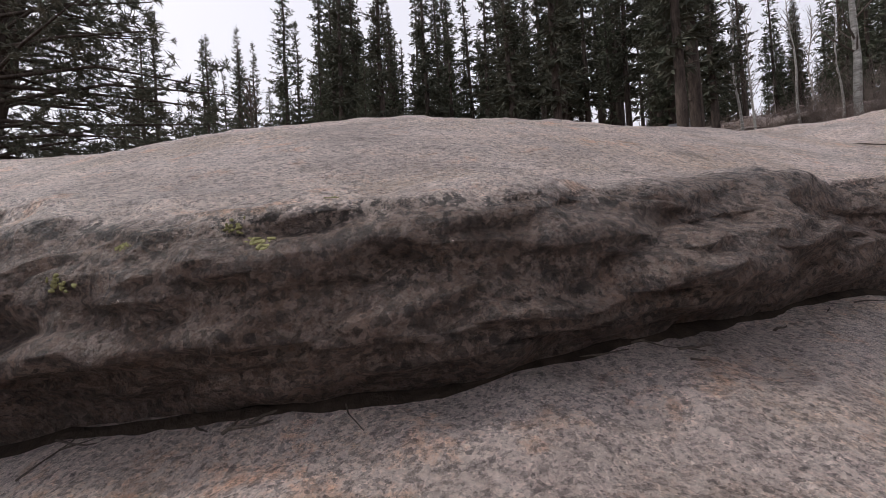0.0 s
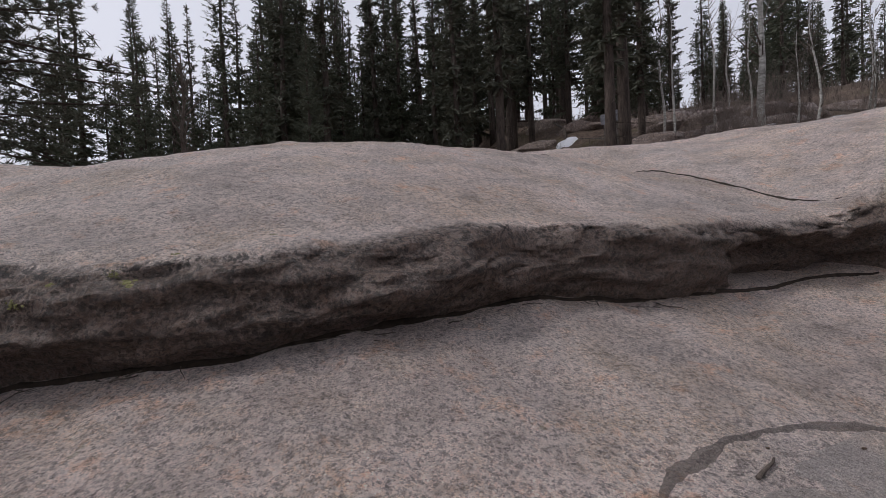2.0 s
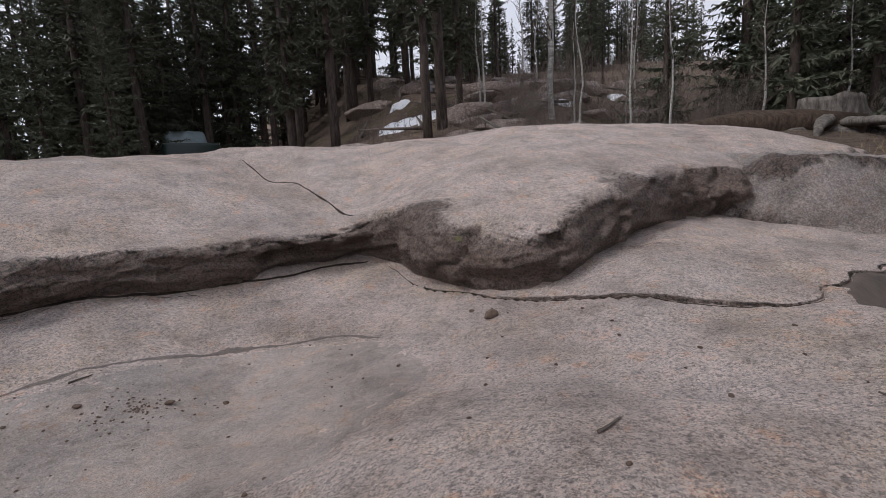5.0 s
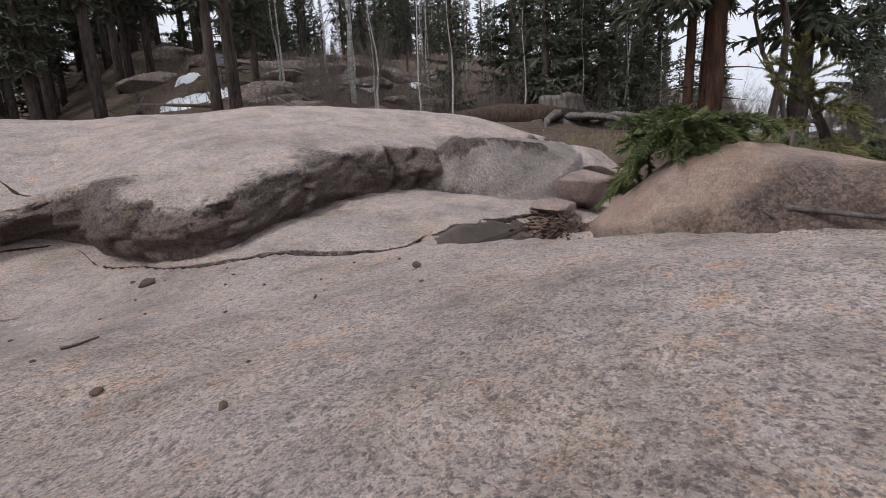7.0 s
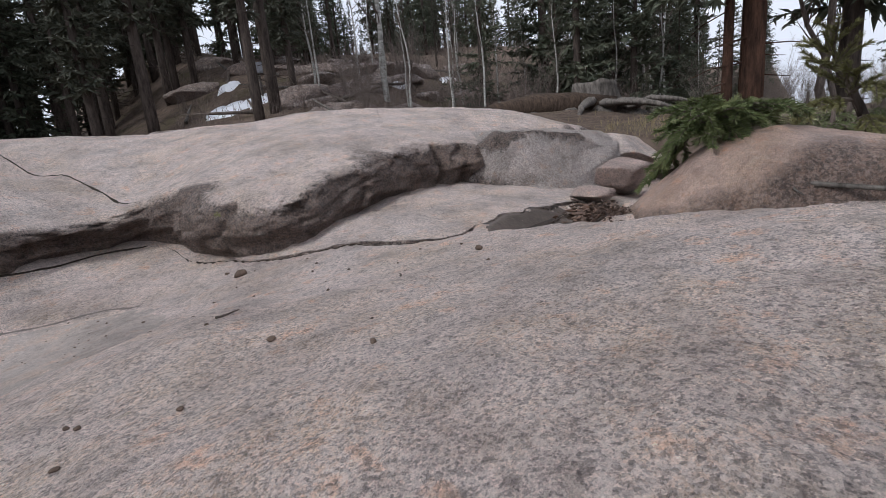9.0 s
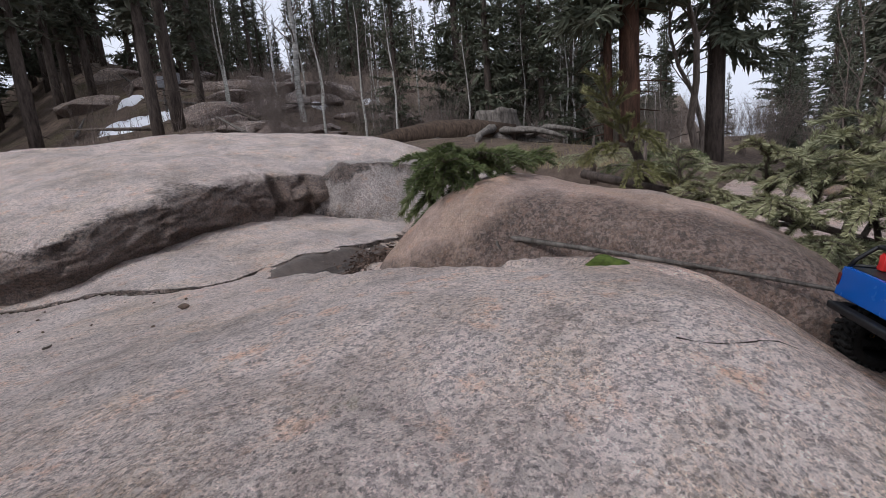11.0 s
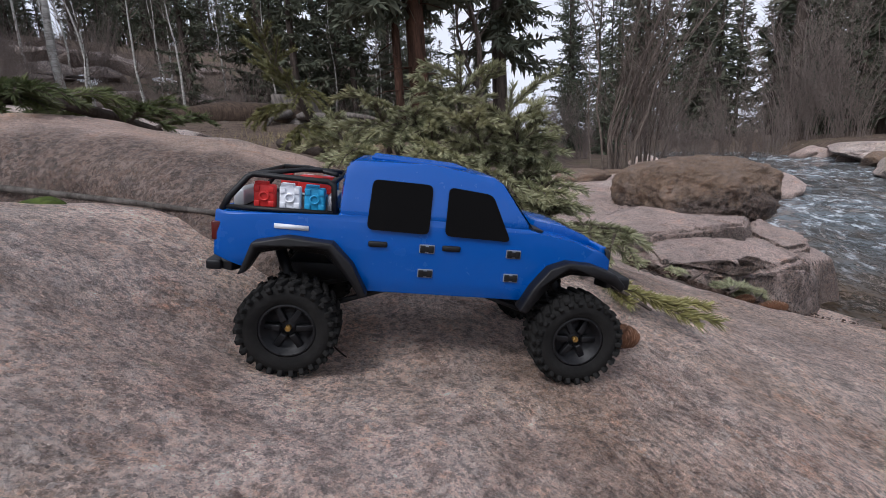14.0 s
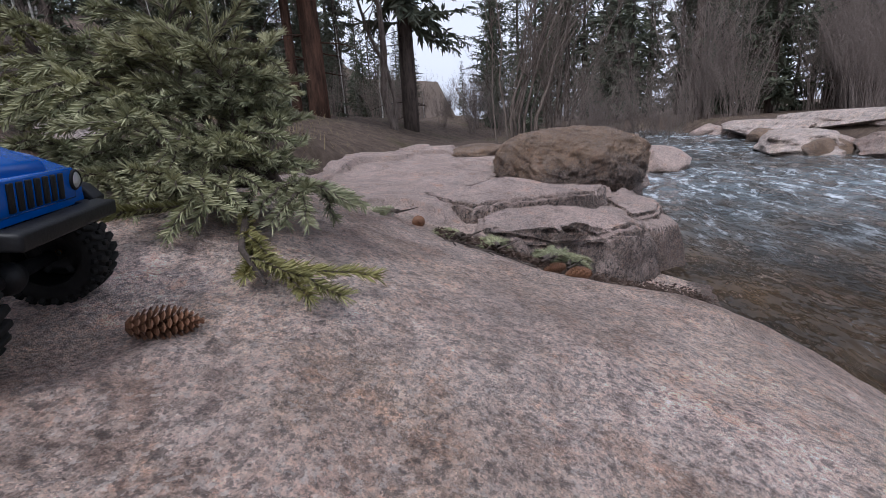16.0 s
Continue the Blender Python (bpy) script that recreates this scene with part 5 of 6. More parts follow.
for k in range(5200):
    b, r = radians(rnd.uniform(10, 66)), 8.5 + 24 * rnd.random() ** 1.5
    x, y = 1.5 + r * math.sin(b), -1.5 + r * math.cos(b)
    if noise.noise(Vector((x * 0.5, y * 0.5, 4))) < -0.12 or (x < 9.5 and y < 4.4):
        continue
    p = Vector((x, y, land(x, y) - 0.05))
    tall = rnd.uniform(0.15, 0.55) * (1.9 if k % 9 == 0 else 1.0)
    q = p + Vector((rnd.gauss(0, 0.25) * tall, rnd.gauss(0, 0.25) * tall, tall))
    w = 0.004 + 0.00035 * r
    tube(bm, [p, p.lerp(q, 0.5) + Vector((rnd.gauss(0, 0.03), rnd.gauss(0, 0.03), 0)), q], [w, w * 0.7, w * 0.25], 3, False)
    for _ in range(2):
        m = p.lerp(q, rnd.uniform(0.3, 0.8))
        tube(bm, [m, m + Vector((rnd.gauss(0, 0.35), rnd.gauss(0, 0.35), rnd.uniform(0.1, 0.7))) * tall * 0.5], [w * 0.5, w * 0.2], 3, False)
solid("brush", bm, BRUSH, "dry brown leafless brush over the hillside", "brush", kind="stuff", smooth=False)
rnd = random.Random(77)
for k in range(16):
    b, r = radians(rnd.uniform(28, 58)), rnd.uniform(8.5, 13)
    plant("willow", k, 1.5 + r * math.sin(b), -1.5 + r * math.cos(b), rnd.uniform(0.35, 0.6))
for k in range(34):
    b, r = radians(rnd.uniform(64, 91)), rnd.uniform(10, 19)
    x, y = 1.5 + r * math.sin(b), -1.5 + r * math.cos(b)
    if stream_gap(x, y) > 2.2:
        plant("willow", k, x, y, rnd.uniform(0.22, 0.42))
for k in range(9):
    b, r = radians(71 + 2.0 * k), rnd.uniform(26, 36)
    plant("far_spruce" if k % 3 else "bare", k, 1.5 + r * math.sin(b), -1.5 + r * math.cos(b), rnd.uniform(0.35, 0.6))


# ---- the model truck ----
def paint(name, colour):
    n = Nodes(name, 0.32)
    n.bsdf.inputs["Coat Weight"].default_value = 0.22
    n.bsdf.inputs["Coat Roughness"].default_value = 0.05
    n.bsdf.inputs["Specular IOR Level"].default_value = 0.30
    n.bump(n.noise(60, 3), 0.0006, 0.5)
    dust = n.ramp(n.noise(22, 6, 0.7), (0.55, 0.0), (0.85, 0.05))
    return n.done(n.mix(dust, colour, (0.20, 0.17, 0.14)), n.ramp(n.noise(40, 4), (0.3, 0.17), (0.7, 0.30)))


BLUE = paint("blue lexan paint", (0.0002, 0.066, 0.31))
BLACK = plain("black plastic", (0.006, 0.006, 0.007), 0.5, 0, 0.3, 80, 0.0006, 0.3)
RUBBER = plain("dusty black rubber", (0.010, 0.0095, 0.009), 0.85, 0, 0.45, 70, 0.0015, 0.2)
DARK_GLASS = plain("smoked window", (0.0028, 0.0025, 0.0024), 0.09, 0, 0.15, 30, 0, 0.05)
HINGE_EDGE = plain("worn grey hinge edge", (0.16, 0.18, 0.22), 0.45, 0.2, 0.3, 80, 0)
CHROME = plain("dull silver plastic", (0.55, 0.56, 0.58), 0.3, 0.7, 0.1, 50, 0)
BRASS = plain("brass hub nut", (0.55, 0.33, 0.10), 0.38, 0.9, 0.15, 90, 0)
CAN_RED = plain("red can plastic", (0.50, 0.022, 0.02), 0.45, 0, 0.15, 60, 0)
CAN_WHITE = plain("white can plastic", (0.72, 0.74, 0.78), 0.45, 0, 0.1, 60, 0)
CAN_BLUE = plain("light blue can plastic", (0.02, 0.27, 0.50), 0.45, 0, 0.15, 60, 0)
TAIL_RED = plain("dark red lens", (0.07, 0.008, 0.006), 0.2, 0, 0.2, 60, 0)
STICKER = plain("silver sticker", (0.62, 0.64, 0.68), 0.4, 0, 0.1, 60, 0)
n = Nodes("lit white lamp", 0.3)
n.bsdf.inputs["Emission Color"].default_value = (0.85, 0.93, 1.0, 1)
n.bsdf.inputs["Emission Strength"].default_value = 4.0
LIT = n.done((0.8, 0.85, 0.9))


def prism(bm, outline, y0, y1, bevel=0.0, squeeze=None):
    """A side outline (x, z) given a width; squeeze(x, z, y) shapes it further."""
    a = [bm.verts.new((x, y0, z)) for x, z in outline]
    b = [bm.verts.new((x, y1, z)) for x, z in outline]
    count = len(a)
    faces = [bm.faces.new(a[::-1]), bm.faces.new(b)]
    for i in range(count):
        faces.append(bm.faces.new((a[i], a[(i + 1) % count], b[(i + 1) % count], b[i])))
    verts = a + b
    if bevel:
        r = bmesh.ops.bevel(bm, geom=list({e for f in faces for e in f.edges}), offset=bevel, segments=2, affect="EDGES", profile=0.6)
        verts = [v for v in bm.verts if v in set(r["verts"])] or verts
    if squeeze:
        for axis, places in ((0, (-0.22, 0.11, 0.13, 0.15, 0.17, 0.185)), (2, (0.110, 0.130, 0.150, 0.165, 0.172, 0.19, 0.21))):
            for at_ in places:
                co, no = [0, 0, 0], [0, 0, 0]
                co[axis], no[axis] = at_, 1
                bmesh.ops.bisect_plane(bm, geom=bm.verts[:] + bm.edges[:] + bm.faces[:], plane_co=co, plane_no=no)
        for v in bm.verts:
            v.co.y = squeeze(v.co.x, v.co.z, v.co.y)
    bmesh.ops.recalc_face_normals(bm, faces=bm.faces)


def lathe(bm, profile, sides, at=(0, 0, 0)):
    """A ring about the y axis from (radius, y) pairs."""
    rows = [[bm.verts.new((r * math.cos(k * math.tau / sides) + at[0], y + at[1], r * math.sin(k * math.tau / sides) + at[2])) for k in range(sides)] for r, y in profile]
    for a, b in zip(rows, rows[1:]):
        for k in range(sides):
            bm.faces.new((a[k], b[k], b[(k + 1) % sides], a[(k + 1) % sides]))
    return rows


def wheel_parts(truck, at, outside):
    """One wheel: lugged tyre, dished rim with spokes, hub nut. outside: the sign of y on its outer side."""
    wheel = new("wheel")
    wheel.parent = truck
    wheel.matrix_basis = pose(*at) @ Matrix.Diagonal((0.945, 1, 0.945, 1))
    bm = bmesh.new()
    lathe(bm, [(0.031, -0.019), (0.037, -0.0225), (0.045, -0.0225), (0.0505, -0.018), (0.052, -0.008), (0.052, 0.008), (0.0505, 0.018), (0.045, 0.0225), (0.037, 0.0225), (0.031, 0.019)], 48)
    for k in range(26):
        for side in (-1, 1):
            a = (k + 0.5 * (side > 0)) * math.tau / 26
            turn = Matrix.Rotation(-a, 4, "Y") @ Matrix.Translation((0.0525, side * 0.0125, 0)) @ Matrix.Rotation(side * 0.35, 4, "X")
            box(bm, (0.0058, 0.0165, 0.0068), (0, 0, 0), 0.0012, turn)
            turn = Matrix.Rotation(-a, 4, "Y") @ Matrix.Translation((0.0485, side * 0.0222, 0)) @ Matrix.Rotation(side * -0.9, 4, "Z")
            box(bm, (0.0048, 0.007, 0.0052), (0, 0, 0), 0.001, turn)
        a = (k + 0.25) * math.tau / 26
        box(bm, (0.0054, 0.0075, 0.0055), (0, 0, 0), 0.001, Matrix.Rotation(-a, 4, "Y") @ Matrix.Translation((0.0527, 0, 0)))
    part("tyre", bm, RUBBER, wheel)
    bm = bmesh.new()
    s = outside
    lathe(bm, [(0.0318, -0.018 * s), (0.0318, 0.017 * s), (0.0295, 0.0195 * s), (0.0275, 0.0185 * s), (0.0255, 0.006 * s), (0.012, 0.003 * s), (0.009, 0.008 * s), (0.0, 0.009 * s)], 36)
    for k in range(6):
        a = k * math.tau / 6
        box(bm, (0.019, 0.007, 0.0075), (0, 0, 0), 0.0015, Matrix.Rotation(-a, 4, "Y") @ Matrix.Translation((0.0175, 0.008 * s, 0)) @ Matrix.Rotation(-0.18 * s, 4, "Z"))
    for k in range(12):
        a = (k + 0.5) * math.tau / 12
        box(bm, (0.0022, 0.0016, 0.0022), (0, 0, 0), 0.0004, Matrix.Rotation(-a, 4, "Y") @ Matrix.Translation((0.0285, 0.0192 * s, 0)))
    bmesh.ops.recalc_face_normals(bm, faces=bm.faces)
    part("rim", bm, BLACK, wheel)
    bm = bmesh.new()
    lathe(bm, [(0.0036, 0.006 * s), (0.0036, 0.0135 * s), (0.0028, 0.0145 * s), (0.0, 0.0145 * s)], 6)
    bmesh.ops.recalc_face_normals(bm, faces=bm.faces)
    part("hub_nut", bm, BRASS, wheel, "brass hub nut", False)


def build_truck(at):
    truck = thing("model_truck", "bright blue radio controlled crew cab pickup on knobbly tyres", "toy truck", at)
    # lower body, with the wheel arches in its outline; x forward, z up from the wheels' contact
    outline = [(-0.206, 0.112), (-0.236, 0.124), (-0.234, 0.176), (-0.112, 0.174), (0.092, 0.170), (0.104, 0.166), (0.150, 0.158), (0.184, 0.148), (0.194, 0.140), (0.197, 0.114), (0.190, 0.114),
               (0.182, 0.124), (0.160, 0.130), (0.138, 0.130), (0.120, 0.122), (0.106, 0.104), (0.097, 0.088), (-0.080, 0.090), (-0.094, 0.112), (-0.112, 0.138), (-0.160, 0.146), (-0.194, 0.138)]

    def hull(x, z, y):
        w = 0.090 - 0.10 * max(0, z - 0.150) - 0.05 * max(0, 0.110 - z) - 0.25 * max(0, x - 0.150) * max(0, x - 0.13) * 12
        if x < -0.225:
            w -= 0.004
        return math.copysign(w, y) * (abs(y) / 0.09)

    bm = bmesh.new()
    prism(bm, outline, -0.09, 0.09, 0.0035, hull)
    part("body", bm, BLUE, truck, smooth="edges")
    # cab
    cab = [(-0.113, 0.168), (-0.108, 0.220), (-0.099, 0.2285), (-0.02, 0.2290), (0.050, 0.2225), (0.062, 0.216), (0.098, 0.168)]

    def house(x, z, y):
        return math.copysign(0.0885 - 0.26 * max(0, z - 0.172), y) * (abs(y) / 0.09)

    bm = bmesh.new()
    prism(bm, cab, -0.09, 0.09, 0.009, house)
    body_cab = part("cab", bm, BLUE, truck, smooth="edges")
    for k in range(6):
        bm = bmesh.new()
        box(bm, (0.105, 0.006, 0.004), (-0.030, -0.050 + 0.020 * k, 0.2285), 0.0015, Matrix.Rotation(0.04, 4, "Y"))
        part("roof_rib", bm, BLUE, body_cab)

    def softened(outline, radius):
        """Rounds the corners of an outline."""
        out = []
        for i, p in enumerate(outline):
            p, a, b = Vector(p), Vector(outline[i - 1]), Vector(outline[(i + 1) % len(outline)])
            u, v = p + (a - p).normalized() * radius, p + (b - p).normalized() * radius
            for k in range(5):
                t = k / 4
                out.append(tuple(u * (1 - t) ** 2 + p * 2 * t * (1 - t) + v * t * t))
        return out

    def pane(outline, side, name, mat, lift=0.0022, parent=body_cab, label=""):
        bm = bmesh.new()
        front = [bm.verts.new((x, side * (0.0905 - 0.2157 * (z - 0.158) + lift), z)) for x, z in outline]
        back = [bm.verts.new((x, side * (0.0885 - 0.26 * max(0, z - 0.172) - 0.003), z)) for x, z in outline]
        bm.faces.new(front)
        for i in range(len(front)):
            bm.faces.new((front[i], front[(i + 1) % len(front)], back[(i + 1) % len(front)], back[i]))
        bmesh.ops.recalc_face_normals(bm, faces=bm.faces)
        return part(name, bm, mat, parent, label, False)

    for side in (-1, 1):
        for outline_ in ([(-0.0825, 0.159), (-0.0785, 0.2100), (-0.0155, 0.2085), (-0.0175, 0.1575)], [(-0.0005, 0.1575), (0.0015, 0.2080), (0.0490, 0.2035), (0.0715, 0.1555)]):
            pane(softened(outline_, 0.0065), side, "side_window", DARK_GLASS, label="smoked side window")
        for x0 in (-0.070, 0.008):
            bm = bmesh.new()
            box(bm, (0.020, 0.0045, 0.0062), (x0, side * 0.0905, 0.1435), 0.002)
            part("door_handle", bm, BLACK, truck, "black door handle")
        for x0 in (-0.018, 0.077):
            for z0 in (0.1415, 0.1145):
                hinge = new("door_hinge")
                hinge.parent = truck
                bm = bmesh.new()
                box(bm, (0.0165, 0.003, 0.0095), (x0, side * 0.0900, z0), 0.001)
                part("hinge_edge", bm, HINGE_EDGE, hinge)
                bm = bmesh.new()
                box(bm, (0.0055, 0.0036, 0.0078), (x0 - 0.0045, side * 0.0906, z0), 0.0008)
                box(bm, (0.0055, 0.0036, 0.0078), (x0 + 0.0045, side * 0.0906, z0), 0.0008)
                box(bm, (0.006, 0.0032, 0.0055), (x0, side * 0.0906, z0), 0.0006)
                part("hinge_plate", bm, BLACK, hinge)
        # flares
        for arch in ([(-0.207, 0.108), (-0.203, 0.116), (-0.193, 0.146), (-0.160, 0.154), (-0.116, 0.150), (-0.094, 0.122), (-0.078, 0.090), (-0.086, 0.088), (-0.103, 0.118), (-0.121, 0.139), (-0.158, 0.144), (-0.187, 0.137), (-0.198, 0.112)],
                     [(0.087, 0.082), (0.099, 0.108), (0.116, 0.131), (0.136, 0.139), (0.166, 0.137), (0.192, 0.129), (0.204, 0.117), (0.201, 0.109), (0.187, 0.120), (0.164, 0.128), (0.138, 0.129), (0.122, 0.122), (0.108, 0.103), (0.097, 0.080)]):
            bm = bmesh.new()
            prism(bm, arch, side * 0.084, side * 0.107, 0.002)
            part("wheel_flare", bm, BLACK, truck, "satin black wheel arch flare")
        bm = bmesh.new()
        box(bm, (0.010, 0.006, 0.022), (-0.232, side * 0.083, 0.152), 0.0015)
        part("tail_lamp", bm, TAIL_RED, truck, "dark red tail lamp")
        # plain bars for the stickers
        bm = bmesh.new()
        box(bm, (0.034, 0.0012, 0.0055), (-0.158, side * 0.0896, 0.1625), 0, Matrix.Rotation(0.03, 4, "Y"))
        part("sticker", bm, STICKER, truck, "silver sticker bar")
        for k in range(3):
            bm = bmesh.new()
            box(bm, (0.013 - 0.002 * k, 0.0010, 0.0032), (0.102, side * 0.0894, 0.131 - 0.008 * k), 0)
            part("sticker", bm, BLACK, truck, "black sticker bar")
        bm = bmesh.new()
        box(bm, (0.056, 0.0010, 0.0036), (0.145, side * 0.0868, 0.1515), 0, Matrix.Rotation(0.17, 4, "Y") @ Matrix.Rotation(-side * 0.05, 4, "Z"))
        part("sticker", bm, DARK_GLASS, truck, "dark sticker bar along the hood")
        # hood vents, headlamps, bumper lamps
        bm = bmesh.new()
        box(bm, (0.030, 0.013, 0.003), (0.138, side * 0.034, 0.1665), 0.001, Matrix.Rotation(0.22, 4, "Y"))
        part("hood_vent", bm, BLACK, truck, "black hood vent")
        lamp = new("headlamp")
        lamp.parent = truck
        lamp.matrix_basis = pose(0.196, side * 0.062, 0.139, 0, 0, 90)
        bm = bmesh.new()
        lathe(bm, [(0.0095, 0.002), (0.0105, -0.002), (0.0085, -0.004), (0.008, -0.0025)], 20)
        part("bezel", bm, BLACK, lamp)
        bm = bmesh.new()
        lathe(bm, [(0.0082, -0.0025), (0.005, -0.0045), (0.0, -0.005)], 20)
        part("lens", bm, CHROME, lamp, "clear headlamp lens")
        bm = bmesh.new()
        bmesh.ops.create_icosphere(bm, subdivisions=2, radius=0.0042)
        for v in bm.verts:
            v.co += Vector((0.218, side * 0.058, 0.111))
        part("bumper_lamp", bm, LIT, truck, "small lit white lamp in the bumper")
    # windscreen and dark cowl
    bm = bmesh.new()
    v = [bm.verts.new(p) for p in ((0.0645, -0.071, 0.2125), (0.0645, 0.071, 0.2125), (0.0985, 0.082, 0.1695), (0.0985, -0.082, 0.1695))]
    bm.faces.new(v)
    bmesh.ops.solidify(bm, geom=bm.faces[:], thickness=0.002)
    part("windscreen", bm, DARK_GLASS, body_cab, "dark windscreen", False)
    bm = bmesh.new()
    box(bm, (0.014, 0.150, 0.003), (0.106, 0, 0.1668), 0.001, Matrix.Rotation(0.16, 4, "Y"))
    part("cowl", bm, BLACK, truck)
    bm = bmesh.new()
    prism(bm, [(0.108, 0.164), (0.112, 0.1745), (0.150, 0.1695), (0.182, 0.158), (0.186, 0.148), (0.110, 0.150)], -0.045, 0.045, 0.004)
    part("hood_bulge", bm, BLUE, truck, smooth="edges")
    bm = bmesh.new()
    box(bm, (0.008, 0.125, 0.030), (0.1935, 0, 0.136), 0.002)
    grille = part("grille", bm, BLUE, truck)
    for k in range(7):
        bm = bmesh.new()
        box(bm, (0.003, 0.0075, 0.024), (0.1975, -0.036 + 0.012 * k, 0.136), 0.001)
        part("grille_slot", bm, BLACK, grille)
    for name, size, at_ in (("front_bumper", (0.020, 0.158, 0.015), (0.215, 0, 0.111)), ("rear_bumper", (0.016, 0.150, 0.012), (-0.240, 0, 0.108))):
        bm = bmesh.new()
        box(bm, size, at_, 0.003)
        for s in (-1, 1):
            box(bm, (0.026, 0.018, 0.012), (at_[0] - math.copysign(0.012, at_[0]), s * size[1] * 0.42, at_[2]), 0.002, Matrix.Rotation(-s * math.copysign(0.5, at_[0]), 4, "Z"))
        part(name, bm, BLACK, truck, "black plastic bumper")
    # bed, cage and cargo
    bm = bmesh.new()
    box(bm, (0.112, 0.150, 0.003), (-0.172, 0, 0.1755), 0.001)
    part("bed_floor", bm, BLACK, truck)
    cage = new("bed_cage")
    cage.parent = truck
    for s in (-1, 1):
        bm = bmesh.new()
        tube(bm, [(-0.228, s * 0.080, 0.176), (-0.222, s * 0.078, 0.190), (-0.205, s * 0.072, 0.2135), (-0.200, s * 0.070, 0.2165), (-0.125, s * 0.070, 0.2145), (-0.119, s * 0.071, 0.210), (-0.117, s * 0.076, 0.176)], [0.0034] * 7, 8)
        part("cage_rail", bm, BLACK, cage)
        bm = bmesh.new()
        tube(bm, [(-0.224, s * 0.079, 0.179), (-0.118, s * 0.078, 0.179)], [0.0028] * 2, 8)
        part("cage_rail", bm, BLACK, cage)
        bm = bmesh.new()
        tube(bm, [(-0.200, s * 0.068, 0.2165), (-0.160, s * 0.020, 0.2215), (-0.122, -s * 0.020, 0.2185)], [0.003] * 3, 8)
        part("cage_brace", bm, BLACK, cage)
    for x0, z0 in ((-0.203, 0.2155), (-0.121, 0.213)):
        bm = bmesh.new()
        tube(bm, [(x0, -0.071, z0), (x0, 0.071, z0)], [0.0032] * 2, 8)
        part("cage_hoop", bm, BLACK, cage)
    for s in (-1, 1):
        for x0, mat, lab in ((-0.191, CAN_RED, "red fuel can"), (-0.165, CAN_WHITE, "white fuel can"), (-0.1395, CAN_BLUE, "light blue fuel can")):
            can = new("fuel_can")
            can.parent = truck
            can["label"] = lab
            y0 = s * 0.060
            bm = bmesh.new()
            box(bm, (0.0215, 0.012, 0.027), (x0, y0, 0.1915), 0.002)
            box(bm, (0.0135, 0.009, 0.004), (x0 - 0.003, y0, 0.2062), 0.001)
            for sx in (-1, 1):
                for sz in (-1, 1):
                    box(bm, (0.006, 0.003, 0.007), (x0 + sx * 0.0072, y0 + s * 0.006, 0.1915 + sz * 0.0085), 0.001)
            part("can_body", bm, mat, can)
            bm = bmesh.new()
            lathe(bm, [(0.0058, 0.0), (0.0056, s * 0.0018), (0.0038, s * 0.0018), (0.0034, 0.0004 * s)], 18, (x0, y0 + s * 0.006, 0.1915))
            part("can_boss", bm, mat, can)
    for x0, mat in ((-0.218, CHROME), (-0.122, CHROME)):
        bm = bmesh.new()
        box(bm, (0.011, 0.060, 0.019), (x0, -0.03, 0.187), 0.002)
        part("cargo_box", bm, mat, truck, "silver cargo box")
    bm = bmesh.new()
    box(bm, (0.040, 0.030, 0.022), (-0.150, 0.016, 0.2), 0.002)
    part("cargo_box", bm, CAN_RED, truck, "red cargo box")
    # running gear
    bm = bmesh.new()
    box(bm, (0.330, 0.052, 0.022), (-0.01, 0, 0.092), 0.003)
    box(bm, (0.150, 0.150, 0.010), (0.005, 0, 0.092), 0.003)
    part("chassis", bm, BLACK, truck)
    for x0 in (-0.1565, 0.1565):
        bm = bmesh.new()
        tube(bm, [(x0, -0.085, 0.052), (x0, -0.03, 0.052), (x0, 0.03, 0.052), (x0, 0.085, 0.052)], [0.007, 0.008, 0.008, 0.007], 10)
        lathe(bm, [(0.0, -0.012), (0.013, -0.012), (0.017, 0.0), (0.013, 0.012), (0.0, 0.012)], 14, (x0, 0.012, 0.052))
        part("axle", bm, BLACK, truck)
        for s in (-1, 1):
            bm = bmesh.new()
            tube(bm, [(x0 - 0.02, s * 0.052, 0.125), (x0, s * 0.060, 0.060)], [0.0065, 0.0065], 10)
            part("shock_absorber", bm, BLACK, truck)
            bm = bmesh.new()
            tube(bm, [(x0 * 0.25, s * 0.035, 0.082), (x0 * 0.95, s * 0.048, 0.050)], [0.0035, 0.0035], 8)
            part("link", bm, BLACK, truck)
            wheel_parts(truck, (x0, s * 0.094, 0.0515), s)
    # the bed sits lower than the cab
    for ob in truck.children_recursive:
        if ob.data and not ob.parent.name.startswith("wheel"):
            m = ob.matrix_basis if ob.parent == truck else ob.parent.matrix_basis @ ob.matrix_basis
            back_again = m.inverted()
            for v in ob.data.vertices:
                q = m @ v.co
                low = 0.90 + 0.10 * smooth01(-0.118, -0.108, q.x)
                q.z = min(q.z, 0.092) + low * max(0.0, q.z - 0.092)
                v.co = back_again @ q
    return truck


# it stands nose downhill on the slope, leaning a little to its right
back, nose = Vector((2.558, -2.320, 0.693)), Vector((2.710, -2.594, 0.647))
ahead = (nose - back).normalized()
left = Vector((-ahead.y, ahead.x, 0)).normalized() * math.cos(radians(2)) + Vector((0, 0, math.sin(radians(2))))
left = (left - ahead * left.dot(ahead)).normalized()
upward = ahead.cross(left)
mid = (back + nose) / 2 + left * 0.105 - upward * 0.052
turn = Matrix((ahead, left, upward)).transposed().to_4x4()
build_truck(Matrix.Translation(mid) @ turn)


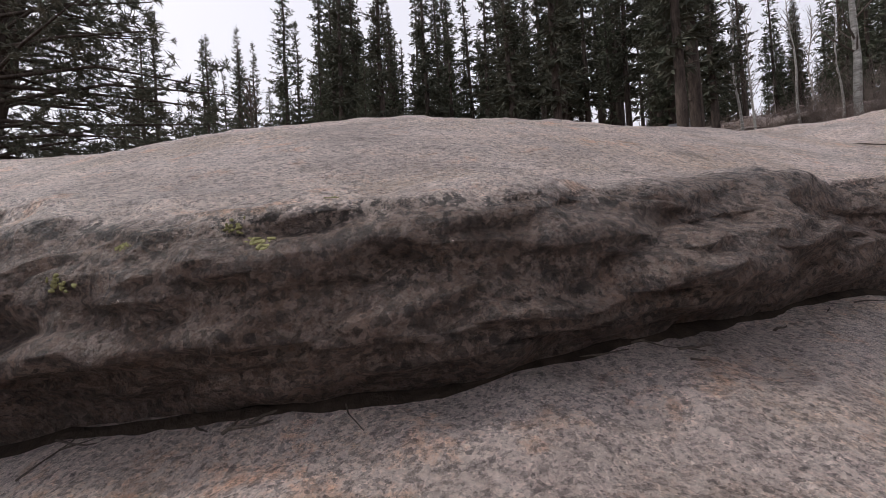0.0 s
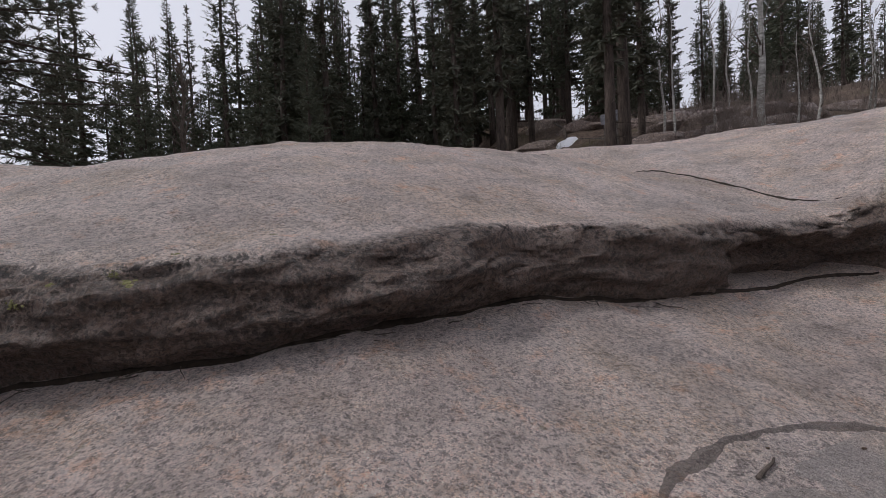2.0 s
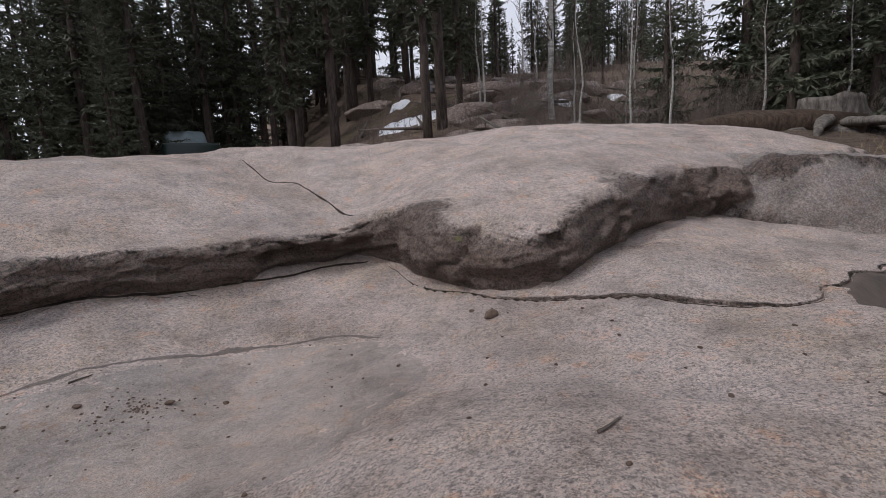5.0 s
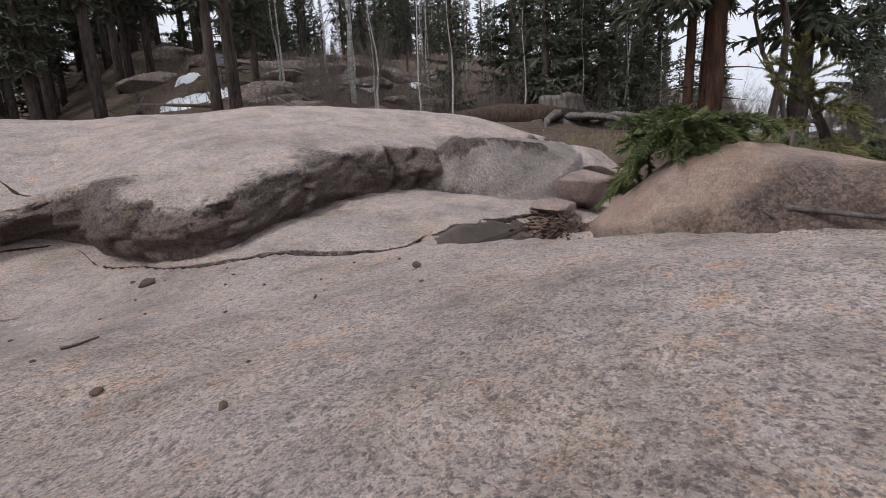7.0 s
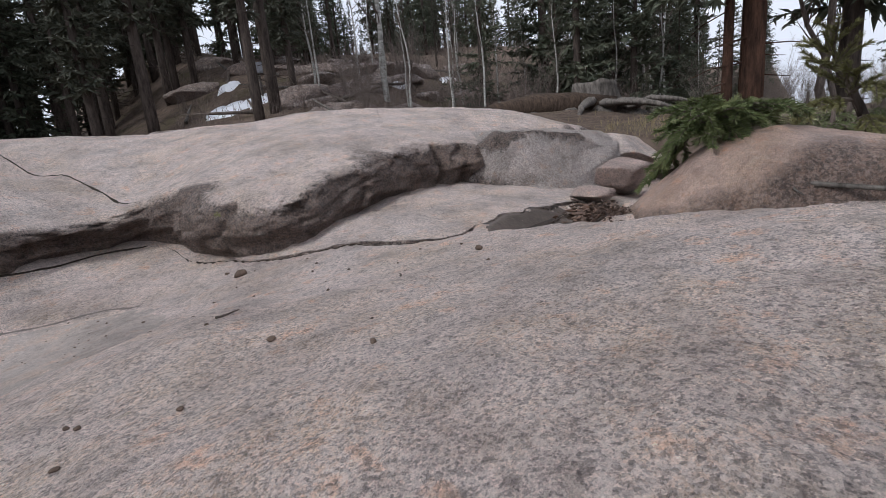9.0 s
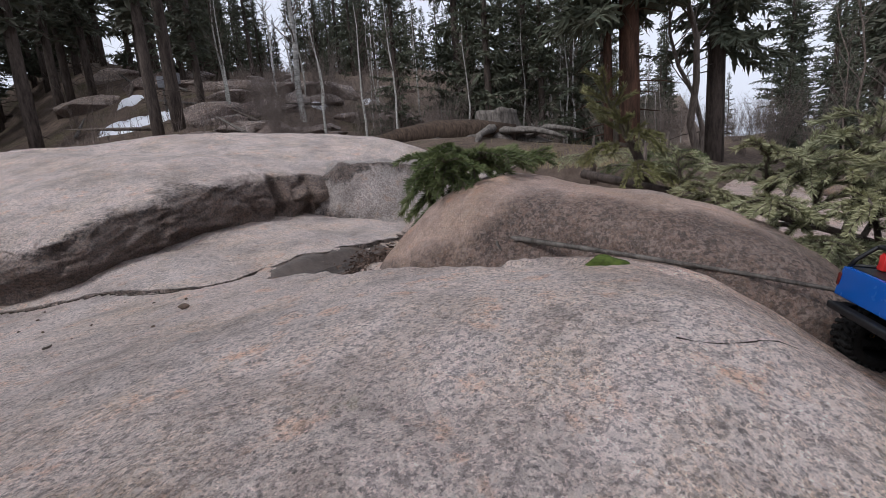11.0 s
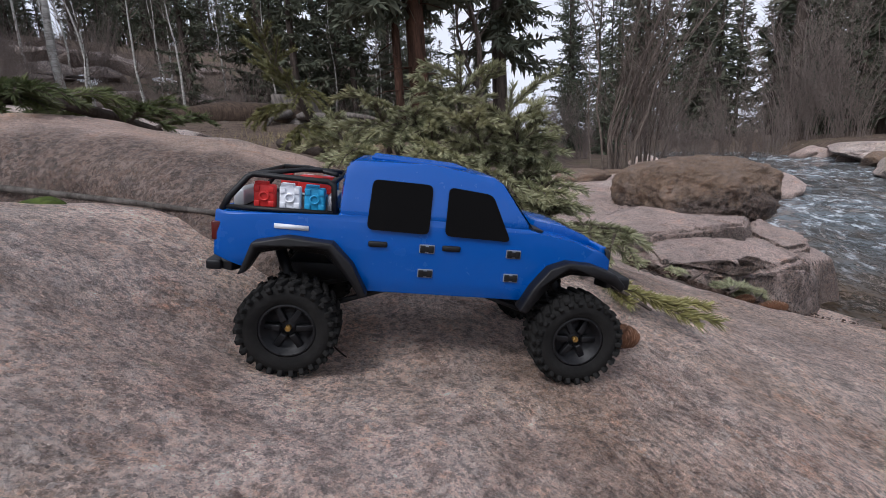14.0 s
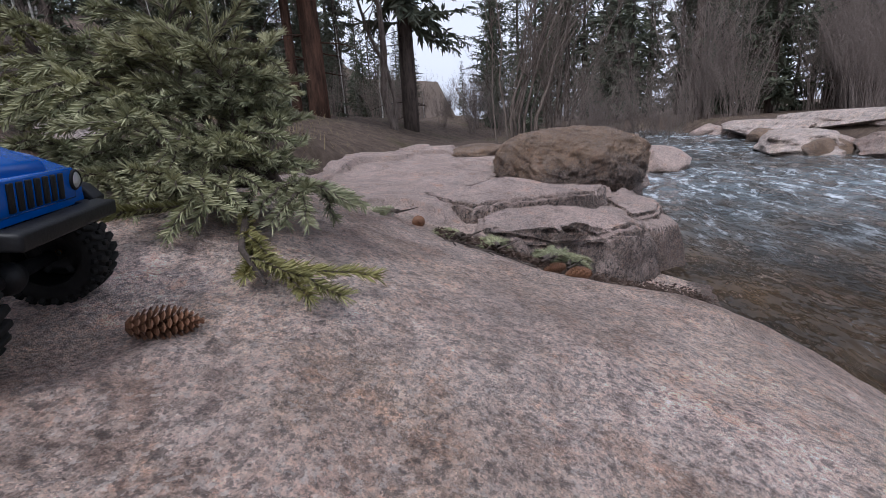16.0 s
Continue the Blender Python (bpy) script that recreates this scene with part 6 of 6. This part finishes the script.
# ---- cut spruce top and boughs ----
def needle_row(bm, rnd, pts, length, per_metre, flat=0.35, width=0.0013):
    """Needles all round a twig, leaning to its tip."""
    total = sum((b - a).length for a, b in zip(pts, pts[1:]))
    for a, b in zip(pts, pts[1:]):
        seg = b - a
        way = seg.normalized()
        side = way.cross(Vector((0, 0, 1)))
        side = side.normalized() if side.length > 0.01 else Vector((1, 0, 0))
        over = side.cross(way)
        for _ in range(max(1, int(seg.length * per_metre))):
            t = rnd.random()
            ang = rnd.uniform(0, math.tau)
            out = side * math.cos(ang) + over * math.sin(ang) * (1 - flat)
            d = (way * rnd.uniform(0.75, 1.25) + out + over * 0.15).normalized() * length * rnd.uniform(0.75, 1.1)
            p = a + seg * t
            w = d.cross(Vector((rnd.gauss(0, 1), rnd.gauss(0, 1), rnd.gauss(0, 1)))).normalized() * width
            bm.faces.new([bm.verts.new(v) for v in (p - w, p + w, p + d + w * 0.3, p + d - w * 0.3)])


def branch(wood, leaf, rnd, base, way, length, depth, droop, needle, per_metre, drop=0.0):
    """One limb with side twigs that fork again; its tip hangs."""
    way = way.normalized()
    pts = []
    for k in range(6):
        t = k / 5
        pts.append(base + way * length * t + Vector((0, 0, -droop * length * t * t)) + Vector((rnd.gauss(0, 1), rnd.gauss(0, 1), rnd.gauss(0, 0.6))) * 0.012 * length * k / 2)
    tube(wood, pts, [0.0018 + 0.0035 * (1 - k / 5) * depth for k in range(6)], 5, False)
    needle_row(leaf, rnd, pts[1 if depth > 1 else 0:], needle, per_metre)
    if depth > 0:
        n = int(3 + 5.0 * length / 0.4) if depth > 1 else min(3, int(length / 0.06))
        for k in range(n):
            t = 0.22 + 0.70 * k / n
            i = min(int(t * 5), 4)
            p = pts[i].lerp(pts[i + 1], t * 5 - i)
            axis = (pts[i + 1] - pts[i]).normalized()
            side = axis.cross(Vector((0, 0, 1)))
            side = (side.normalized() if side.length > 0.05 else Vector((1, 0, 0))) * (1 if k % 2 else -1)
            go = axis * 0.95 + side * rnd.uniform(0.55, 0.95) + Vector((0, 0, rnd.uniform(-0.3, 0.15)))
            reach = max(0.085, length * (0.52 - 0.26 * t) * rnd.uniform(0.8, 1.2))
            branch(wood, leaf, rnd, p, go, reach, depth - 1, 0.10 + 0.35 * rnd.random() if droop > 0.05 else droop, needle, per_metre)


def spruce_top(name, label, stem, limbs, leaf_mat, seed, needle=0.021, per_metre=2300, depth=2, thick=0.022):
    rnd = random.Random(seed)
    top = thing(name, label, "spruce bough")
    bm = bmesh.new()
    tube(bm, stem, [thick * (1 - 0.73 * k / (len(stem) - 1)) for k in range(len(stem))], 8)
    part("stem", bm, BARK, top)
    for base, way, length, droop in limbs:
        wood, leaf = bmesh.new(), bmesh.new()
        branch(wood, leaf, rnd, Vector(base), Vector(way), length, depth, droop, needle, per_metre)
        limb = part("limb", wood, TWIG, top)
        part("needle_spray", leaf, leaf_mat, limb, smooth=False)["kind"] = "stuff"
    return top


STEM = [(3.78, -1.25, 0.94), (3.62, -1.60, 0.88), (3.52, -1.92, 0.82), (3.46, -2.20, 0.74), (3.36, -2.48, 0.65)]
TIPS = [(3.38, -2.24, 1.08), (3.27, -2.00, 1.00), (3.38, -2.46, 0.82), (3.30, -2.12, 0.96), (3.32, -2.38, 0.99), (3.30, -2.40, 0.92), (3.18, -2.20, 0.86), (3.18, -2.02, 0.84), (3.12, -2.36, 0.78), (3.45, -2.42, 0.96),
        (3.52, -2.10, 1.03), (3.24, -2.46, 0.75), (3.18, -2.15, 0.72), (3.12, -2.28, 0.66), (3.28, -1.84, 0.86), (3.22, -1.74, 0.76), (3.50, -1.72, 1.0), (3.62, -2.30, 0.88), (3.25, -2.30, 0.92), (3.42, -2.38, 0.90), (3.08, -2.45, 0.68), (3.18, -2.62, 0.63), (3.04, -2.22, 0.70), (3.06, -2.06, 0.74), (3.5, -2.42, 0.80), (3.2, -2.42, 0.74)]
limbs = []
for k, tip in enumerate(TIPS):
    spots = along([Vector(p) for p in STEM], 0.04)
    root = min(spots, key=lambda p: (p - Vector(tip)).length + (0.15 if p.z > tip[2] else 0.0))
    limbs.append((root, Vector(tip) + Vector((0, 0, 0.09)) - root, (Vector(tip) - root).length * 1.22, 0.16))
spruce_top("fallen_spruce_top", "broken grey green spruce top lying over the rocks", STEM, limbs, FRESH, 5)
spruce_top("spruce_leader", "upright yellow green leader of the broken spruce", [(3.66, -1.60, 0.84), (3.63, -1.54, 1.02), (3.58, -1.49, 1.15), (3.52, -1.44, 1.29)], [
    ((3.63, -1.54, 1.0), (-0.12, 0.10, 0.30), 0.34, 0.02), ((3.60, -1.51, 1.08), (-0.4, -0.5, 0.3), 0.17, 0.4), ((3.61, -1.52, 1.05), (-0.3, 0.5, 0.2), 0.16, 0.4), ((3.63, -1.54, 0.98), (-0.5, -0.2, 0.1), 0.22, 0.4), ((3.63, -1.54, 0.95), (-0.2, -0.7, 0.1), 0.22, 0.4)], YELLOWED_GREEN, 9)
# tip and the sprig after it are shifted along the camera's sight lines to fit its view
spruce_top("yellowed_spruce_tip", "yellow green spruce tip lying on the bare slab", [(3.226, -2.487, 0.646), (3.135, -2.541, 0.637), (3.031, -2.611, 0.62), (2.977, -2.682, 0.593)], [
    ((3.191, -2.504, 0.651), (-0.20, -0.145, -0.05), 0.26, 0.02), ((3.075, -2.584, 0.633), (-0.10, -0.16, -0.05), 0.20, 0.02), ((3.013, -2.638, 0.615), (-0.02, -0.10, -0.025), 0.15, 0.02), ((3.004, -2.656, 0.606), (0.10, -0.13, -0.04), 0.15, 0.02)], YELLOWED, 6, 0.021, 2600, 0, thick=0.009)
spruce_top("spruce_sprig", "yellow green spruce finger lying on the slab", [(3.226, -2.478, 0.651), (3.102, -2.46, 0.668), (2.924, -2.442, 0.677)], [
    ((3.191, -2.478, 0.66), (-0.35, 0.04, 0.03), 0.34, 0.0), ((3.031, -2.46, 0.677), (-0.17, 0.02, 0.0), 0.17, 0.0)], YELLOWED_GREEN, 16, 0.020, 2600, 0, thick=0.007)
# bough drawn nearer along the sight lines, placed to fit the camera's view
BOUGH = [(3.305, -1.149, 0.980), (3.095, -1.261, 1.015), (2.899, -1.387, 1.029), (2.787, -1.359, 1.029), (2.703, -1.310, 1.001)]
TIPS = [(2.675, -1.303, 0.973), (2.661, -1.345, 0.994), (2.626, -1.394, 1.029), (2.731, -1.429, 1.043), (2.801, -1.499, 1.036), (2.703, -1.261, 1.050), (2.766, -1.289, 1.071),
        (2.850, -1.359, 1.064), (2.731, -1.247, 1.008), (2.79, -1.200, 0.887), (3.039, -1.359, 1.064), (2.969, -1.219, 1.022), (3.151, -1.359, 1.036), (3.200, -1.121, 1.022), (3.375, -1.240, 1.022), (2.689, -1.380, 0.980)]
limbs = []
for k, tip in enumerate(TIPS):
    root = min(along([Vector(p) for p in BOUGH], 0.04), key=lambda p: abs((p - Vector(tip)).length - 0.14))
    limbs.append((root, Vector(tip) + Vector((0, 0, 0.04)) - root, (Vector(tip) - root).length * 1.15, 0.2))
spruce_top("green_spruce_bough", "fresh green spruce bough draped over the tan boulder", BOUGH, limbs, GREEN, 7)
for k, (x, y, z) in enumerate(((4.45, -1.0, 1.0), (4.7, -1.35, 0.98), (5.0, -1.1, 1.02), (4.3, -1.35, 0.93))):
    spruce_top("spruce_sapling", "low green spruce seedling among grass on the bank", [(x, y, z - 0.15), (x, y, z), (x + 0.02, y, z + 0.14)], [
        ((x, y, z), (math.cos(a), math.sin(a), 0.45), 0.24, 0.35) for a in (0.4 + k, 1.9 + k, 3.3 + k, 4.8 + k)], GREEN if k % 2 else FRESH, 20 + k, per_metre=900)


# ---- small things on the rock ----
def cone_of(at, length, seed, open_end=False):
    """A spruce cone: overlapping scales in spirals round an axis."""
    ob = thing("spruce_cone", "brown open spruce cone lying on the rock", "cone", at, "spruce cones")
    rnd = random.Random(seed)
    bm = bmesh.new()
    rows = 13
    for i in range(rows):
        t = i / (rows - 1)
        r = length * 0.21 * math.sin(math.pi * (0.16 + 0.80 * t)) ** 0.8
        for k in range(9):
            a = (k + 0.5 * (i % 2)) * math.tau / 9 + i * 0.12
            x = length * (t - 0.5)
            c, s = math.cos(a), math.sin(a)
            tip = Vector((x + length * 0.085, c * r * 1.45, s * r * 1.45))
            root = Vector((x - length * 0.03, c * r * 0.5, s * r * 0.5))
            side = Vector((0, -s, c)) * r * 0.42
            v = [bm.verts.new(p) for p in (root - side * 0.6, root + side * 0.6, tip - Vector((length * 0.03, 0, 0)) + side, tip, tip - Vector((length * 0.03, 0, 0)) - side)]
            bm.faces.new(v)
    bmesh.ops.solidify(bm, geom=bm.faces[:], thickness=length * 0.014)
    part("scale_whorl", bm, CONE, ob, smooth=False)["kind"] = "stuff"
    bm = bmesh.new()
    tube(bm, [(-length * 0.5, 0, 0), (0, 0, 0), (length * 0.45, 0, 0)], [length * 0.05, length * 0.12, length * 0.03], 8)
    part("core", bm, CONE, ob)
    return ob


for k, (x, y, l, a) in enumerate(((2.87, -2.64, 0.062, -40), (3.87, -3.08, 0.075, 70), (3.92, -3.01, 0.065, 100), (3.95, -2.56, 0.07, 20), (3.28, -2.2, 0.07, 80))):
    cone_of(pose(x, y, max(lower(x, y), bank_z(x, y)) + l * 0.20, 0, 12, a), l, k)
for k, (x, y) in enumerate(((3.93, -2.97), (3.97, -3.05), (3.86, -2.84), (3.80, -2.74), (3.9, -2.5))):
    z = max(lower(x, y), bank_z(x, y)) + 0.025
    spruce_top("spruce_sprig", "small broken blue green spruce sprig on the rock", [(x, y, z), (x + 0.05, y - 0.03, z), (x + 0.10, y - 0.05, z)], [((x + 0.02, y, z), (0.9, -0.5 + 0.4 * k, 0.05), 0.15, 0.1)], FRESH, 40 + k, thick=0.004)

rnd = random.Random(31)
PEBBLES = [(1.72, -0.12, 0.022), (2.10, -1.01, 0.012), (1.57, -1.34, 0.006), (1.49, -1.16, 0.007), (1.70, -0.03, 0.008), (0.649, -0.039, 0.008), (0.53, -0.08, 0.005), (0.836, -0.04, 0.010), (0.963, -0.057, 0.008)]
for k in range(130):
    a, r = rnd.uniform(0, math.tau), abs(rnd.gauss(0, 0.065))
    PEBBLES.append((0.775 + math.cos(a) * r * 1.2, -0.07 + math.sin(a) * r * 1.1, rnd.uniform(0.001, 0.0036)))
for k in range(60):
    PEBBLES.append((rnd.uniform(0.4, 1.3), rnd.uniform(-0.35, 0.15), rnd.uniform(0.0012, 0.0035)))
for k in range(40):
    PEBBLES.append((rnd.uniform(1.0, 2.2), rnd.uniform(-1.3, 0.2), rnd.uniform(0.002, 0.005)))
for k, (x, y, s) in enumerate(PEBBLES):
    bm = bmesh.new()
    rock(bm, (s * 1.3, s, s * 0.7), 300 + k, detail=2)
    solid("pebble", bm, PEBBLE, "small brown pebble lying on the granite", "pebble", pose(x, y, lower_z(x, y) + s * 0.35 + (0.0015 if x < 1.4 and y > -0.5 else 0), 0, 0, rnd.uniform(0, 180)), "pebbles on the slab")


def stick(points, radius, label="dry twig lying on the granite", mat=None, group="twigs"):
    bm = bmesh.new()
    tube(bm, points, [radius * (1 - 0.6 * k / (len(points) - 1)) for k in range(len(points))], 6)
    return solid("twig", bm, mat or TWIG, label, "twig", group=group)


def lying(x, y, a, l, radius, **kw):
    pts = []
    for k in range(5):
        t = k / 4 - 0.5
        u, v = x + math.cos(a) * l * t + 0.06 * l * math.sin(5 * t + a), y + math.sin(a) * l * t
        pts.append((u, v, max(lower_z(u, v), bank_z(u, v) if u > 3.9 and v < -2.4 else -1) + radius * 0.9))
    return stick(pts, radius, **kw)


lying(1.5, -0.86, 0.3, 0.05, 0.003)
lying(0.62, 0.10, 0.6, 0.05, 0.003)
lying(1.85, -1.0, 1.1, 0.03, 0.003)
rnd = random.Random(9)
for k in range(60):
    s = rnd.random()
    p = along(FOOT[2:11], 0.05)
    q = p[int(s * (len(p) - 1))]
    lying(q.x + rnd.gauss(0, 0.02), q.y - 0.005 + rnd.gauss(0, 0.012), rnd.gauss(0.3, 0.7), rnd.uniform(0.015, 0.06), rnd.uniform(0.0007, 0.0018), label="dry twig packed under the ledge")
for k in range(110):
    s = rnd.random()
    x, y = 2.58 + 0.66 * s + rnd.gauss(0, 0.05), -1.06 + 0.40 * s + rnd.gauss(0, 0.06)
    lying(x, y, rnd.uniform(0, math.pi), rnd.uniform(0.03, 0.14), rnd.uniform(0.002, 0.006), label="wet brown twig in the muddy hollow", mat=LEAF if k % 2 else BARK)
for k in range(130):
    t = rnd.random()
    x, y = 3.82 + 0.60 * t + rnd.gauss(0, 0.04), -2.66 - 0.95 * t + rnd.gauss(0, 0.03)
    lying(x, y, rnd.uniform(0, math.pi), rnd.uniform(0.03, 0.12), rnd.uniform(0.0015, 0.004), label="dark drift twig along the bank", mat=TWIG if k % 2 else BARK)
# the long stick leaning on the tan boulder
stick([(2.61, -1.42, 0.868), (2.622, -1.50, 0.860), (2.645, -1.62, 0.846), (2.66, -1.75, 0.832), (2.69, -1.90, 0.812), (2.72, -2.05, 0.79), (2.735, -2.298, 0.758)], 0.0085, "pale dead stick leaning on the tan boulder", GREY_WOOD)
stick([(2.634, -1.56, 0.850), (2.612, -1.575, 0.838), (2.60, -1.595, 0.826)], 0.0045, "short side stub of the pale stick", GREY_WOOD)


def pad(name, cx, cy, a, b, surface, lift, mat, label, category, seed, turn=0.0, wander=0.35):
    """A thin uneven patch lying on the rock."""
    bm = bmesh.new()
    rows = []
    for i in range(19):
        ring = []
        for j in range(64):
            t = j * math.tau / 64
            w = (i / 18) * (1 + wander * noise.fractal(Vector((math.cos(t) * 1.5, math.sin(t) * 1.5, seed)), 1.0, 2.0, 3))
            u, v = math.cos(t) * a * w, math.sin(t) * b * w
            x, y = cx + u * math.cos(turn) - v * math.sin(turn), cy + u * math.sin(turn) + v * math.cos(turn)
            ring.append(bm.verts.new((x, y, surface(x, y) + (lift * (1 - (i / 18) ** 6) if i < 18 else -0.004))))
        rows.append(ring)
    for p, q in zip(rows, rows[1:]):
        for j in range(64):
            bm.faces.new((p[j], q[j], q[(j + 1) % 64], p[(j + 1) % 64]))
    return solid(name, bm, mat, label, category, kind="structure")


pad("silt_patch", 0.92, -0.20, 0.58, 0.40, lower_z, 0.0022, SILT, "thin grey dried silt in a shallow basin of the slab", "silt", 3.3, 0.05, 0.14)
pad("mud_patch", 2.80, -0.80, 0.48, 0.24, lower_z, 0.003, MUD, "dark wet mud in the hollow between the rocks", "mud", 5.1, 0.16, 0.25)
bm = bmesh.new()
pond = [bm.verts.new((2.76 + 0.46 * math.cos(k * math.tau / 48), -0.78 + 0.25 * math.sin(k * math.tau / 48) + 0.05 * math.cos(k * math.tau / 48), 0.668)) for k in range(48)]
bm.faces.new(pond)
solid("puddle", bm, PUDDLE, "shallow dark rainwater puddle below the granite step", "water", kind="structure")
rnd = random.Random(44)
for k in range(70):
    t = rnd.random()
    x, y = 2.60 + 0.62 * t + rnd.gauss(0, 0.045), -1.02 + 0.40 * t + rnd.gauss(0, 0.05)
    if k < 9:
        x, y = 2.43 + rnd.gauss(0, 0.035), -0.80 + rnd.gauss(0, 0.018)
    l, w = rnd.uniform(0.018, 0.055), rnd.uniform(0.008, 0.018)
    bm = bmesh.new()
    rock(bm, (l, w, 0.004 + 0.003 * rnd.random()), 700 + k, rough=0.5, cuts=7, detail=2)
    solid("bark_flake", bm, FLAKE if k % 3 else LEAF, "wet brown bark flake in the muddy hollow", "bark flake", pose(x, y, max(lower_z(x, y), 0.668 if k > 8 else 0.0) + 0.010 + 0.022 * rnd.random(), rnd.uniform(-28, 28), rnd.uniform(-28, 28), rnd.uniform(0, 180)), "bark flakes in the hollow", smooth="edges")
pad("moss_patch", 2.60, -1.78, 0.035, 0.10, lower_z, 0.012, MOSS, "bright green moss at the foot of the boulder", "moss", 7.7, 0.15)
rnd = random.Random(2)
for k, (x, h, s) in enumerate(((-0.224, 0.485, 0.008), (-0.263, 0.42, 0.008), (-0.145, 0.49, 0.006), (-0.125, 0.44, 0.010), (-0.093, 0.55, 0.006), (0.03, 0.64, 0.005), (1.76, 0.62, 0.012))):
    best = min(shelf.data.vertices, key=lambda v: abs(v.co.x - x) * 2 + abs(v.co.z - (lower(x, foot_y(x)) + h * 0.30)) + (1 if v.co.y > foot_y(x) + 0.12 else 0))
    q = best.normal.to_track_quat("Z", "Y").to_matrix().to_4x4()
    bm = bmesh.new()
    for _ in range(22):
        u, v = rnd.gauss(0, s * 0.55), rnd.gauss(0, s * 0.45)
        rock(bm, (s * rnd.uniform(0.12, 0.34), s * rnd.uniform(0.12, 0.3), 0.0011), 400 + k * 17 + _, detail=2, rough=1.2, at=(u, v, 0.0))
    solid("lichen_spot", bm, LICHEN, "yellow lichen spot on the dark ledge", "lichen", Matrix.Translation(best.co) @ q, kind="stuff")

# dry grass and litter by the stump and along the bank
bm = bmesh.new()
for k in range(2600):
    if k % 2:
        x, y = 4.6 + rnd.gauss(0, 0.6), -0.7 + rnd.gauss(0, 0.45)
    else:
        x, y = 5.6 + rnd.gauss(0, 1.3), 0.1 + rnd.gauss(0, 0.6)
    z = land(x, y)
    d = Vector((rnd.gauss(0, 0.5), rnd.gauss(0, 0.5), 0.8)).normalized() * rnd.uniform(0.05, 0.16)
    w = Vector((d.y, -d.x, 0)).normalized() * 0.0022
    p = Vector((x, y, z - 0.01))
    bm.faces.new([bm.verts.new(v) for v in (p - w, p + w, p + d)])
solid("dry_grass", bm, STRAW, "dry yellow grass tufts on the bench", "grass", kind="stuff", smooth=False)
bm = bmesh.new()
for k in range(12000):
    if k % 3 == 0:
        s = rnd.random()
        u = rnd.gauss(0, 0.07)
        x, y = 2.56 + 0.70 * s + rnd.gauss(0, 0.04), -1.08 + 0.42 * s + u
        z = lower_z(x, y) + rnd.uniform(0.003, 0.012 + 0.05 * math.exp(-((u / 0.06) ** 2)))
    elif k % 3 == 1:
        t = rnd.random()
        u = rnd.gauss(0, 0.030 + 0.02 * t)
        x, y = 3.84 + 0.60 * t + 0.8 * u + 0.04 * math.sin(9 * t), -2.66 - 0.95 * t + 0.5 * u
        z = max(lower_z(x, y), bank_z(x, y)) + rnd.uniform(0.003, 0.03)
    else:
        x, y = rnd.uniform(4.4, 8.0), rnd.uniform(-1.6, 2.2)
        z = land(x, y) + rnd.uniform(0.003, 0.02)
    d = Vector((rnd.gauss(0, 1), rnd.gauss(0, 1), rnd.gauss(0, 0.4))).normalized() * rnd.uniform(0.003, 0.011)
    w = d.cross(Vector((rnd.gauss(0, 1), rnd.gauss(0, 1), rnd.gauss(0, 1)))).normalized() * rnd.uniform(0.0015, 0.005)
    p = Vector((x, y, z))
    bm.faces.new([bm.verts.new(v) for v in (p - d, p + w, p + d, p - w)])
solid("leaf_litter", bm, LEAF, "brown leaf and bark litter in the hollows", "litter", kind="stuff", smooth=False)

# a dark car parked far behind the rocks, and two notice boards
CAR_PAINT = plain("dark green car paint", (0.03, 0.045, 0.04), 0.3, 0, 0.15, 20, 0)
# pale base tone paints the sky's reflection into the car's glass
CAR_GLASS = plain("car window glass with painted sky", (0.26, 0.32, 0.34), 0.15, 0, 0.3, 3, 0)
car = thing("parked_car", "dark parked car half hidden behind the rocks", "car")
car.matrix_basis = pose(-1.15, 17.6, land(-1.15, 17.6), 0, 0, 14)
bm = bmesh.new()
box(bm, (1.7, 4.0, 0.75), (0, 0, 0.7), 0.12)
part("car_body", bm, CAR_PAINT, car)
bm = bmesh.new()
box(bm, (1.45, 2.0, 0.6), (0, 0.1, 1.3), 0.14, None, 0.84)
part("car_cabin", bm, CAR_GLASS, car, "glass cabin in the pale tone of reflected sky")
for x0 in (-0.8, 0.8):
    for y0 in (-1.3, 1.3):
        bm = bmesh.new()
        lathe(bm, [(0.0, -0.1), (0.33, -0.1), (0.33, 0.1), (0.0, 0.1)], 20)
        w = part("car_wheel", bm, RUBBER, car)
        w.matrix_basis = pose(x0, y0, 0.33, 0, 0, 90)
BOARD = plain("weathered grey board", (0.24, 0.24, 0.26), 0.6, 0, 0.3, 20, 0)
for deg, r in ((17.6, 14.0), (18.9, 14.0)):
    x, y = 1.77 + r * math.sin(radians(deg)), -2.18 + r * math.cos(radians(deg))
    board = thing("notice_board", "small pale notice board on a post in the wood", "sign", at_land(x, y, 0, -18), "notice boards")
    bm = bmesh.new()
    box(bm, (0.22, 0.02, 0.28), (0, 0, 0.85), 0.004)
    part("panel", bm, BOARD, board)
    bm = bmesh.new()
    tube(bm, [(0, 0.03, -0.2), (0, 0.03, 0.95)], [0.03, 0.03], 6)
    part("post", bm, GREY_WOOD, board)
